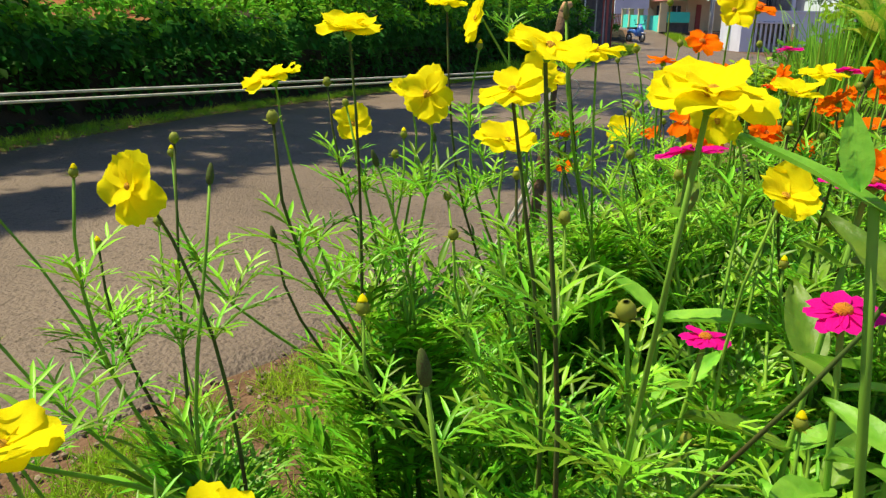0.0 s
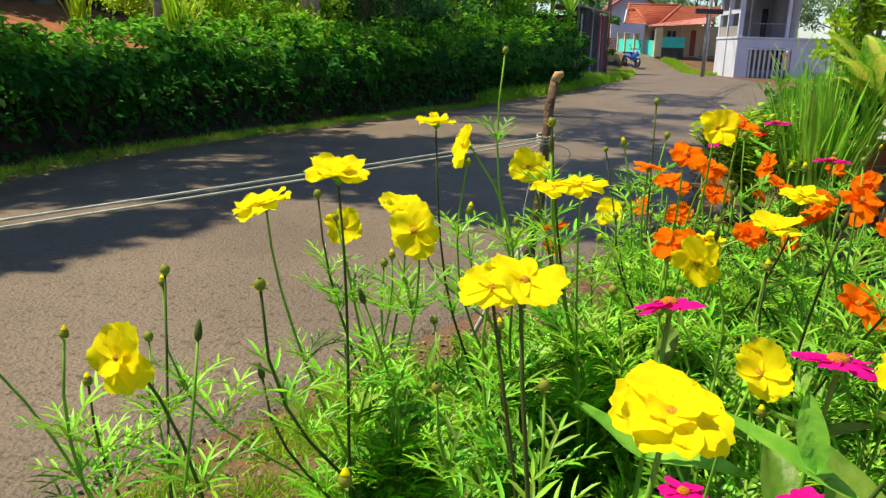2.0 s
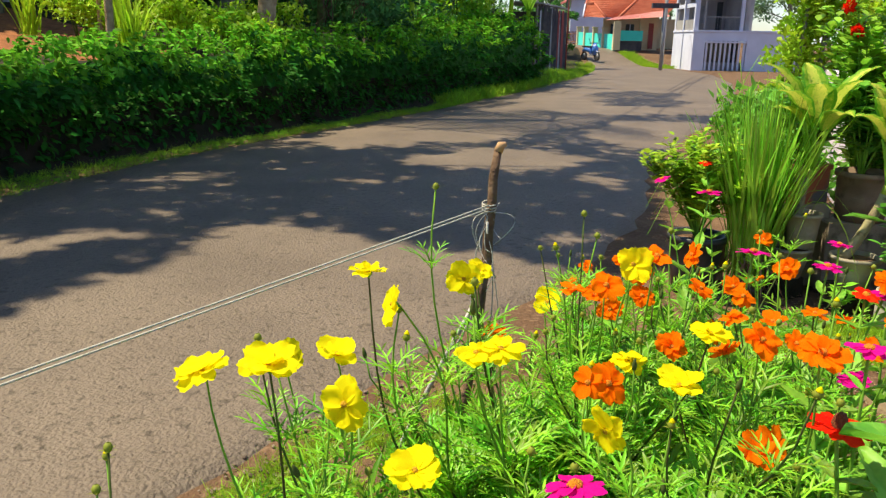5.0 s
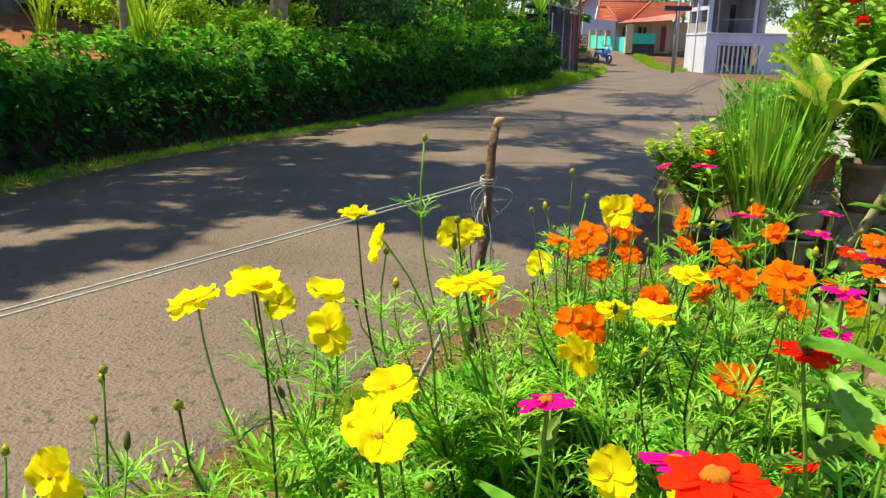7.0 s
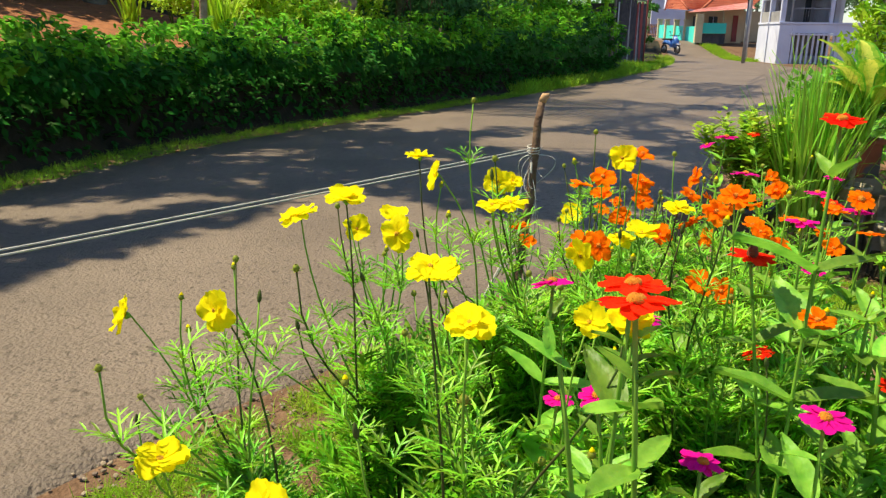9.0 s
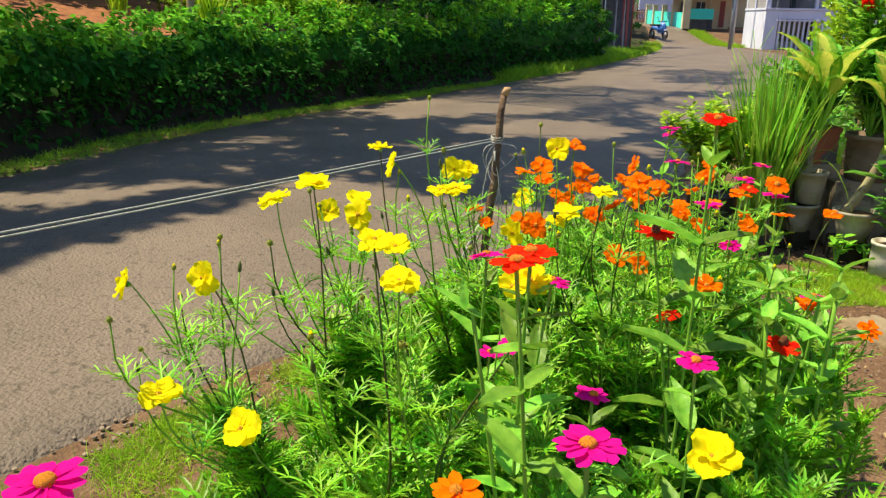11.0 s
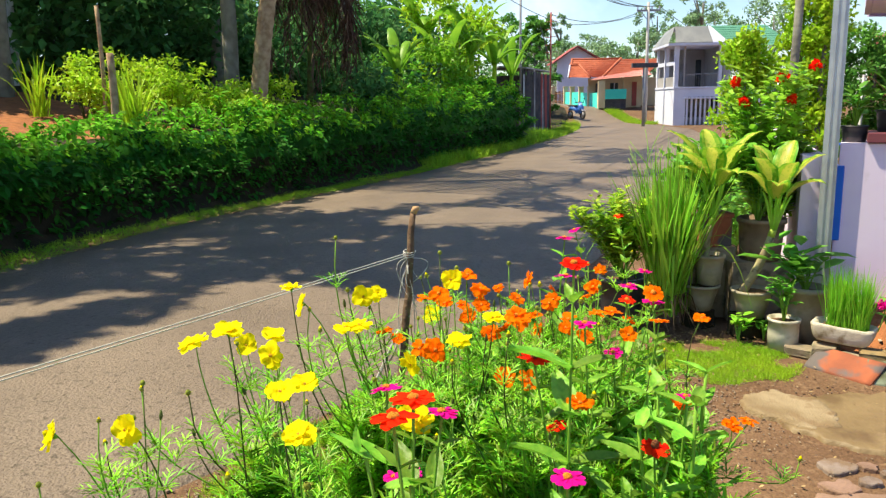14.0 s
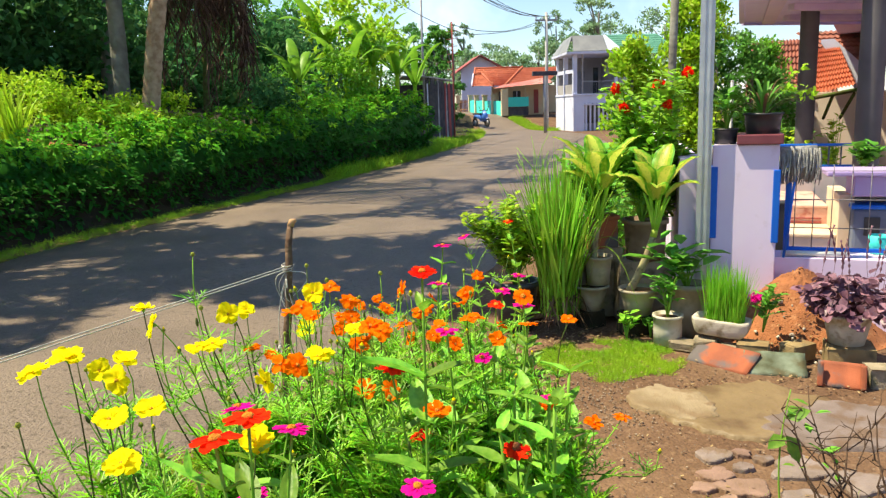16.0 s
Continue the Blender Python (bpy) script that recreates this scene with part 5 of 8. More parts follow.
def lemongrass(x, y):
    t = thing("lemongrass", "tall arching clump of green lemongrass", "grass plant")
    pieces, dry = [], []
    for i in range(330):
        a, lean = random.uniform(0, 6.28), random.random()
        p = np.array((x + random.gauss(0, 0.05), y + random.gauss(0, 0.05), 0.1))
        h = random.uniform(0.75, 1.16)
        if lean < 0.955:
            tip = p + np.array((math.cos(a) * lean * 0.42, math.sin(a) * lean * 0.42, h * (1 - 0.20 * lean)))
            pieces.append(strap(p, tip, random.uniform(0.005, 0.0095), 0.02 + 0.09 * lean * lean, 8))
        else:
            tip = p + np.array((math.cos(a) * 0.6, math.sin(a) * 0.6, random.uniform(0.0, 0.6)))
            pieces.append(strap(p, tip, 0.007, 0.45, 10))
    for i in range(12):
        tip = (x - random.uniform(0.0, 0.35), y + random.gauss(0.1, 0.15), random.uniform(1.05, 1.3))
        put("seed_stalk", *tube(bend((x - 0.05, y, 0.3), tip, (random.gauss(0, 0.05), 0, 0.05), 9), np.linspace(0.0025, 0.0014, 9), 4), M_LEMON, t)
    put("foliage", *join(*pieces), M_LEMON, t)["kind"] = "stuff"
    for i in range(60):
        a = random.uniform(0, 6.28)
        dry.append(strap((x + random.gauss(0, 0.07), y + random.gauss(0, 0.07), 0.22), (x + random.uniform(0.08, 0.3) * math.cos(a), y + random.uniform(0.08, 0.3) * math.sin(a), 0.02), 0.006, 0.08, 5))
    put("dead_skirt", *join(*dry), M_DRYFROND, t)["kind"] = "stuff"


lemongrass(1.84, 3.94)


def cane_leaf(base, tip, width, arch):
    """A broad pointed leaf, folded up along its rib, with a wavy rim."""
    n = 15
    pts = bend(base, tip, (0, 0, arch), n)
    d = np.asarray(tip, float) - base
    d /= np.linalg.norm(d)
    s = np.array((-d[1], d[0], 0.0))
    s /= max(np.linalg.norm(s), 1e-6)
    up = np.cross(d, s)
    up *= 1 if up[2] > 0 else -1
    u = np.linspace(0.0, 1.0, n)
    w = width * np.sin(math.pi * (0.04 + 0.96 * u) ** 0.80) ** 0.85 * (1 - 0.15 * u) + 0.002
    rows = []
    for i in range(n):
        wave = 0.07 * width * math.sin(i * 1.5 + base[0] * 40)
        rib = 0.035 * width * (1 if i % 2 else -1)
        rows.append([pts[i] + s * w[i] * k + up * (0.55 * abs(k) * w[i] - 0.20 * w[i] * abs(k) ** 3 + wave * abs(k) * (1 if k > 0 else -0.6) + rib * (0.2 < abs(k) < 0.9)) for k in (-1, -0.8, -0.45, 0, 0.45, 0.8, 1)])
    return grid(rows)


def dieffenbachia(base, crown, label, fan, mat, bow=-0.03):
    """A dumb cane: a thick bent stem, a sheaf of leaf stalks and broad pale-hearted leaves."""
    t = thing("dumb_cane", label, "plant", "dumb canes")
    pts = bend(base, crown, (bow, 0, 0.0), 16)
    put("stem", *tube(pts[:14], np.linspace(0.026, 0.021, 14) * (1 + 0.07 * (np.arange(14) % 2)), 9), M_CANE, t, "thick ringed brownish stem")
    put("green_shoot", *tube(pts[13:], np.linspace(0.022, 0.020, 3), 9), M_SHOOT, t, "yellow-green young stem")
    c = np.asarray(crown, float)
    for turn, rise, reach, start, width in fan:
        a = radians(turn)
        out = np.array((math.cos(a), math.sin(a), 0.0))
        root = c + out * 0.008 + np.array((0, 0, -0.01))
        foot = c + out * 0.30 * reach + np.array((0, 0, start))
        tip = c + out * reach * 1.28 + np.array((0, 0, rise * 0.93))
        leaf = put("leaf", *cane_leaf(foot, tip, width * 1.08, 0.045), mat, t)
        leaf.data.materials.append(M_CANERIM)
        leaf.data.materials.append(M_CANEMID)
        for k, face in enumerate(leaf.data.polygons):
            face.material_index = (1, 2, 0, 0, 2, 1)[k % 6]
        put("petiole", *tube(bend(root, foot + (tip - foot) * 0.12, (0, 0, 0.02), 6), np.linspace(0.013, 0.006, 6), 6), M_LEMON, leaf)
    return t


dieffenbachia((2.24, 3.76, 0.27), (2.386, 3.72, 0.668), "variegated yellow-green dumb cane with a bent bare stem",
              [(-20, 0.47, 0.20, 0.24, 0.062), (-75, 0.43, 0.13, 0.20, 0.074), (-150, 0.46, 0.17, 0.23, 0.070), (40, 0.55, 0.15, 0.28, 0.066),
               (115, 0.52, 0.16, 0.27, 0.068), (195, 0.36, 0.21, 0.21, 0.062), (-110, 0.30, 0.20, 0.18, 0.066), (-45, 0.30, 0.22, 0.19, 0.058), (160, 0.50, 0.10, 0.26, 0.060)], M_DIEFF, 0.02)
dieffenbachia((2.10, 3.98, 0.30), (2.12, 4.0, 0.70), "variegated dumb cane with yellow-hearted leaves behind the lemongrass",
              [(-5, 0.57, 0.21, 0.30, 0.068), (-60, 0.50, 0.17, 0.24, 0.084), (-120, 0.48, 0.17, 0.24, 0.078), (175, 0.58, 0.24, 0.30, 0.070),
               (100, 0.58, 0.14, 0.31, 0.072), (210, 0.44, 0.27, 0.24, 0.066), (30, 0.46, 0.26, 0.26, 0.066), (-85, 0.32, 0.24, 0.20, 0.070), (140, 0.48, 0.24, 0.26, 0.066), (-160, 0.34, 0.24, 0.20, 0.062)], M_DIEFF)
leafy_plant("pot_plant", "dark green leafy plant against the wall", 2.44, 4.10, 0.62, 0.30, 0.52, M_POTLEAF, 280, 0.10, 16)
leafy_plant("pot_plant", "dark green leafy plant behind the lemongrass", 2.16, 4.20, 0.60, 0.30, 0.56, M_POTLEAF, 260, 0.10, 16)


def clay_planter():
    """An open box of red clay with a thick rim."""
    t = thing("clay_planter", "square red clay planter box on a concrete block", "planter")
    x, y, z, turn = 2.165, 4.19, 0.48, 14
    for dx, dy, sx, sy in ((0, -0.08, 0.21, 0.022), (0, 0.08, 0.21, 0.022), (-0.095, 0, 0.022, 0.139), (0.095, 0, 0.022, 0.139)):
        o = Matrix.Rotation(radians(turn), 3, "Z") @ Vector((dx, dy, 0))
        part("side", block(x + o.x, y + o.y, z + 0.095, sx, sy, 0.19, turn, 0.005, 0.004), M_TERRACOTTA, t)
        part("rim", block(x + o.x * 1.06, y + o.y * 1.06, z + 0.205, sx + 0.012, sy + 0.012, 0.03, turn, 0.006, 0.003), M_TERRACOTTA, t)
    part("potting_soil", block(x, y, z + 0.08, 0.168, 0.138, 0.15, turn), M_SOIL, t)


clay_planter()


def hibiscus():
    t = thing("red_flower_bush", "green leafy bush with bright red flowers", "bush")
    x, y = 2.62, 4.32
    P = []
    for i in range(26):
        a, l = random.uniform(0, 6.28), random.uniform(0.08, 0.46)
        tip = (x + math.cos(a) * l, y + math.sin(a) * l * 0.8, random.uniform(1.05, 1.68))
        pts = bend((x + 0.05 * math.cos(a), y, 0.3), tip, (0, 0, 0.05), 8)
        put("stem", *tube(pts, np.linspace(0.009, 0.003, 8), 5), M_STEM, t)
        P.append(foliage_along(pts, 0.38, 1.0, 120, 0.092, LEAF))
    put("foliage", *join(*P), leafy("bush_leaf", (0.22, 0.46, 0.035), (0.36, 0.60, 0.06), 0.4, 0.4, 0.4), t)["kind"] = "stuff"
    for fx, fy, fz in ((2.28, 4.18, 1.53), (2.52, 4.06, 1.55), (2.57, 4.04, 1.42), (2.69, 4.0, 1.62), (2.33, 4.15, 1.41)):
        P = clump_points((fx, fy, fz), (0.024, 0.024, 0.02), 46, 0.2)
        put("red_flower", *scatter((LEAF[0] * (1.7, 1, 1), LEAF[1]), P, (P - (fx, fy, fz)) * 30 + rand_dirs(46) * 0.3, rand_dirs(46), 0.026 * rng.uniform(0.7, 1.2, 46)), M_RED, t)


hibiscus()


def concrete_trough():
    t = thing("concrete_trough", "old whitewashed concrete trough planter", "planter")
    ang = math.degrees(math.atan2(3.13 - 3.40, 2.80 - 2.47))
    m = pose(2.62, 3.28, 0.150, 0, 2, ang)
    rows = []
    for w, z in ((0.0, -0.045), (0.80, -0.045), (0.90, -0.03), (0.97, 0.0), (1.03, 0.035), (1.03, 0.048), (0.97, 0.054), (0.84, 0.050), (0.78, 0.02), (0.0, 0.02)):
        row = []
        for k in range(32):
            a = k / 32 * 2 * math.pi
            ca, sa = math.cos(a), math.sin(a)
            px, py = 0.155 * math.copysign(abs(ca) ** 0.35, ca), 0.085 * math.copysign(abs(sa) ** 0.35, sa)
            j = 1 + 0.025 * noise.noise((px * 25, py * 25, z * 20))
            row.append(m @ Vector((px * w * j, py * w * j, z + 0.006 * noise.noise((px * 14, py * 14, 2)) * (z > 0.03))))
        rows.append([tuple(p) for p in row])
    put("trough", *grid(rows, True), M_WHITEWASH, t)
    part("trough_soil", block(*(m @ Vector((0, 0, 0.015))), 0.22, 0.11, 0.04, ang), M_SOIL, t)
    c = thing("chives", "dense upright bunch of thin green chives", "plant")
    pieces = []
    for _ in range(420):
        p = m @ Vector((random.uniform(-0.085, 0.12), random.uniform(-0.05, 0.05), 0.03))
        d = Vector((random.gauss(0, 0.045), random.gauss(0, 0.045), random.uniform(0.22, 0.40) * random.uniform(0.8, 1)))
        pieces.append(strap(np.array(p), np.array(p + d), 0.0028, 0.02, 5))
    put("foliage", *join(*pieces), M_CHIVE, c)["kind"] = "stuff"
    z = thing("magenta_flower", "single round magenta flower beside the trough", "flower")
    fx, fy, fz = 2.72, 3.10, 0.36
    put("stem", *tube(bend((2.73, 3.14, 0.2), (fx, fy, fz), (0.02, 0, 0.03)), 0.003, 5), M_STEM, z)
    put("bloom", *leaf_cloud(clump_points((fx, fy, fz), (0.026, 0.026, 0.022), 70, 0.4), 0.022, 0.4, LEAF), M_PINK, z)
    leafy_plant("pot_plant", "small leafy plant at the end of the trough", 2.84, 3.22, 0.12, 0.14, 0.34, M_POTLEAF, 60, 0.07, 6)


concrete_trough()


MOUND = (3.27, 3.58, 0.52, 0.46, 0.42)


def mound_height(x, y):
    r = min(1.0, math.hypot((x - MOUND[0]) / MOUND[2], (y - MOUND[1]) / MOUND[3]))
    return MOUND[4] * (1 - r) ** 1.15 * (1 + 0.4 * r)


def soil_mound():
    rows = []
    for i in range(46):
        r = i / 45
        row = []
        for k in range(110):
            a = k / 110 * 2 * math.pi
            x, y = MOUND[0] + 1.05 * MOUND[2] * r * math.cos(a), MOUND[1] + 1.05 * MOUND[3] * r * math.sin(a)
            n = noise.noise((x * 7, y * 7, 1)) * 0.028 + noise.noise((x * 22, y * 22, 4)) * 0.014 + noise.noise((x * 60, y * 60, 7)) * 0.008
            row.append((x, y, mound_height(x, y) + n * min(1, 1.6 - 1.5 * r) - 0.012))
        rows.append(row)
    v, f = grid(rows, True)
    h = thing("soil_mound", "heap of crumbly red-brown soil against the wall", "soil heap")
    put("soil_body", v, f, M_RED_SOIL, h)
    n = 700
    P = []
    while len(P) < n:
        x, y = random.gauss(MOUND[0] - 0.05, 0.26), random.gauss(MOUND[1] - 0.16, 0.17)
        P.append((x, y, mound_height(x, y) - 0.010))
    put("loose_soil", *scatter(CLOD, P, rand_dirs(n), rand_dirs(n), 0.0048 * rng.uniform(0.3, 1.35, n) ** 2.2), M_RED_SOIL, h)["kind"] = "stuff"


def clod_shape():
    ico = bmesh.new()
    bmesh.ops.create_icosphere(ico, subdivisions=1, radius=1)
    for v in ico.verts:
        v.co *= 1 + 0.3 * noise.noise(v.co * 2)
    tv = np.array([v.co[:] for v in ico.verts]) * (1, 0.8, 0.6)
    tf = np.array([[v.index for v in f.verts] for f in ico.faces])
    ico.free()
    return tv, tf


CLOD = clod_shape()
soil_mound()


def leaf_litter():
    """Dry leaf scraps, twigs and pale stones on the yard's soil."""
    P, S = [], []
    for _ in range(1500):
        k = random.random()
        if k < 0.30:
            x, y = random.gauss(2.95, 0.16), random.gauss(3.13, 0.10)
        elif k < 0.50:
            x, y = random.uniform(2.2, 3.3), random.uniform(2.55, 2.9)
        elif k < 0.80:
            x, y = random.gauss(2.0, 0.25), random.gauss(3.72, 0.12)
        else:
            x, y = random.uniform(1.3, 2.5), random.uniform(1.6, 3.7)
        P.append((x, y, max(0.004, mound_height(x, y) + 0.006)))
        S.append(random.uniform(0.008, 0.026))
    n = len(P)
    v, f = scatter(LEAF, P, rand_dirs(n) * (1, 1, 0.25), rand_dirs(n) * 0.4 + np.array((0, 0, 1.0)), S)
    tagged(put("leaf_litter", v, f, leafy("dry_leaf", (0.16, 0.09, 0.045), (0.30, 0.20, 0.11), 0.6, 0.8, 0.1)), "dry brown leaf scraps littering the soil", "leaf litter", kind="stuff")
    P, S = [], []
    for _ in range(34):
        x, y = random.gauss(3.05, 0.17), random.gauss(3.2, 0.13)
        P.append((x, y, mound_height(x, y) + 0.006))
        S.append(random.uniform(0.006, 0.024))
    n = len(P)
    tagged(put("rubble", *scatter(CLOD, P, rand_dirs(n), rand_dirs(n) + np.array((0, 0, 1.0)), S), material("pale_rubble", (0.28, 0.23, 0.18), (0.42, 0.36, 0.30), 9, 0.9, 0.2, 80, island=0.4), smooth=False), "pale broken stones on the soil heap", "rubble", kind="stuff")


leaf_litter()


def purple_plant():
    t = thing("purple_plant", "bushy purple-leaved plant in a cream pot", "plant")
    x, y, z = 3.19, 2.98, 0.26
    P = []
    for i in range(44):
        a, l = random.uniform(0, 6.28), 0.30 * math.sqrt(random.random())
        tip = (x + 0.02 + math.cos(a) * l, y + math.sin(a) * l, z + random.uniform(-0.03, 0.20) + 0.06 * (1 - l / 0.3))
        pts = bend((x, y, z), tip, (0, 0, 0.07), 6)
        put("stem", *tube(pts, np.linspace(0.004, 0.002, 6), 4), M_PURPLELEAF, t)
        at = np.stack([np.interp(rng.uniform(0.4, 1.0, 15), np.linspace(0, 1, 6), pts[:, k]) for k in range(3)], 1) + rng.normal(size=(15, 3)) * 0.016
        out = at - np.array((x, y, z - 0.05))
        out /= np.linalg.norm(out, axis=1, keepdims=True)
        P.append(scatter((LEAF[0] * (1.7, 1, 1), LEAF[1]), at, out * (1, 1, 0.2) + rand_dirs(15) * 0.7 + np.array((0, 0, -0.35)), out + np.array((0, 0, 0.35)) + rand_dirs(15) * 0.5, 0.055 * rng.uniform(0.6, 1.25, 15)))
    put("foliage", *join(*P), M_PURPLELEAF, t)["kind"] = "stuff"
    for i in range(9):
        sx, sy = x + random.uniform(-0.26, 0.2), y + random.uniform(-0.12, 0.12)
        pts = bend((sx, sy, z + 0.15), (sx + random.gauss(0, 0.03), sy, z + random.uniform(0.36, 0.52)), (random.gauss(0, 0.02), 0, 0), 16)
        put("flower_spike", *tube(pts, 0.0014 + 0.0060 * (np.arange(16) % 2) * (np.arange(16) > 6), 5), M_PURPLELEAF, t)


purple_plant()


def kerb_pieces():
    """Roof tiles and bricks set on edge round the planting."""
    def ridge_tile(name, label, a, b, h, lean, mat):
        t = thing(name, label, "tile", "edging tiles")
        a, b = Vector(a), Vector(b)
        L, ang = (b - a).length, math.degrees(math.atan2(b.y - a.y, b.x - a.x))
        rows = []
        for i in range(9):
            u = i / 8
            k = math.sin(u * math.pi * 0.5)
            rows.append([((j / 10 - 0.5) * L, 0.05 * k * k + 0.004 * math.sin(j * 1.3), h * u) for j in range(11)])
        v, f = grid(rows)
        back = v + (0, 0.018, -0.004)
        n = len(v)
        f2 = f[:, ::-1] + n
        rim = []
        for i in range(8):
            rim += [(i * 11, (i + 1) * 11, (i + 1) * 11 + n, i * 11 + n), (i * 11 + 10, i * 11 + 10 + n, (i + 1) * 11 + 10 + n, (i + 1) * 11 + 10)]
        for j in range(10):
            rim += [(j, j + n, j + 1 + n, j + 1), (88 + j, 89 + j, 89 + j + n, 88 + j + n)]
        v, f = np.concatenate([v, back]), np.concatenate([f, f2, rim])
        m = pose((a.x + b.x) / 2, (a.y + b.y) / 2, -0.01, lean, 0, ang)
        put("tile", *turned((v, f), m), mat, t, smooth=True)
        for rib in ((-0.5, 0.42) if lean > -20 else ()):
            part("tile_rib", block(*(m @ Vector((L * rib + 0.012, 0.0, h * 0.5))), 0.028, 0.034, h * 0.95, ang, 0.008, 0, (lean, 0)), mat, t)

    ridge_tile("roof_tile", "red clay roof tile set on edge as a border", (2.38, 3.20), (2.58, 2.90), 0.16, -40, M_TERRACOTTA)
    ridge_tile("roof_tile", "mossy grey-green roof tile set on edge", (2.585, 2.92), (2.87, 2.80), 0.16, -40, M_MOSSTILE)
    ridge_tile("roof_tile", "orange clay roof tile standing upright", (2.85, 2.69), (3.03, 2.58), 0.13, -12, M_TERRACOTTA)
    for nm, lab, x, y, z, sx, sy, sz, ang, mat in (
            ("stone_block", "ochre stone block under the cream pot", 3.19, 2.95, 0.045, 0.24, 0.20, 0.13, -24, M_YELLOWSTONE),
            ("stone_block", "ochre broken stone behind the mossy tile", 2.96, 3.06, 0.05, 0.17, 0.11, 0.10, 18, M_YELLOWSTONE),
            ("stone_block", "dark brown rough stone under the concrete trough", 2.73, 3.12, 0.05, 0.17, 0.11, 0.09, -30, M_YELLOWSTONE),
            ("stone_block", "grey stone under the concrete trough", 2.53, 3.28, 0.04, 0.13, 0.10, 0.08, -35, M_STONE),
            ("stone_block", "grey stone under the concrete trough", 2.63, 3.2, 0.03, 0.10, 0.09, 0.07, -20, M_STONE),
            ("stone_block", "dark flat stone beside the bucket", 2.44, 3.37, 0.02, 0.16, 0.10, 0.05, -40, M_STONE),
            ("stone_block", "dark stone at the end of the border", 3.18, 2.64, 0.04, 0.18, 0.12, 0.10, -15, M_STONE),
            ("concrete_block", "broken concrete block supporting pots", 2.16, 4.20, 0.24, 0.30, 0.18, 0.48, 6, M_CONCRETE),
            ("concrete_block", "leaning broken concrete slab", 1.96, 4.05, 0.26, 0.22, 0.07, 0.40, 28, M_CONCRETE),
            ("concrete_block", "weathered concrete block against the wall", 2.44, 4.12, 0.20, 0.36, 0.24, 0.40, 0, M_CONCRETE),
            # these two added supports are coloured dark in place of shaded ground
            ("concrete_block", "low added block under the bowl pot, dark like shaded ground", 2.27, 3.76, 0.05, 0.16, 0.15, 0.16, 12, M_BANK),
            ("concrete_block", "low added block under the bowl pot, dark like shaded ground", 2.05, 3.98, 0.04, 0.15, 0.14, 0.12, 30, M_BANK),
            ("concrete_block", "broken grey block beside the shrub pot", 1.72, 4.25, 0.12, 0.14, 0.12, 0.26, 15, M_CONCRETE)):
        t = tagged(part(nm, block(x, y, z, sx, sy, sz, ang, 0.010, 0.006), mat), lab, nm.replace("_", " "), "stones and blocks")


kerb_pieces()


M_PALECEMENT = material("pale_cement", (0.30, 0.225, 0.14), (0.19, 0.13, 0.07), 5.0, 0.85, 0.4, 90, fine=((0.20, 0.13, 0.07), 9, 0.52, 0.64))
M_LILACSTONE = material("lilac_grey_stone", (0.235, 0.18, 0.165), (0.165, 0.12, 0.10), 6.0, 0.8, 0.35, 90, fine=((0.16, 0.10, 0.065), 8, 0.50, 0.62), objects=0.15)
M_ROSESTONE = material("rose_stone", (0.29, 0.175, 0.135), (0.20, 0.12, 0.085), 7.0, 0.8, 0.35, 90, fine=((0.17, 0.10, 0.06), 12, 0.54, 0.68), objects=0.15)


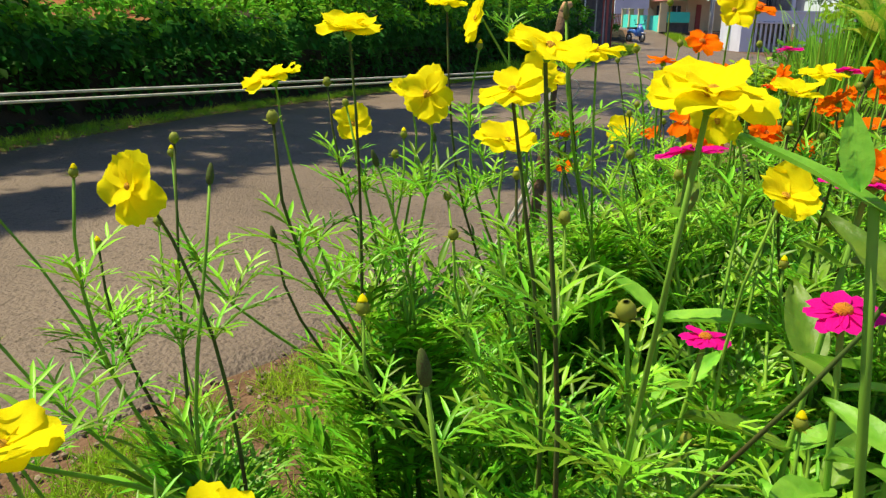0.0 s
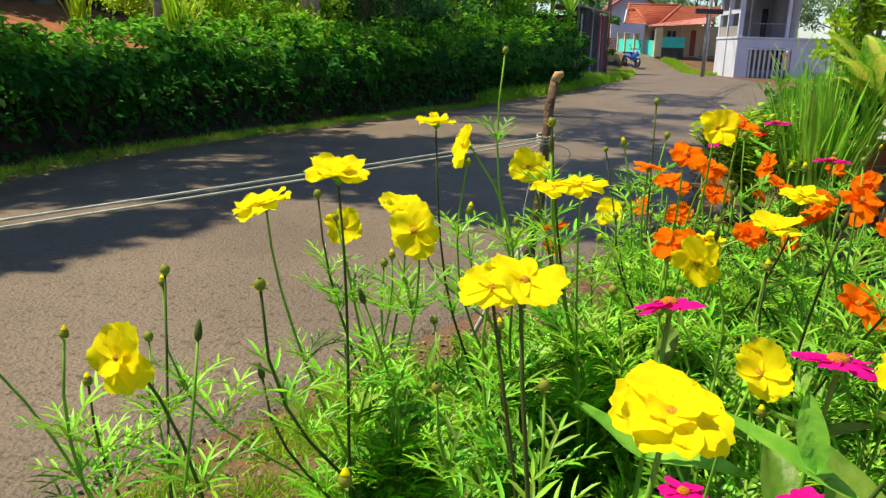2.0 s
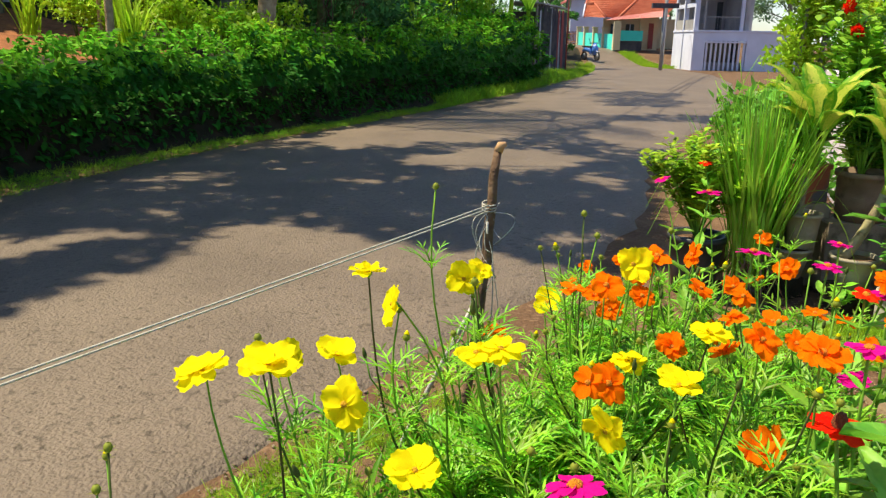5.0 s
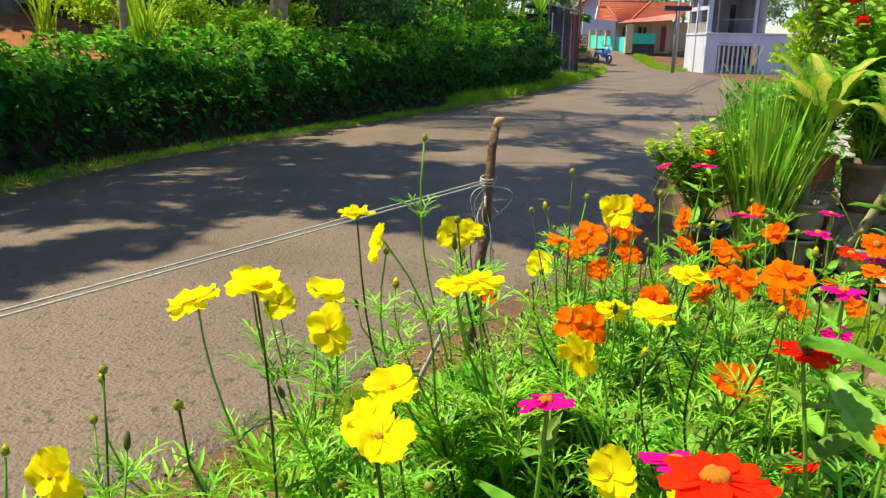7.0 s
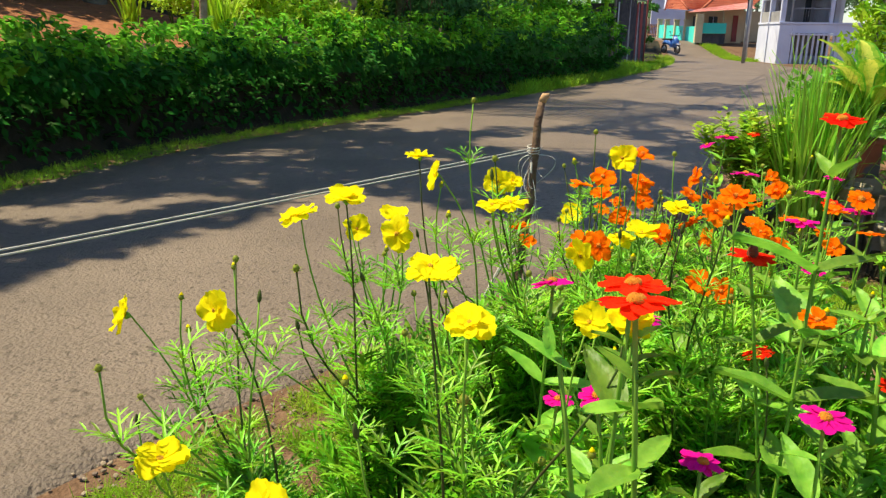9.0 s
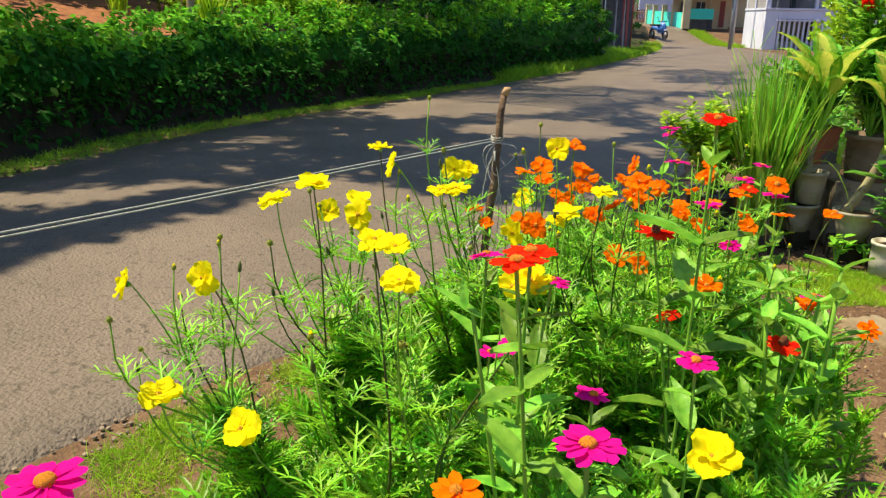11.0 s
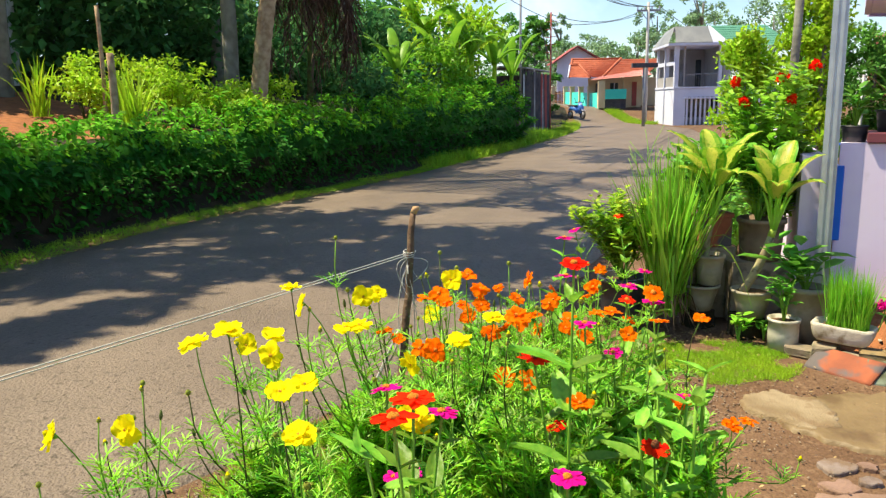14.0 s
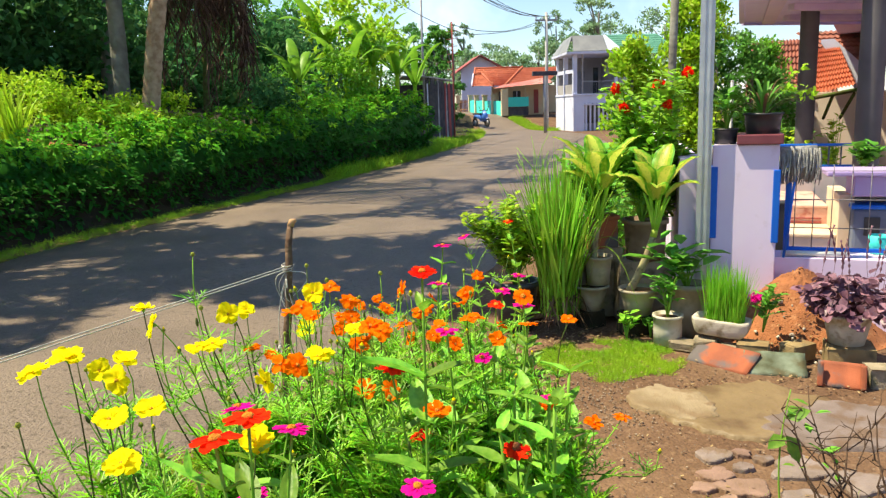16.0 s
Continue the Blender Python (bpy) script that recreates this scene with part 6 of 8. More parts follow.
def paving():
    """Worn cement patch, flat stones and gravel in the yard."""
    def patch(name, label, cx, cy, rx, ry, z, mat, seed, turn=0.0):
        rows = []
        for i in range(7):
            r = (0.0, 0.3, 0.6, 0.85, 0.96, 1.0, 1.02)[i]
            row = []
            for k in range(64):
                a = k / 64 * 2 * math.pi
                w = 1 + 0.35 * noise.noise((math.cos(a) * 1.3 + seed, math.sin(a) * 1.3, seed)) + 0.20 * noise.noise((math.cos(a) * 5, math.sin(a) * 6, seed))
                px, py = rx * r * w * math.cos(a), ry * r * w * math.sin(a)
                c, s = math.cos(turn), math.sin(turn)
                row.append((cx + px * c - py * s, cy + px * s + py * c, (z if r < 0.97 else (z * 0.6 if r < 1.01 else -0.03)) + 0.004 * noise.noise((px * 9, py * 9, seed))))
            rows.append(row)
        v, f = grid(rows, True)
        return tagged(put(name, v, f, mat), label, "paving", "paving patches", "structure")

    patch("paving", "worn brown wet cement patch in the yard", 2.34, 2.46, 0.40, 0.28, 0.010, M_SLAB, 5, -0.1)
    patch("paving", "pale cream worn cement patch in the yard", 2.04, 2.58, 0.17, 0.22, 0.015, M_PALECEMENT, 2, 0.3)
    patch("paving", "greyish lilac worn stone slab in the yard", 2.66, 2.20, 0.34, 0.24, 0.013, M_LILACSTONE, 8, 0.2)
    k = 0
    for x, y, r, mat in ((1.99, 2.03, 0.075, M_LILACSTONE), (1.93, 1.87, 0.070, M_ROSESTONE), (2.06, 1.91, 0.045, M_LILACSTONE), (1.98, 1.755, 0.10, M_ROSESTONE), (1.84, 1.78, 0.05, M_ROSESTONE), (2.17, 1.96, 0.045, M_LILACSTONE), (2.27, 1.86, 0.12, M_LILACSTONE), (2.11, 2.03, 0.04, M_ROSESTONE), (2.15, 1.64, 0.09, M_LILACSTONE), (2.42, 1.72, 0.11, M_LILACSTONE), (1.88, 1.66, 0.06, M_ROSESTONE)):
        k += 1
        ring = []
        for j in range(28):
            a_ = j / 28 * 2 * math.pi
            corner = 0.16 * abs(math.sin(1.5 * a_ + k * 1.7)) + 0.10 * abs(math.sin(2.5 * a_ + k))
            q_ = 0.86 + corner + 0.42 * noise.noise((math.cos(a_) * 1.4 + k * 3, math.sin(a_) * 1.4, k)) + 0.07 * noise.noise((math.cos(a_) * 5, math.sin(a_) * 5, k))
            ring.append((r * q_ * math.cos(a_), 0.74 * r * q_ * math.sin(a_)))
        ring = np.array(ring)
        rows = [[(x + q[0] * rr, y + q[1] * rr, z + 0.003 * noise.noise((q[0] * 30 * rr, q[1] * 30 * rr, k))) for q in ring] for rr, z in ((0.0, 0.005), (0.6, 0.005), (0.93, 0.004), (0.985, 0.000), (1.02, -0.03))]
        v, f = grid(rows, True)
        tagged(put("flat_stone", v, f, mat, smooth=False), "flat pinkish worn stone set in the soil" if mat == M_ROSESTONE else "flat greyish lilac worn stone set in the soil", "stone", "flat stones")
    # gravel
    ico = bmesh.new()
    bmesh.ops.create_icosphere(ico, subdivisions=1, radius=1)
    ico.verts.ensure_lookup_table()
    tv = np.array([v.co[:] for v in ico.verts])
    tf = np.array([[v.index for v in f.verts] for f in ico.faces])
    ico.free()
    P, S = [], []
    for _ in range(2600):
        if random.random() < 0.55:
            x, y, s = random.gauss(1.6, 0.28), random.gauss(2.75, 0.35), random.uniform(0.002, 0.007)
        elif random.random() < 0.6:
            x, y, s = random.uniform(1.4, 3.4), random.uniform(1.2, 3.2), random.uniform(0.002, 0.006)
        else:
            u = random.random()
            x, y, s = -1.0 + 1.5 * u + random.gauss(0, 0.10), 1.35 + 1.85 * u + random.gauss(-0.05, 0.10), random.uniform(0.004, 0.013)
        P.append((x, y, -0.004))
        S.append(s)
    v, f = scatter((tv * (1, 0.8, 0.6), tf), P, rand_dirs(len(P)) * (1, 1, 0.2), rand_dirs(len(P)) * 0.3 + np.array((0, 0, 1.0)), S)
    tagged(put("gravel", v, f, material("gravel_stone", (0.18, 0.125, 0.085), (0.28, 0.21, 0.16), 5, 0.9, island=0.45), smooth=False), "scattered small grey-brown gravel and pebbles", "gravel", kind="stuff")


paving()


M_TWIG = material("dry_twig", (0.055, 0.032, 0.022), (0.10, 0.06, 0.04), 30, 0.85, 0.3, 90, 0.2)


def bare_shrub():
    """A half-bare shrub in the near yard: crooked dark twigs, few leaves."""
    t = thing("bare_shrub", "half-bare shrub with crooked dark twigs", "shrub")
    P = []
    for i in range(17):
        a = random.uniform(-0.5, 3.6)
        b = (2.16 + random.gauss(0, 0.07), 1.30 + random.gauss(0, 0.05), 0)
        tip = (2.20 + 0.42 * math.cos(a) * random.uniform(0.3, 1), 1.35 + 0.2 * math.sin(a), random.uniform(0.22, 0.48))
        pts = bend(b, tip, (random.gauss(0, 0.06), 0, 0.03), 9) + rng.normal(size=(9, 3)) * 0.011
        put("twig", *tube(pts, np.linspace(0.0048, 0.0016, 9), 5), M_TWIG, t)
        for k in (3, 5, 6, 7):
            e = pts[k] + rng.normal(size=3) * (0.08, 0.05, 0.045) + (0, 0, 0.045)
            side = bend(pts[k], e, (0, 0, 0.01), 5) + rng.normal(size=(5, 3)) * 0.004
            side[0] = pts[k]
            put("twig", *tube(side, np.linspace(0.0024, 0.001, 5), 4), M_TWIG, t)
        if i % 5 == 0:
            P.append(foliage_along(pts, 0.55, 1.0, 7, 0.05, LEAF))
    put("foliage", *join(*P), M_TREELEAF, t)["kind"] = "stuff"
    pts = bend((1.95, 1.42, 0.0), (1.97, 1.46, 0.50), (-0.03, 0, 0), 9)
    put("green_shoot", *tube(pts, np.linspace(0.0045, 0.002, 9), 6), M_STEM, t)
    for at, way, size in (((1.955, 1.46, 0.40), (0.75, -0.2, 0.35), 0.085), ((1.95, 1.45, 0.345), (-0.6, -0.2, -0.25), 0.075), ((1.955, 1.45, 0.345), (0.45, -0.2, -0.8), 0.105), ((1.96, 1.455, 0.42), (0.7, 0.3, 0.1), 0.06)):
        put("big_leaf", *scatter((LEAF[0] * (1.25, 1, 1), LEAF[1]), [at], [way], [(0, -0.6, 0.8)], [size]), M_ZINNIALEAF, t)
    put("dry_bloom", *leaf_cloud(clump_points((2.40, 1.42, 0.44), (0.018, 0.018, 0.014), 26, 0.2), 0.026, 0.4, LEAF), M_EYE, t, "withered orange bloom")


bare_shrub()


def straggly(x, y, z):
    """Arching strap leaves, half of them brown, and bare twigs."""
    t = thing("pot_plant", "straggly half-dry plant in the black pot on the pillar", "plant", "potted plants")
    for i in range(34):
        a, up = random.uniform(0, 6.28), random.uniform(0.05, 0.26)
        reach = random.uniform(0.08, 0.24)
        tip = (x + math.cos(a) * reach, y + math.sin(a) * reach, z + up)
        put("leaf", *strap(np.array((x, y, z)), np.array(tip), random.uniform(0.006, 0.014), 0.07, 8), random.choice((M_POTLEAF, M_POTLEAF, M_DRYFROND)), t)
    for i in range(9):
        a = random.uniform(-0.5, 0.9)
        tip = (x + math.cos(a) * random.uniform(0.2, 0.42), y + math.sin(a) * 0.2, z + random.uniform(0.1, 0.32))
        put("twig", *tube(bend((x, y, z), tip, (0, 0, 0.03), 6), np.linspace(0.004, 0.0015, 6), 4), M_DARKSTEM, t)
        put("tip_leaves", *leaf_cloud(clump_points(tip, (0.03, 0.03, 0.02), 6), 0.05, 0.5, LEAF), M_LIMELEAF, t)


def pillar_pots():
    x, y, z = on_wall(0.29, -0.15, 1.218)
    pot("flower_pot", "large black plastic pot on the gate pillar", x, y, z, 0.115, 0.13, M_BLACKPOT, 0.85)
    straggly(x, y, z + 0.1)
    p = thing("thin_pole", "thin grey pole standing behind the pillar", "pole")
    put("pole", *tube([(3.04, 4.10, 0.0), (3.04, 4.10, 1.56)], 0.012, 8), M_METALGREY, p)
    x, y, z = on_wall(0.07, -0.14, 1.155)
    pot("flower_pot", "small black plastic pot on the gate pillar", x, y, z, 0.075, 0.10, M_BLACKPOT, 0.85)
    leafy_plant("pot_plant", "small dark leafy plant on the pillar", x, y, z + 0.08, 0.16, 0.26, M_POTLEAF, 60, 0.09, 7)


pillar_pots()


M_ROOFBROWN = material("brown_clay_roof", (0.22, 0.07, 0.05), (0.34, 0.12, 0.08), 5.0, 0.8, 0.2, 40, fine=((0.12, 0.07, 0.06), 8, 0.55, 0.7))


def porch():
    """The house porch behind the gate: tiled floor, round columns, lilac canopy."""
    h = thing("porch", "lilac porch canopy on round columns coloured dark for shade", "porch")
    for x, y, r, zt in ((4.62, 4.98, 0.095, 2.45), (5.78, 7.8, 0.10, 2.45)):
        c = put("column", *lathe([(r, -0.1), (r, zt)], 22, (x, y, 0)), M_COLUMN, h)
        put("column_base", *lathe([(0, 0.3), (r * 1.35, 0.3), (r * 1.35, 0.62), (r * 1.05, 0.66), (0, 0.66)], 16, (x, y, 0)), M_PURPLE, c)
    put("canopy", *slab_mesh([(3.55, 5.0, 2.51), (9.2, 4.6, 2.51), (9.6, 9.9, 2.51), (5.8, 9.37, 2.51)], 0.06), M_CANOPY, h, smooth=False)
    put("canopy", *slab_mesh([(7.3, 9.75, 2.50), (9.6, 9.9, 2.50), (10.6, 12.6, 2.50), (9.0, 12.2, 2.50)], 0.06), M_CANOPY, h, smooth=False)
    put("canopy_edge", *slab_mesh([(3.50, 5.0, 2.78), (3.55, 5.0, 2.78), (5.82, 9.42, 2.78), (5.74, 9.42, 2.78)], 0.34), M_CANOPY, h, smooth=False)
    put("canopy_edge", *slab_mesh([(5.8, 9.40, 2.78), (9.6, 9.93, 2.78), (9.6, 10.0, 2.78), (5.8, 9.47, 2.78)], 0.36), M_CANOPY, h, smooth=False)
    put("canopy_beam", *slab_mesh([(3.95, 5.2, 2.448), (4.12, 5.15, 2.448), (6.2, 9.35, 2.448), (6.03, 9.35, 2.448)], 0.03), M_LILACLIGHT, h, "pale lilac beam", smooth=False)
    for y in (6.3, 7.4, 8.5):
        x = 4.1 + (y - 5) * 0.52
        put("canopy_beam", *slab_mesh([(x, y, 2.447), (9.2, y + 0.5, 2.447), (9.2, y + 0.62, 2.447), (x, y + 0.12, 2.447)], 0.07), M_LILACLIGHT, h, "pale lilac beam", smooth=False)
    tagged(part("floor_porch", block(6.6, 5.6, 0.28, 5.0, 5.5, 0.06, -22), M_TILEFLOOR), "pale reddish tiled porch floor", "floor", kind="structure")
    tagged(part("wall_house", block(8.6, 6.8, 1.2, 0.2, 6.0, 2.6, -20), M_PURPLE), "lilac house wall behind the porch", "wall", kind="structure")
    # two steps up to a platform, and the low wall behind it
    s = thing("porch_step", "pinkish tiled porch steps with a worn red edge", "steps")
    f1, along, back = Vector((3.85, 4.435, 0)), Vector((0.906, -0.423, 0)), Vector((0.423, 0.906, 0))
    def stair(name, u0, u1, d0, d1, z0, z1, mat, owner, label=""):
        p = f1 + along * (u0 + u1) / 2 + back * (d0 + d1) / 2
        return part(name, block(p.x, p.y, (z0 + z1) / 2, u1 - u0, d1 - d0, z1 - z0, -25, 0.006), mat, owner, label)
    stair("step", -0.55, 0.17, 0.0, 0.5, 0.30, 0.42, M_GREYPLASTER, s, "pale grey riser")
    stair("tread", -0.55, 0.17, -0.012, 0.5, 0.422, 0.446, M_SANDTILE, s, "pale sandy tread")
    stair("step", -0.55, 0.17, 0.5, 1.5, 0.30, 0.57, M_PINKTILE, s)
    stair("step_edge", -0.55, 0.13, 0.488, 0.50, 0.452, 0.470, M_REDDISH, s, "worn red edge")
    stair("step_edge", -0.55, 0.13, 0.490, 0.50, 0.486, 0.496, M_REDDISH, s, "worn red edge")
    stair("tread", -0.55, 0.17, 0.49, 1.5, 0.572, 0.594, M_PINKTILE, s)
    stair("cheek_wall", 0.17, 0.27, -0.03, 0.6, 0.30, 0.74, M_SANDTILE, s, "cream side wall")
    w = thing("low_wall", "low pale plastered wall behind the porch steps", "wall")
    stair("wall", -0.30, 0.50, 1.50, 1.62, 0.30, 0.78, M_GREYPLASTER, w)
    stair("wall", -0.75, -0.31, 1.46, 1.62, 0.30, 0.80, M_PINKTILE, w, "pinkish wall piece")
    k = thing("black_bin", "tall black plastic bin beside the gate pillar", "bin")
    part("bin", block(3.50, 4.32, 0.505, 0.13, 0.16, 0.39, -25, 0.012), M_BLACKPOT, k)
    part("bin_rim", block(3.50, 4.32, 0.705, 0.145, 0.175, 0.02, -25, 0.006), M_BLACKPOT, k)
    b = thing("counter", "lilac painted porch counter with a deep apron", "counter")
    part("counter_top", block(4.378, 4.17, 0.905, 1.06, 0.42, 0.035, -25, 0.01), M_PURPLE, b)
    part("apron", block(4.44, 4.15, 0.815, 0.84, 0.34, 0.143, -25, 0.01), M_PURPLE, b)
    part("back_panel", block(4.53, 4.30, 0.525, 0.76, 0.06, 0.435, -25, 0.005), M_GREYPLASTER, b, "shaded grey panel")
    part("leg", block(4.83, 4.00, 0.525, 0.07, 0.25, 0.435, -25, 0.005), M_PURPLE, b)
    c = thing("plastic_crate", "blue-grey plastic crate under the porch counter", "crate")
    part("crate", block(4.33, 4.19, 0.48, 0.58, 0.24, 0.34, -25, 0.02), M_CRATE, c)
    part("crate_lid", block(4.33, 4.19, 0.665, 0.61, 0.27, 0.03, -25, 0.01), M_BLUE, c, "dark blue lid")
    for j in range(3):
        p = Vector((4.33, 4.19, 0)) + along * (-0.17 + 0.17 * j) - back * 0.122
        part("slot", block(p.x, p.y, 0.53, 0.10, 0.012, 0.13, -25, 0.003), M_BLACKPOT, c, "dark opening in the crate")
    g = thing("green_cup", "small green plastic cup on the porch", "cup")
    put("cup", *lathe([(0, 0), (0.045, 0), (0.06, 0.12), (0.055, 0.12), (0.042, 0.01), (0, 0.01)], 14, on_wall(1.0, -0.28, 0.442)), M_TEAL, g)
    n = thing("neighbour_house", "neighbouring house with an orange tiled roof", "house")
    part("wall", block(7.95, 10.75, 0.75, 2.4, 0.2, 1.5, -33), M_HOUSECREAM, n)
    ribbed_roof("roof", (7.05, 11.75, 1.42), (8.3, 11.05, 1.42), (8.9, 12.45, 2.45), (7.8, 13.0, 2.45), M_ROOFBROWN, n, 22, 0.035, "weathered reddish-brown tiled slope")
    ribbed_roof("roof", (7.1, 9.95, 1.44), (7.62, 9.6, 1.56), (7.95, 10.55, 2.16), (7.7, 10.78, 2.16), M_ROOFRED, n, 14, 0.03)
    ribbed_roof("roof", (8.2, 10.95, 1.85), (9.6, 10.2, 1.80), (9.5, 11.2, 2.5), (8.0, 11.9, 2.5), M_ROOFBROWN, n, 20, 0.035, "weathered reddish-brown tiled slope")
    put("gable", *slab_mesh([(7.72, 10.69, 2.30), (7.88, 10.61, 2.30), (8.24, 10.38, 1.88), (8.17, 10.40, 1.54)], 0.06), M_WHITE, n, smooth=False)
    for u in (0.0, 0.5, 1.0):
        put("bracket", *tube([(7.2 + 0.42 * u, 9.98 - 0.33 * u, 1.46), (7.5 + 0.35 * u, 10.6 - 0.3 * u, 1.1)], 0.025, 5), M_DARKSTEM, n)
    put("eave_rail", *tube([(7.08, 9.93, 1.40), (7.64, 9.57, 1.52)], 0.03, 5), M_DARKSTEM, n)


def porch_garden():
    """Plants, railing and ledge seen past the gate."""
    for x, y, z, w, h, mat, lab in ((5.88, 8.35, 0.3, 0.32, 0.85, M_LIMELEAF, "bright leafy plant beyond the porch"), (6.15, 7.75, 0.3, 0.36, 0.95, M_LIMELEAF, "bright feathery plant beyond the porch"), (5.1, 6.6, 0.3, 0.26, 0.66, M_POTLEAF, "green leafy plant behind the porch railing"), (5.45, 6.9, 0.3, 0.3, 0.70, M_LIMELEAF, "green leafy plant behind the porch railing"), (4.75, 6.3, 0.3, 0.22, 0.62, M_DIEFF, "yellowish variegated plant behind the mop"), (4.35, 4.62, 0.83, 0.16, 0.24, M_POTLEAF, "small green plant on the porch ledge")):
        leafy_plant("garden_plant", lab, x, y, z, w, h, mat, 130, 0.10, 11)
    g = thing("porch_railing", "low dark railing with a blue top rail", "railing")
    a, b = np.array((3.86, 6.10)), np.array((4.93, 5.60))
    for i in range(13):
        p = a + (b - a) * i / 12
        put("bar", *tube([(*p, 0.75), (*p, 1.01)], 0.008, 5), M_WIREMESH, g)
    for z in (0.82, 1.01):
        put("rail", *tube([(*a, z), (*b, z)], 0.014, 6), M_BLUE, g)


porch()
porch_garden()


def backdrop_trees():
    for x, y, h, w, mat in ((3.95, 8.7, 2.15, 0.42, M_LIMELEAF), (4.2, 8.75, 1.95, 0.36, M_LIMELEAF), (4.52, 8.5, 2.65, 0.24, M_LIMELEAF), (4.72, 8.35, 2.6, 0.24, M_LIMELEAF),
                            (5.55, 10.4, 2.15, 0.5, M_TREELEAF), (5.95, 10.6, 2.5, 0.55, M_MIDLEAF), (6.05, 10.9, 3.3, 0.32, M_LIMELEAF), (6.45, 10.45, 2.35, 0.55, M_MIDLEAF), (6.85, 10.4, 2.0, 0.5, M_MIDLEAF), (7.0, 10.9, 2.3, 0.4, M_TREELEAF)):
        t = thing("garden_tree", "dense bright green garden tree with small leaves" if mat == M_LIMELEAF else "dense mid-green garden tree with small leaves", "tree", "garden trees")
        put("trunk", *tube(bend((x, y, 0), (x + 0.05, y, h * 0.8)), np.linspace(0.06, 0.02, 6), 7), M_GREYBARK, t)
        P = []
        for _ in range(44):
            z = h * random.uniform(0.15, 1.0)
            k = math.sin(min(1.0, 1.25 * (1.02 - z / h) + 0.12) * math.pi / 2)
            a, r = random.uniform(0, 6.28), w * k * math.sqrt(random.random())
            P.append(clump_points((x + r * math.cos(a), y + r * math.sin(a), z), (0.16, 0.16, 0.15), 80, 0.1))
        P = np.concatenate(P)
        put("crown", *scatter(SIMPLE_LEAF, P, rand_dirs(len(P)) + np.array((0, 0, 0.6)), rand_dirs(len(P), 0.8), 0.075 * rng.uniform(0.6, 1.3, len(P))), mat, t)["kind"] = "stuff"
    for i in range(10):
        u = i / 26
        x, y = 2.95 + 2.6 * u + random.gauss(0, 0.12), 5.6 + 8.5 * u
        t = thing("roadside_plant", "mixed green plant along the fence wall", "plant", "plants along the fence")
        P = np.concatenate([clump_points((x - 0.35 + random.gauss(0, 0.18), y + random.gauss(0, 0.18), random.uniform(0.15, 0.85)), (0.2, 0.2, 0.16), 40, 0.2) for _ in range(7)])
        put("foliage", *leaf_cloud(P, 0.10, 0.7), random.choice((M_LIMELEAF, M_TREELEAF, M_POTLEAF)), t)["kind"] = "stuff"
        put("stem", *tube(bend((x - 0.35, y, 0), (x - 0.33, y, 0.7)), np.linspace(0.012, 0.005, 6), 5), M_DARKSTEM, t)


backdrop_trees()

# ---------------------------------------------------------------- the flower bed


def petal_mesh(name, mat, wide, notch, ruffle, curl, seed, nu=6, nv=7):
    """One petal, 1 long along y, base at the origin, opening upwards (z); the tip has three shallow lobes."""
    r = random.Random(seed)
    lobe = r.uniform(-0.3, 0.3)
    rows = []
    for i in range(nv):
        v = i / (nv - 1)
        w = wide * math.sin(min(1.0, 0.12 + v * 1.02) * math.pi * 0.62) ** 0.8
        row = []
        for j in range(nu):
            u = j / (nu - 1) * 2 - 1
            tip = 1 - 0.18 * abs(u) ** 2.4 - notch * (1 - math.cos(3 * math.pi * u + lobe)) * 0.5 * max(0, v * 3 - 2)
            x = w * u * (1 - 0.12 * max(0, v * 4 - 3))
            y = 0.04 + v * (1 - (1 - tip) * v)
            z = curl * v * v + 0.10 * u * u * (1 - v) + ruffle * v * math.sin(3.1 * u + 5 * v + seed) + 0.018 * v * math.sin(8 * u + seed) + r.uniform(-0.006, 0.006)
            row.append((x, y, z))
        rows.append(row)
    v, f = grid(rows)
    return mesh_np(name, v, f, mat)


COSMOS_PETALS = {}
for key, mat in (("yellow", M_YELLOW), ("orange", M_ORANGE)):
    COSMOS_PETALS[key] = [petal_mesh("petal", mat, random.uniform(0.42, 0.52) * (1.0 if key == "yellow" else 0.82), 0.09, random.uniform(0.05, 0.10), random.uniform(-0.2, 0.16), s, 9, 8) for s in range(9)]
ZINNIA_PETALS = {}
for key, mat in (("pink", M_PINK), ("red", M_RED), ("orange", M_ORANGE)):
    ZINNIA_PETALS[key] = [petal_mesh("petal", mat, 0.27, 0.05, 0.03, random.uniform(-0.07, 0.05), 20 + s, 6, 6) for s in range(5)]


def eye_mesh(name, mat, r, h):
    v, f = lathe([(0.0, h * 1.1), (r * 0.45, h * 1.05), (r * 0.8, h * 0.8), (r, h * 0.3), (r * 0.9, 0), (r * 0.3, -h * 0.6), (0.0, -h * 0.8)], 12)
    v = v + rng.normal(size=v.shape) * r * 0.05
    return mesh_np(name, v, f, mat)


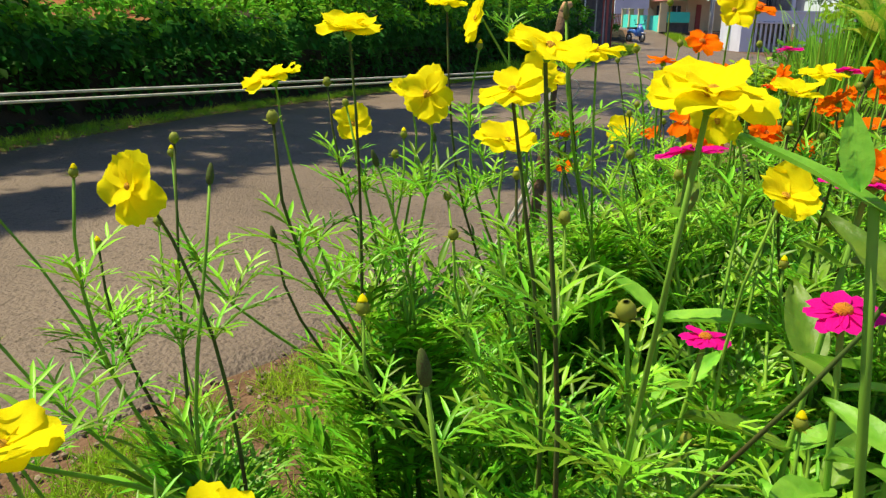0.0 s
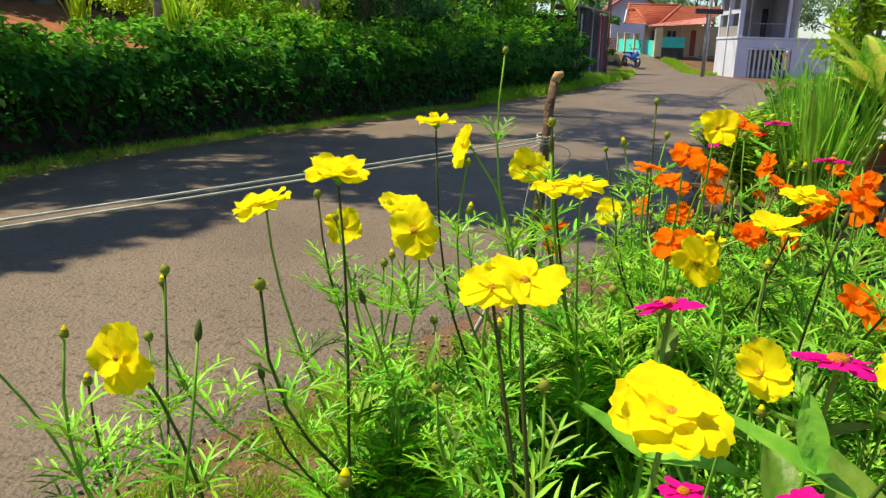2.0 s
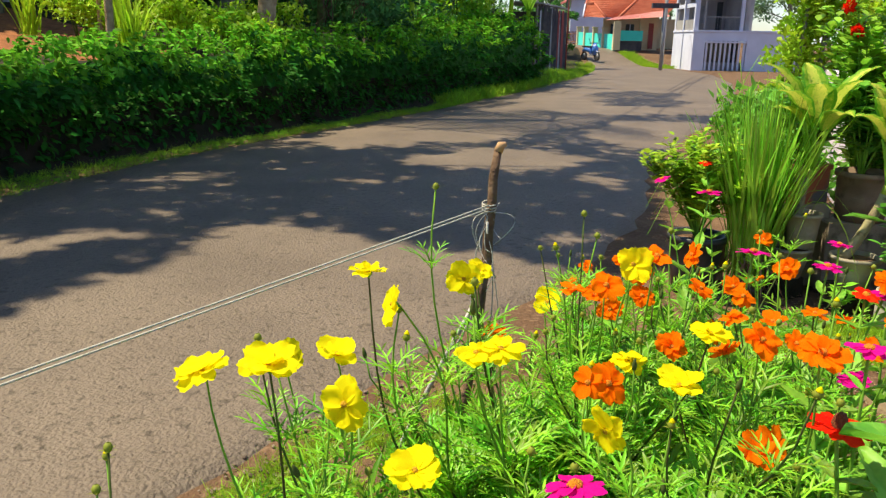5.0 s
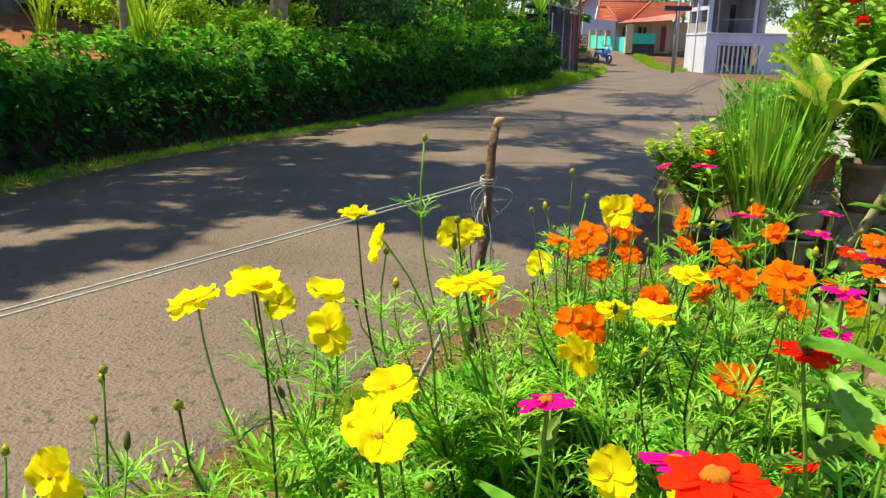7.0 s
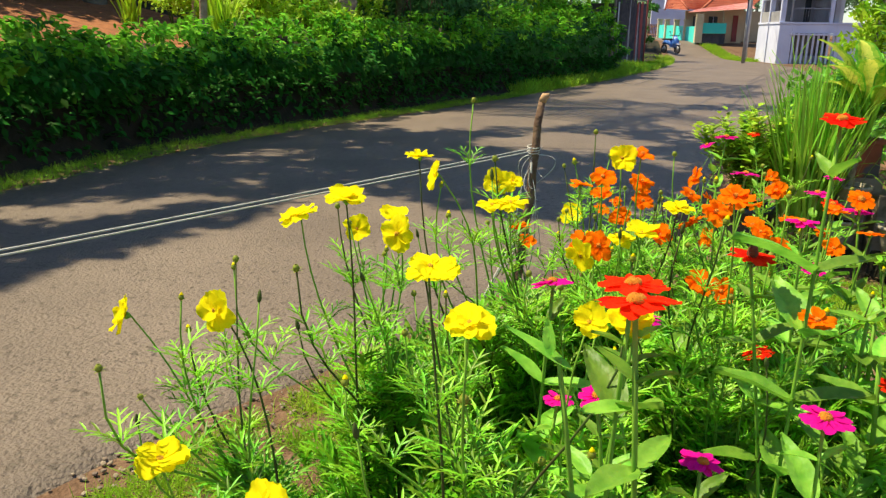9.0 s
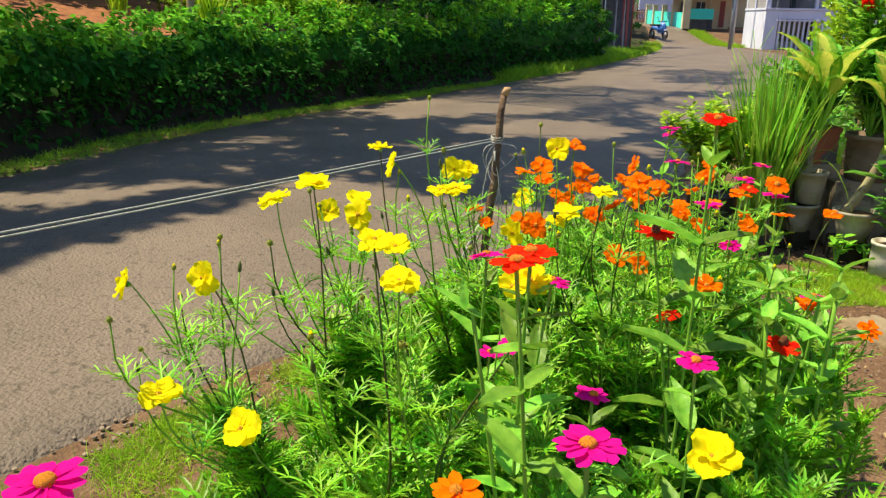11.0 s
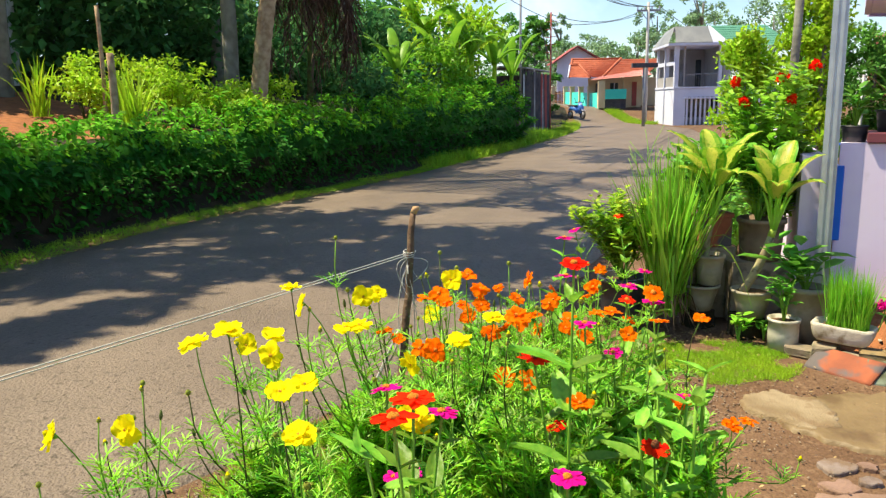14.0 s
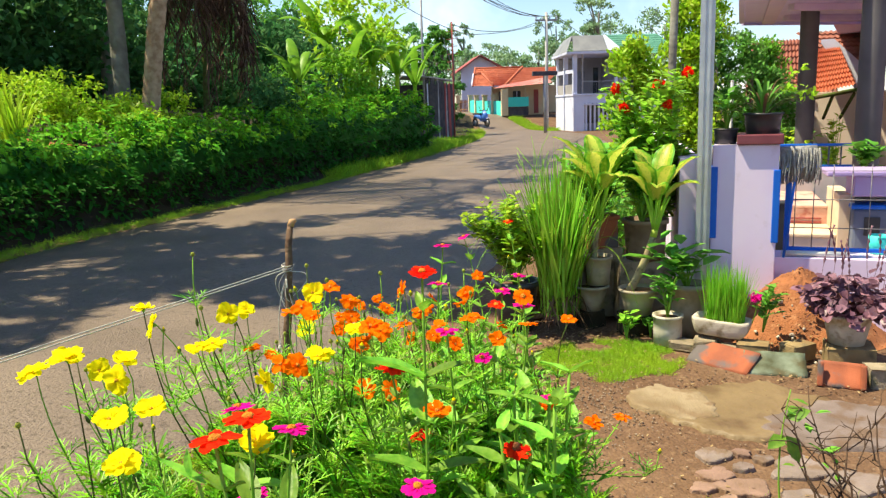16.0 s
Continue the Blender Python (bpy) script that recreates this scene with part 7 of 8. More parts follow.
EYE = {"yellow": eye_mesh("flower", M_GOLDEYE, 0.14, 0.13), "orange": eye_mesh("flower", M_EYE, 0.18, 0.2),
       "zinnia": eye_mesh("flower", M_EYE, 0.27, 0.22), "dark": eye_mesh("flower", M_DARKEYE, 0.26, 0.5)}
CALYX = mesh_np("calyx", *lathe([(0.0, 0.0), (0.16, -0.02), (0.19, -0.1), (0.12, -0.2), (0.05, -0.3), (0.0, -0.3)], 10), M_STEM)
def bud_shape():
    """A closed bud, 1 high: an oval heart in a collar of narrow bracts."""
    v, f = lathe([(0.0, 1.0), (0.24, 0.95), (0.42, 0.68), (0.47, 0.38), (0.34, 0.08), (0.12, -0.1), (0.0, -0.12)], 9)
    a = np.arange(8) * math.pi / 4
    out = np.stack([np.cos(a), np.sin(a), 0.35 + 0.5 * (np.arange(8) % 2)], 1)
    bracts = scatter((SIMPLE_LEAF[0] * (0.6, 1, 1), SIMPLE_LEAF[1]), np.stack([0.14 * np.cos(a), 0.14 * np.sin(a), np.zeros(8)], 1), out, np.tile((0, 0, 1.0), (8, 1)), np.full(8, 0.85))
    return join((v, quads_to_tris(f)), bracts)


BUD = mesh_np("bud", *bud_shape(), M_BUDGREEN)
BUD_TIP = mesh_np("bud_tip", *lathe([(0.0, 1.35), (0.14, 1.25), (0.3, 0.95), (0.36, 0.85), (0.0, 0.8)], 8), M_YELLOW)
SEEDHEAD = mesh_np("seed_head", *lathe([(0.0, 1.9), (0.14, 1.8), (0.3, 1.2), (0.38, 0.6), (0.3, 0.1), (0.1, -0.1), (0, -0.12)], 9), M_DARKSTEM)


def aim(place, normal, size, spin):
    """A pose at place whose z axis is normal."""
    q = Vector(normal).normalized().to_track_quat("Z", "Y")
    return Matrix.Translation(place) @ q.to_matrix().to_4x4() @ pose(0, 0, 0, 0, 0, spin) @ Matrix.Scale(size, 4)


def child(name, mesh, parent, m):
    ob = new(name, mesh)
    ob.parent = parent
    ob.matrix_local = m
    return ob


def cosmos_head(plant, place, normal, colour, r=0.031):
    """A semi-double head: eight broad petals, some standing inside."""
    fl = child("flower", EYE[colour], plant, aim(place, normal, r, random.uniform(0, 360)))
    child("calyx", CALYX, fl, Matrix.Identity(4))
    cup, n = random.uniform(-6, 20), random.choice((7, 8, 8, 9))
    for i in range(n):
        m = pose(0, 0, 0, 0, 0, (i + random.uniform(-0.16, 0.16)) * 360 / n) @ pose(0, 0, 0.03 * (i % 2), cup + random.uniform(-13, 13), random.uniform(-14, 14), 0)
        k = random.uniform(0.84, 1.1)
        child("petal", COSMOS_PETALS[colour][random.randrange(9)], fl, m @ Matrix.Diagonal((k * random.uniform(0.85, 1.12), k, k, 1)))
    for i in range(random.choice((0, 0, 2, 3))):
        m = pose(0, 0, 0.05, 0, 0, i * 90 + random.uniform(-25, 25)) @ pose(0, 0, 0.0, random.uniform(28, 52), 0, 0)
        child("petal", COSMOS_PETALS[colour][random.randrange(9)], fl, m @ Matrix.Scale(random.uniform(0.5, 0.68), 4))
    return fl


def zinnia_head(plant, place, normal, colour, r=0.035, dark=False):
    fl = child("flower", EYE["dark" if dark else "zinnia"], plant, aim(place, normal, r, random.uniform(0, 360)))
    child("calyx", CALYX, fl, Matrix.Diagonal((1.4, 1.4, 0.9, 1)))
    n = random.choice((11, 12, 13))
    for i in range(n):
        m = pose(0, 0, 0, 0, 0, i * 360 / n + random.uniform(-5, 5)) @ pose(0, 0, 0.03 * (i % 2), random.uniform(-9, 6), random.uniform(-10, 10), 0)
        child("petal", ZINNIA_PETALS[colour][random.randrange(5)], fl, m @ Matrix.Scale(random.uniform(0.88, 1.05), 4))
    return fl


def pinnate(pairs, length, wide, lobes):
    """A cut cosmos leaf, 1 long along y: a winged rib with narrow lobes in pairs, the lower ones cut again."""
    n = 7
    along_rib = np.linspace(0, 0.74, n)
    lift = 0.12 * np.sin(np.linspace(0, 2.5, n))
    wing = np.where(along_rib < 0.14, 0.010, 0.034 * (1 - 0.35 * along_rib))
    v, f = grid([[(-w, y, z + 0.01), (0, y, z - 0.008), (w, y, z + 0.01)] for w, y, z in zip(wing, along_rib, lift)])
    pieces = [(v, quads_to_tris(f))]
    lance = (np.array([(0, -0.05, 0), (-wide, 0.30, 0.02), (0, 0.34, -0.025), (wide, 0.30, 0.02), (-wide * 0.8, 0.66, 0.0), (0, 0.68, -0.04), (wide * 0.8, 0.66, 0.0), (0, 1, -0.12)]),
             np.array([(0, 2, 1), (0, 3, 2), (1, 2, 5), (1, 5, 4), (2, 3, 6), (2, 6, 5), (4, 5, 7), (5, 6, 7)]))
    for i in range(pairs):
        y = 0.17 + 0.52 * i / max(1, pairs - 1)
        z = 0.12 * math.sin(y / 0.74 * 2.5)
        L = length * math.sin(0.85 + 1.45 * i / max(1, pairs - 1))
        for s in (-1, 1):
            d = np.array((s * 0.75, 0.80, 0.12))
            pieces.append(scatter(lance, [(0, y + 0.015 * s, z)], [d], [(-0.3 * s, 0, 1.0)], [L]))
            if i < lobes:
                b = np.array((0, y, z)) + d / np.linalg.norm(d) * L * 0.42
                pieces.append(scatter(lance, [b, b], [d * (0.25, 1, 1) + (0, 0.4, 0), d * (1, 0.1, 1)], [(0, 0, 1.0)] * 2, [L * 0.46, L * 0.40]))
    pieces.append(scatter(lance, [(0, 0.72, 0.07)], [(0, 1, -0.15)], [(0, 0, 1.0)], [0.34]))
    return join(*pieces)


COSMOS_LEAF = pinnate(5, 0.38, 0.088, 4)
COSMOS_SMALL = pinnate(3, 0.42, 0.075, 1)
# an ovate leaf with a bent midrib
def ovate():
    """A zinnia leaf, 1 long along y: pointed oval with a sunk midrib and a wavy blade."""
    rows = []
    for i in range(11):
        v = i / 10
        w = 0.19 * math.sin(math.pi * v ** 0.8) ** 0.75 * (1 - 0.12 * v) + 0.004
        rows.append([(w * u, v, 0.085 * abs(u) ** 0.7 - 0.19 * v * v + (0.016 if i % 2 else -0.010) * (abs(u) > 0.3) * (abs(u) < 0.9) + 0.012 * math.sin(9 * v + 4 * u) * abs(u)) for u in (-1, -0.5, 0, 0.5, 1)])
    v, f = grid(rows)
    return v, quads_to_tris(f)


OVATE = ovate()


def stalk_points(base, tip, sway, n=9):
    b, t = np.asarray(base, float), np.asarray(tip, float)
    u = np.linspace(0, 1, n)[:, None]
    mid = np.array((b[0] * 0.62 + t[0] * 0.38, b[1] * 0.62 + t[1] * 0.38, t[2] * 0.55)) + sway
    return (1 - u) ** 2 * b + 2 * u * (1 - u) * mid + u * u * t


def foliage_on(points, lo, hi, n, size, template, outward=0.8):
    """Leaves along a stalk between the shares lo and hi of its length."""
    s = np.linspace(0, 1, len(points))
    at = lo + (hi - lo) * rng.random(n)
    P = np.stack([np.interp(at, s, points[:, i]) for i in range(3)], 1)
    a = rng.random(n) * 2 * math.pi
    d = np.stack([np.cos(a) * outward, np.sin(a) * outward, 0.35 + 1.25 * rng.random(n)], 1)
    ups = np.stack([-np.cos(a) * 0.4, -np.sin(a) * 0.4, np.ones(n)], 1)
    return scatter(template, P, d, ups, size * rng.uniform(0.6, 1.25, n))


PLANT_LABEL = {"yellow": "yellow cosmos plant in flower with feathery leaves", "orange": "orange cosmos plant in flower with feathery leaves"}


def branch(start, along_dir, tip, n, count=9):
    """A stalk that leaves start along along_dir and comes up to tip under a head facing n."""
    p0, p3 = np.asarray(start, float), np.asarray(tip, float)
    L = np.linalg.norm(p3 - p0)
    end = np.array(n, float) / np.linalg.norm(n) + np.array((0, 0, 0.8))
    end[2] = max(end[2], 0.5)
    p1 = p0 + np.asarray(along_dir) * L * 0.4 + rng.normal(size=3) * 0.07 * L
    p2 = p3 - end / np.linalg.norm(end) * L * 0.35 + rng.normal(size=3) * 0.05 * L
    u = np.linspace(0, 1, count)[:, None]
    return (1 - u) ** 3 * p0 + 3 * u * (1 - u) ** 2 * p1 + 3 * u * u * (1 - u) * p2 + u ** 3 * p3


def whorl(at, n, size, template):
    """Leaves in opposite pairs round a joint of the stem."""
    a = random.uniform(0, 6.28) + np.arange(n) * 2 * math.pi / n
    d = np.stack([np.cos(a), np.sin(a), 0.35 + 0.7 * rng.random(n)], 1)
    return scatter(template, np.tile(at, (n, 1)), d, np.stack([-np.cos(a) * 0.4, -np.sin(a) * 0.4, np.ones(n)], 1), size * rng.uniform(0.7, 1.2, n))


def cosmos(base, colour, flowers, buds=(), r=0.031, bush=30):
    """A cosmos plant rooted at base. flowers: (x, y, z, facing); buds: (x, y, z) on thin stalks."""
    t = thing("cosmos_plant", PLANT_LABEL[colour], "flower plant", "cosmos plants in the bed")
    heads = [(np.array((x, y, z)), n or (random.gauss(0, 0.35), random.gauss(-0.25, 0.35), 1.0), None) for x, y, z, n in flowers]
    mid = np.mean([h[0] for h in heads], axis=0)
    extra = [tuple(mid + rng.normal(size=3) * (0.10, 0.12, 0.05) + ((0, 0.12, -0.10) if mid[1] < 0.5 else (0, 0, -0.03))) for _ in range(4)]
    heads += [(np.array(b), (0, 0, 1), k) for k, b in enumerate((*buds, *extra))]
    heads.sort(key=lambda h: math.atan2(h[0][1] - base[1], h[0][0] - base[0]))
    groups = max(2, len(heads) // 3)
    leaves = []
    for g in range(groups):
        mine = heads[g * len(heads) // groups:(g + 1) * len(heads) // groups]
        c = np.mean([h[0] for h in mine], axis=0)
        root = np.array((base[0] + random.gauss(0, 0.03), base[1] + random.gauss(0, 0.03), -0.02))
        fork = np.array((root[0] * 0.45 + c[0] * 0.55, root[1] * 0.45 + c[1] * 0.55, 0.74 * min(h[0][2] for h in mine)))
        main = stalk_points(root, fork, rng.normal(size=3) * (0.02, 0.02, 0.0))
        put("stem", *tube(main, np.linspace(0.0038, 0.0026, len(main)), 6), random.choice((M_STEM, M_STEM, M_STEM, M_DARKSTEM)), t)
        leaves.append(foliage_on(main, 0.2, 0.95, 12, 0.15, COSMOS_LEAF))
        for at, n, k in mine:
            u = random.uniform(0.62, 1.0)
            start = np.array([np.interp(u, np.linspace(0, 1, len(main)), main[:, i]) for i in range(3)])
            way = main[-1] - main[-3]
            tip = at - (np.array(Vector(n).normalized()) * r * 0.3 if k is None else 0)
            pts = branch(start, way / np.linalg.norm(way), tip, n)
            put("stalk", *tube(pts, np.linspace(0.0024, 0.0013, len(pts)), 5), random.choice((M_STEM, M_STEM, M_STEM, M_DARKSTEM)), t)
            leaves.append(whorl(start, 5, 0.115, COSMOS_LEAF))
            leaves.append(whorl(pts[random.choice((3, 4, 5))], 5, 0.07, COSMOS_SMALL))
            up = Vector(pts[-1] - pts[-2])
            if k is None:
                cosmos_head(t, at, n, colour, r * random.uniform(0.88, 1.08))
            elif k % 4 == 3:
                child("seed_head", SEEDHEAD, t, aim(at, up, 0.0095, 0))
            else:
                b = child("bud", BUD, t, aim(at, up, random.uniform(0.0085, 0.0125), 0))
                leaves.append(whorl(pts[-3], 5, 0.06, COSMOS_SMALL))
                if k % 3 == 1:
                    child("bud_tip", BUD_TIP, b, Matrix.Identity(4))
    for _ in range(5):
        a, l = random.uniform(0, 6.28), random.uniform(0.06, 0.16)
        pts = stalk_points((base[0], base[1], -0.02), (base[0] + math.cos(a) * l, base[1] + math.sin(a) * l, random.uniform(0.30, 0.50)), np.zeros(3))
        put("stalk", *tube(pts, np.linspace(0.004, 0.0018, len(pts)), 5), M_STEM, t)
        leaves.append(foliage_on(pts, 0.25, 1.0, bush // 5 + 2, 0.15, COSMOS_LEAF))
    ob = put("foliage", *join(*leaves), M_COSMOSLEAF, t)
    ob["kind"] = "stuff"
    return t


FRONT, UP, SIDE = (0.1, -0.62, 0.78), (0.05, -0.15, 1.0), (-0.9, -0.25, 0.3)
cosmos((0.00, 0.60), "yellow", [(-0.08, 0.46, 0.887, (-0.35, -0.85, 0.2)), (-0.257, 0.54, 0.839, (-0.75, -0.45, 0.35)), (-0.064, 0.257, 0.787, UP)],
       [(-0.105, 0.228, 0.904), (-0.144, 0.494, 0.886), (-0.136, 0.67, 0.888), (-0.045, 0.527, 0.877)])
cosmos((0.13, 0.82), "yellow", [(-0.055, 0.754, 0.949, (-0.3, -0.1, 0.9)), (0.051, 0.657, 1.002, UP), (-0.009, 0.968, 0.873, (0.2, -0.7, 0.4)), (0.086, 0.869, 0.923, UP), (0.122, 0.693, 0.941, (-0.2, -0.9, 0.35))],
       [(0.018, 0.507, 0.932), (-0.144, 0.68, 0.872), (0.06, 0.90, 0.84), (-0.02, 0.62, 0.80)])
cosmos((0.30, 0.55), "yellow", [(0.222, 0.352, 0.997, (0.15, -0.2, 0.9)), (0.204, 0.43, 0.967, (-0.1, -0.35, 0.9)), (0.204, 0.619, 0.906, (0.2, -0.3, 0.9)), (0.278, 0.222, 0.984, (0.05, -0.35, 0.9)), (0.071, 0.209, 0.773, (-0.2, -0.5, 0.8)), (0.439, 0.329, 0.956, (0.05, -0.4, 0.9))],
       [(0.16, 0.55, 0.83), (0.10, 0.44, 0.80), (0.25, 0.50, 0.86)], r=0.0275)
cosmos((0.42, 0.62), "yellow", [(0.411, 0.49, 0.889, (0.1, -0.6, 0.8)), (0.506, 0.755, 0.943, UP), (0.409, 0.68, 0.924, (-0.7, -0.5, -0.15)), (0.614, 0.03, 0.89, (0.1, -0.5, 0.8))], [(0.33, 0.7, 0.88), (0.46, 0.6, 0.8)])
cosmos((0.36, 1.12), "yellow", [(0.126, 0.895, 1.032, (0, 0.1, 1)), (0.166, 0.813, 1.016, SIDE), (0.255, 1.159, 0.941, (-0.2, -0.9, 0.2)), (0.284, 1.261, 0.923, FRONT), (0.267, 0.75, 0.981, UP), (0.296, 0.754, 0.985, UP)],
       [(0.209, 1.034, 1.118), (0.17, 0.98, 0.90), (0.24, 1.10, 0.86), (0.10, 1.05, 0.84)], r=0.029)
cosmos((0.52, 1.22), "yellow", [(0.427, 1.398, 0.818, FRONT), (0.501, 0.988, 0.873, UP), (0.488, 0.955, 1.032, (0.0, -0.9, 0.35)), (0.583, 0.889, 0.957, UP)],
       [(0.457, 1.199, 1.044), (0.42, 1.25, 0.97), (0.40, 1.32, 0.95), (0.60, 1.2, 0.9)], r=0.030)
cosmos((0.45, 1.30), "orange", [(0.423, 1.043, 0.964, None), (0.458, 0.979, 0.992, FRONT), (0.305, 1.173, 0.838, UP), (0.322, 1.40, 0.745, FRONT), (0.47, 1.12, 0.93, None)], [(0.5, 1.3, 0.98), (0.39, 1.25, 0.8)], r=0.0251)
cosmos((0.60, 1.28), "orange", [(0.527, 0.982, 1.036, None), (0.565, 1.223, 0.942, FRONT), (0.711, 1.398, 0.925, SIDE), (0.566, 1.197, 0.904, FRONT), (0.531, 1.282, 0.846, None)], [(0.65, 1.35, 0.98), (0.7, 1.25, 0.94)], r=0.0260)
cosmos((0.66, 1.0), "orange", [(0.641, 0.863, 0.960, FRONT), (0.586, 1.067, 0.863, FRONT), (0.417, 0.849, 0.900, (-0.1, -0.6, 0.7)), (0.45, 0.88, 0.885, (0.3, -0.65, 0.6)), (0.61, 0.90, 0.925, None)], [(0.7, 1.05, 0.93)], r=0.0269)
cosmos((0.70, 0.88), "orange", [(0.599, 0.742, 0.868, FRONT), (0.654, 0.824, 0.831, (0.3, -0.6, 0.5)), (0.739, 0.621, 0.861, (0.05, -0.3, 0.95)), (0.618, 0.663, 1.027, (0.0, -0.3, 0.9))], [(0.72, 0.8, 0.9), (0.78, 0.7, 0.84)], r=0.0269)
cosmos((0.82, 1.25), "orange", [(0.775, 1.339, 0.879, FRONT), (0.729, 1.272, 0.809, SIDE), (0.864, 0.946, 0.951, UP), (0.80, 1.2, 0.86, None)], [(0.84, 1.3, 0.95), (0.8, 1.0, 0.96)], r=0.0260)
cosmos((0.95, 1.65), "orange", [(0.984, 1.735, 0.873, FRONT), (0.90, 1.55, 0.83, None), (0.83, 1.75, 0.80, None)], [(0.92, 1.6, 0.92)], r=0.0242)
cosmos((1.08, 1.15), "orange", [(1.165, 1.228, 0.851, (0.1, -0.35, 0.9)), (1.124, 0.85, 0.709, (0.1, -0.4, 0.9)), (1.045, 0.985, 0.705, UP)], [(1.1, 1.1, 0.72)], r=0.0251)
cosmos((0.55, 1.75), "orange", [(0.52, 1.62, 0.79, None), (0.64, 1.72, 0.82, None), (0.58, 1.85, 0.76, None)], [(0.5, 1.8, 0.8)], r=0.0234)
cosmos((0.78, 1.12), "orange", [(0.70, 1.12, 0.895, None), (0.77, 1.04, 0.885, FRONT), (0.66, 1.18, 0.925, None), (0.83, 1.10, 0.84, None), (0.75, 1.22, 0.90, FRONT)], [(0.72, 1.0, 0.93)], r=0.0245, bush=15)
cosmos((0.93, 1.30), "orange", [(0.88, 1.22, 0.87, None), (0.95, 1.15, 0.83, FRONT), (0.90, 1.40, 0.90, None), (0.99, 1.32, 0.82, None)], [(0.9, 1.3, 0.92)], r=0.0245, bush=15)

ZINNIA_LABEL = {"pink": "magenta zinnia with an orange eye on a leafy stem", "red": "red zinnia on an upright leafy stem", "orange": "orange zinnia on an upright leafy stem"}


def zinnia(x, y, z, colour, r=0.033, dark=False, normal=None, leaf=0.085, lean=None):
    t = thing("zinnia_plant", ZINNIA_LABEL[colour], "flower plant", "zinnia plants in the bed")
    lean = lean or (random.gauss(0, 0.05), 0.04 + random.gauss(0, 0.05))
    base = np.array((x + lean[0], y + lean[1], -0.02))
    n = normal or (random.gauss(0, 0.12), random.gauss(0.03, 0.12), 1.0)
    pts = stalk_points(base, np.array((x, y, z)) - np.array(n) * r * 0.25, rng.normal(size=3) * 0.015)
    put("stem", *tube(pts, np.linspace(0.0036, 0.0024, len(pts)), 6), M_STEM, t)
    zinnia_head(t, (x, y, z), n, colour, r, dark)
    turn = random.uniform(0, 3)
    h = 0.93
    while h > 0.25:
        p = np.array([np.interp(h, np.linspace(0, 1, len(pts)), pts[:, i]) for i in range(3)])
        for s in (0, math.pi):
            d = (math.cos(turn + s), math.sin(turn + s), random.uniform(0.3, 0.95))
            size = leaf * random.uniform(0.75, 1.2) * (0.55 if h > 0.9 else 1.0)
            v, f = scatter(OVATE, [p], [d], [(-d[0] * 0.3, -d[1] * 0.3, 1.0)], [size])
            put("leaf", v, f, M_ZINNIALEAF, t)
        turn += math.pi / 2 + random.uniform(-0.2, 0.2)
        h -= random.uniform(0.085, 0.13)
    return t


zinnia(0.656, 0.679, 0.935, "red", 0.034, True)
zinnia(0.436, 0.300, 1.005, "red", 0.036, normal=(0.0, 0.08, 1.0))
zinnia(0.419, 0.153, 1.038, "red", 0.034, normal=(0.0, 0.08, 1.0))
zinnia(0.718, 0.589, 1.147, "red", 0.027, leaf=0.115)
zinnia(0.714, 0.777, 0.741, "red", 0.028)
zinnia(0.913, 0.716, 0.722, "red", 0.034, True)
zinnia(0.879, 1.847, 0.966, "pink", 0.034)
zinnia(0.817, 1.366, 0.942, "pink", 0.033)
zinnia(1.024, 1.486, 0.881, "pink", 0.030)
zinnia(0.365, 0.600, 0.905, "pink", 0.032)
zinnia(0.473, 0.500, 0.898, "pink", 0.033)
zinnia(0.418, 0.385, 0.838, "pink", 0.024, normal=(-0.1, -0.2, 1.0))
zinnia(0.380, 0.538, 0.753, "pink", 0.022)
zinnia(0.685, 0.410, 0.817, "pink", 0.032, normal=(0.0, -0.12, 1.0))
zinnia(0.533, 0.334, 0.791, "pink", 0.026)
zinnia(0.495, 0.010, 0.905, "pink", 0.034, normal=(0.0, -0.02, 1.0))
zinnia(0.026, -0.112, 0.903, "pink", 0.036, normal=(0.0, -0.1, 1.0))
zinnia(0.361, 0.122, 0.765, "orange", 0.031, normal=(0.0, -0.05, 1.0))
zinnia(1.052, 1.303, 0.905, "orange", 0.031, normal=(0.0, -0.6, 0.7))
zinnia(1.060, 1.330, 0.872, "pink", 0.032)
zinnia(1.050, 1.225, 0.846, "orange", 0.027)
zinnia(0.789, 0.878, 0.945, "pink", 0.030)
zinnia(0.958, 1.208, 0.911, "red", 0.026)
zinnia(1.100, 1.600, 0.900, "pink", 0.026)
zinnia(1.125, 3.223, 0.760, "pink", 0.036, lean=(0.1, -0.3))
zinnia(1.457, 3.691, 0.760, "red", 0.036, lean=(0.05, -0.2))
zinnia(1.048, 0.960, 0.735, "pink", 0.028)
zinnia(0.90, 1.10, 0.80, "pink", 0.026)
zinnia(1.393, 1.432, 0.461, "orange", 0.031, lean=(-0.28, -0.1), leaf=0.028)


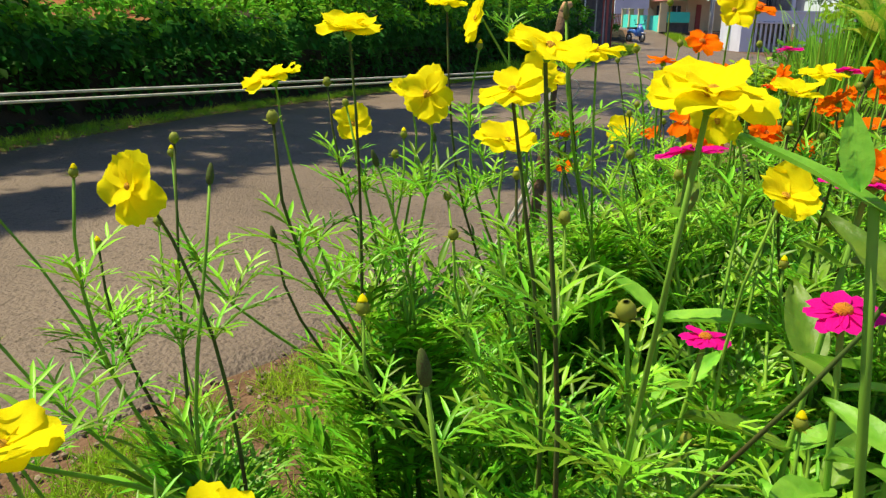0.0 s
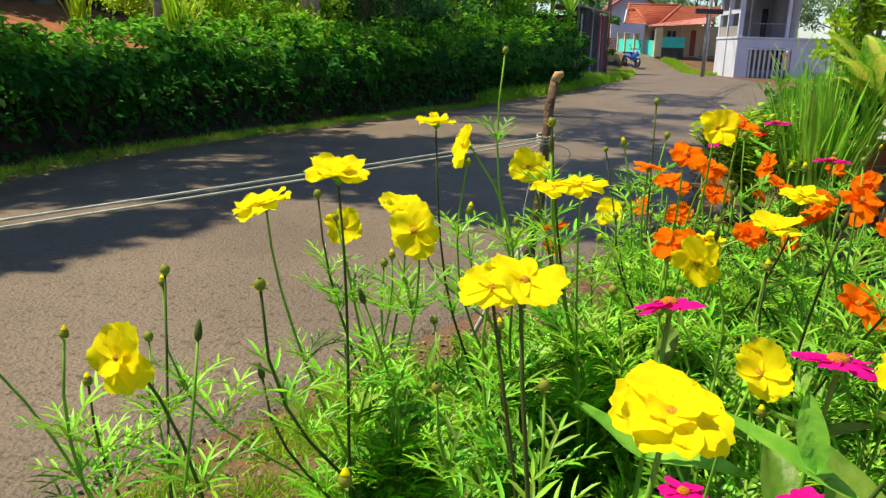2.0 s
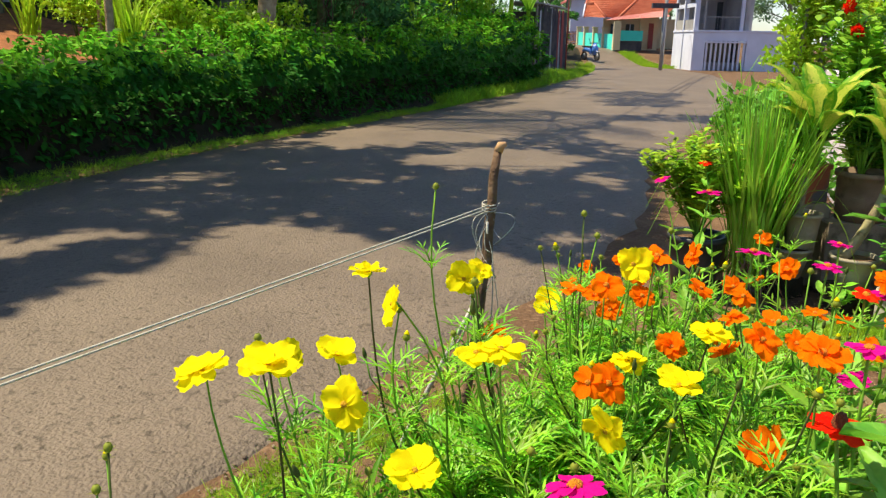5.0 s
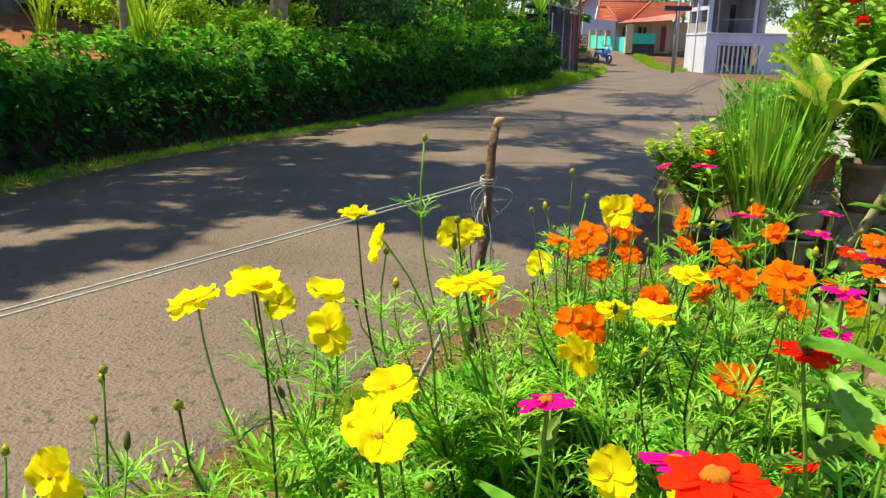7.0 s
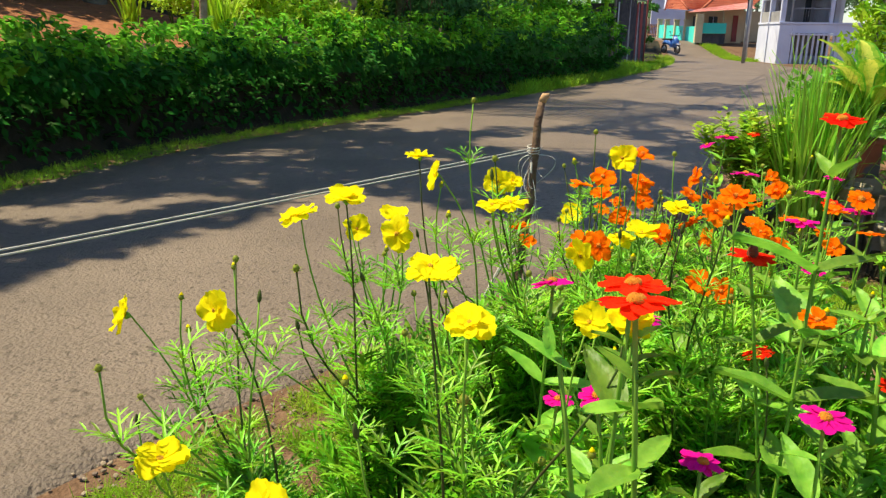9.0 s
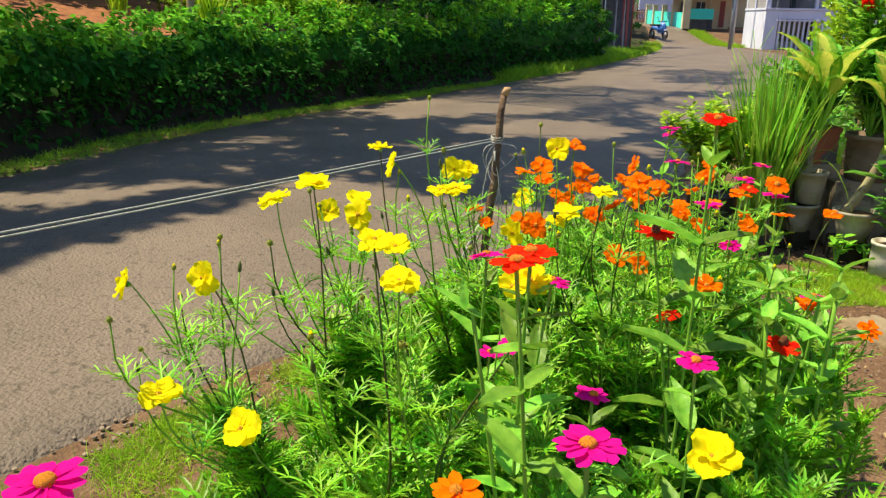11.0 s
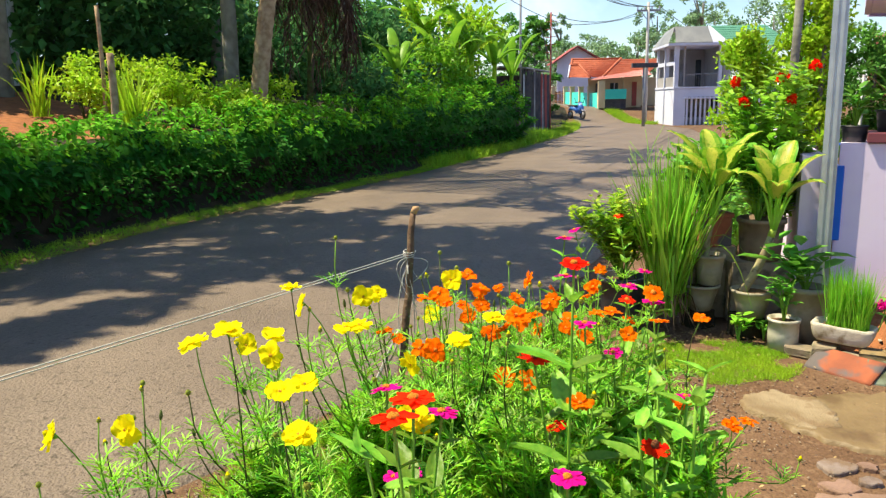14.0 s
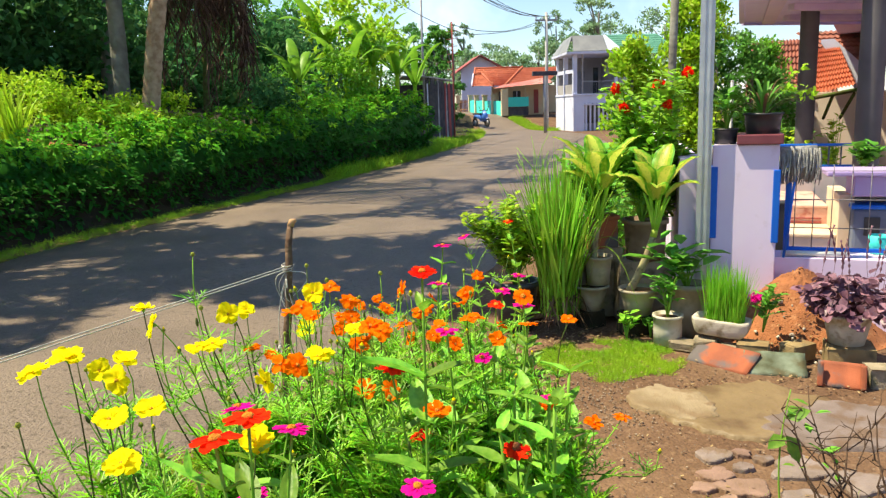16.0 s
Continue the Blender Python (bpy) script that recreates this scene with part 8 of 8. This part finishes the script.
def young_cosmos(stems, h, leaf):
    """A bushy young plant at the origin, for copying."""
    t = thing("cosmos_plant", "bushy green cosmos plant with feathery leaves, not in flower", "flower plant", "green cosmos plants in the bed", at=(0, 0, 0))
    leaves = []
    for i in range(stems):
        a, l = i * 6.28 / stems + random.uniform(-0.4, 0.4), random.uniform(0.05, 0.14)
        pts = stalk_points((0, 0, -0.02), (math.cos(a) * l, math.sin(a) * l, h * random.uniform(0.75, 1.05)), rng.normal(size=3) * 0.01)
        put("stem", *tube(pts, np.linspace(0.0045, 0.0018, len(pts)), 5), M_STEM, t)
        leaves.append(foliage_on(pts, 0.15, 0.9, 10, leaf * 0.86, COSMOS_LEAF))
        leaves.append(foliage_on(pts, 0.85, 1.0, 7, leaf * 0.66, COSMOS_LEAF, 0.45))
    put("foliage", *join(*leaves), M_COSMOSLEAF, t)["kind"] = "stuff"
    return t


YOUNG = [young_cosmos(5, 0.50, 0.145), young_cosmos(4, 0.45, 0.16), young_cosmos(6, 0.54, 0.135), young_cosmos(5, 0.39, 0.145)]
bed = []
rb = random.Random(5)
for _ in range(4000):
    if len(bed) >= 100:
        break
    x, y = rb.uniform(-0.36, 1.25), rb.uniform(0.02, 2.7)
    left = -0.30 + 0.05 * y if y < 0.9 else -0.22 + 0.75 * (y - 0.9)
    right = 1.08 + 0.04 * y if y < 2 else 1.16
    if left < x < right and all((x - a) ** 2 + (y - b) ** 2 > 0.0085 for a, b in bed) and not (y < 0.2 and x < 0.0):
        bed.append((x, y))
for i, (x, y) in enumerate(bed):
    edge = min(1.0, 0.52 + 0.85 * max(0, x + 0.3 - 0.3 * max(0, y - 1.1))) * (0.9 if y < 0.3 else 1.0)
    m = pose(x, y, 0, rb.uniform(-7, 7), rb.uniform(-7, 7), rb.uniform(0, 360)) @ Matrix.Scale(edge * rb.uniform(0.85, 1.12), 4)
    if i < 4:
        YOUNG[i].matrix_basis = m
    else:
        copy_thing(YOUNG[i % 4], m)


def young_zinnia(h, leaf):
    t = thing("zinnia_plant", "green zinnia stem with broad paired leaves, not in flower", "flower plant", "green zinnia plants in the bed")
    pts = stalk_points((0, 0, -0.02), (0.02, -0.02, h), np.zeros(3))
    put("stem", *tube(pts, np.linspace(0.0055, 0.0036, len(pts)), 6), M_STEM, t)
    turn, z = 0.3, 1.0
    while z > 0.2:
        p = np.array([np.interp(z, np.linspace(0, 1, len(pts)), pts[:, i]) for i in range(3)])
        for s in (0, math.pi):
            d = (math.cos(turn + s), math.sin(turn + s), random.uniform(0.3, 1.0))
            put("leaf", *scatter(OVATE, [p], [d], [(-d[0] * 0.3, -d[1] * 0.3, 1.0)], [leaf * random.uniform(0.75, 1.2)]), M_ZINNIALEAF, t)
        turn += math.pi / 2 + random.uniform(-0.2, 0.2)
        z -= 0.11
    return t


def tall_zinnia():
    """A tall zinnia shoot without a flower, its top leaves held upright."""
    t = thing("zinnia_plant", "tall green zinnia shoot with large lance-shaped leaves", "flower plant", "green zinnia plants in the bed")
    pts = stalk_points((0.47, 0.30, -0.02), (0.365, 0.262, 0.935), np.zeros(3))
    put("stem", *tube(pts, np.linspace(0.0042, 0.0026, len(pts)), 6), M_STEM, t)
    put("narrow_leaf", *scatter((OVATE[0] * (0.55, 1, 0.5), OVATE[1]), [(0.378, 0.258, 0.925)], [(-0.85, 0.25, 0.52)], [(0.4, -0.3, 1.0)], [0.082]), M_ZINNIALEAF, t)
    for at, way, up, size in (((0.358, 0.262, 0.940), (-0.15, 0.10, 0.75), (-0.4, -0.8, 0.35), 0.038),
                              ((0.390, 0.265, 0.875), (0.85, 0.2, 0.2), (-0.2, -0.2, 1.0), 0.062), ((0.405, 0.27, 0.80), (-0.5, 0.8, 0.4), (0, -0.4, 1.0), 0.05), ((0.41, 0.27, 0.77), (0.4, -0.8, 0.25), (0, 0.2, 1.0), 0.065),
                              ((0.43, 0.28, 0.66), (-0.9, -0.2, 0.5), (0.3, 0, 1.0), 0.075), ((0.44, 0.285, 0.60), (0.9, 0.1, 0.4), (-0.3, 0, 1.0), 0.075)):
        put("leaf", *scatter(OVATE, [at], [way], [up], [size]), M_ZINNIALEAF, t)


tall_zinnia()
GREEN_Z = [young_zinnia(0.62, 0.076), young_zinnia(0.75, 0.082), young_zinnia(0.5, 0.085)]
for i in range(46):
    x, y = rb.uniform(0.5, 1.15), rb.uniform(0.25, 1.9)
    if i > 39:
        x, y = rb.uniform(0.7, 1.08), rb.uniform(0.35, 0.95)
    elif i > 27:
        x, y = rb.uniform(0.78, 1.12), rb.uniform(0.45, 1.3)
    if x < 0.6 and y > 0.7:
        x += 0.4
    m = pose(x, y, 0, rb.uniform(-9, 9), rb.uniform(-9, 9), rb.uniform(0, 360)) @ Matrix.Scale(rb.uniform(0.8, 1.1) * (0.68 if y < 0.55 else 1.0), 4)
    if i < 3:
        GREEN_Z[i].matrix_basis = m
    else:
        copy_thing(GREEN_Z[i % 3], m)

# ---------------------------------------------------------------- stake, string line, ground cover in the bed
M_STAKE = material("stake_bark", (0.105, 0.057, 0.034), (0.20, 0.12, 0.07), 22, 0.9, 0.6, 60)
M_CUTWOOD = material("cut_wood", (0.50, 0.30, 0.15), (0.42, 0.24, 0.12), 30, 0.8)
M_STRING = material("pale_string", (0.55, 0.52, 0.47), (0.42, 0.40, 0.36), 50, 0.85, 0.4, 300)


def stake():
    t = thing("wooden_stake", "rough brown wooden stake with a broken top", "stake")
    pts = bend((0.215, 1.87, -0.05), (0.345, 1.95, 1.05), (0.012, 0, 0), 16) + rng.normal(size=(16, 3)) * (0.003, 0.003, 0)
    put("stick", *tube(pts, np.linspace(0.016, 0.0125, 16) * (1 + 0.1 * rng.normal(size=16)), 9), M_STAKE, t)
    put("broken_tip", *tube([(0.345, 1.95, 1.045), (0.352, 1.952, 1.062), (0.366, 1.952, 1.066)], (0.0125, 0.012, 0.006), 8), M_CUTWOOD, t, "pale splintered wood")
    s = thing("tied_string", "double pale string line tied between two stakes", "string")
    for dz, dy in ((0, 0), (-0.009, 0.008)):
        put("strand", *tube(bend((0.325, 1.925, 0.905 + dz), (-1.72, -1.86, 1.012 + dz), (0, dy, -0.012), 30), 0.0018, 5), M_STRING, s)
    for k in range(3):
        a = np.linspace(0, 2 * math.pi, 12)
        put("wrap", *tube(np.stack([0.325 + 0.019 * np.cos(a), 1.936 + 0.019 * np.sin(a), 0.892 + 0.008 * k + 0.004 * np.sin(a)], 1), 0.002, 4), M_STRING, s)
    for k in range(5):
        e = (0.30 + 0.05 * random.random(), 1.9 + 0.04 * random.random(), 0.45 + 0.35 * random.random())
        put("loose_end", *tube(bend((0.325, 1.925, 0.885), e, (random.gauss(0, 0.03), 0, random.gauss(0, 0.04)), 10), 0.0016, 4), M_STRING, s)
    put("loose_end", *tube(bend((0.32, 1.92, 0.86), (0.24, 1.95, 0.48), (0.03, 0, 0), 10), 0.004, 5), M_STRING, s)
    for k in range(9):
        p = (0.325 + random.gauss(0, 0.012), 1.925, random.uniform(0.70, 0.92))
        e = (p[0] + random.gauss(0.0, 0.05), 1.92 + random.gauss(0, 0.03), p[2] - random.uniform(0.02, 0.30))
        put("loose_end", *tube(bend(p, e, (random.gauss(-0.01, 0.022), random.gauss(0, 0.02), random.gauss(-0.01, 0.02)), 14), 0.0011, 4), M_STRING, s)
    b = thing("pale_stick", "thin pale bamboo stick leaning against the stake", "stick")
    put("stick", *tube(bend((0.02, 1.98, 0.0), (0.285, 1.90, 0.62), (0.0, 0, 0.015), 8), np.linspace(0.008, 0.006, 8), 6), M_STRING, b)
    e = thing("wooden_stake", "second wooden stake holding the string line", "stake")
    put("stick", *tube(bend((-1.72, -1.88, -0.05), (-1.75, -1.88, 1.15), (0, 0, 0), 6), 0.015, 8), M_STAKE, e)


stake()


def bed_floor():
    P = []
    for _ in range(2600):
        x, y = rb.uniform(-0.75, 1.3), rb.uniform(0, 3.2)
        edge = float(np.interp(y, [p[1] for p in ROAD_RIGHT], [p[0] for p in ROAD_RIGHT]))
        if edge + 0.12 < x < 1.3:
            P.append((x, y, -0.01))
    for _ in range(3400):
        x, y = rb.uniform(-0.2, 1.2), rb.uniform(0.1, 2.4)
        if x > -0.25 + 0.6 * max(0, y - 0.9) and noise.noise((x * 4, y * 4, 8)) > -0.15:
            P.append((x, y, 0.0))
    for _ in range(5200):
        y = rb.uniform(-0.4, 2.6)
        edge = float(np.interp(y, [p[1] for p in ROAD_RIGHT], [p[0] for p in ROAD_RIGHT]))
        x = edge + 0.10 + abs(rb.gauss(0, 0.3))
        if noise.noise((x * 5, y * 5, 2)) > -0.1:
            P.append((x, y, -0.012))
    tufts("bed_grass", "short green weeds and grass under the flowers", P, 0.065, M_GRASS, 4, 1.1)
    P = []
    for _ in range(1500):
        x, y = rb.uniform(-0.15, 1.15), rb.uniform(0.05, 2.2)
        if x > -0.15 + 0.75 * max(0, y - 0.7):
            P.append((x, y, 0.0))
    tufts("bed_weeds", "taller grassy green weeds between the flower stems", P, 0.20, M_COSMOSLEAF, 4, 0.55)
    P = []
    for _ in range(5200):
        a, r_ = rb.uniform(0, 6.28), math.sqrt(rb.random())
        x, y = 1.95 + 0.42 * r_ * math.cos(a), 3.28 + 0.36 * r_ * math.sin(a)
        if noise.noise((x * 5, y * 5, 1)) > -0.15 - 0.4 * (1 - r_):
            P.append((x, y, -0.012))
    for _ in range(1500):
        x, y = rb.gauss(1.55, 0.3), rb.gauss(1.15, 0.22)
        if noise.noise((x * 4, y * 4, 6)) > 0:
            P.append((x, y, -0.012))
    tufts("yard_grass", "short bright green grass patch in the yard", P, 0.035, M_GRASS, 6, 1.0)


bed_floor()
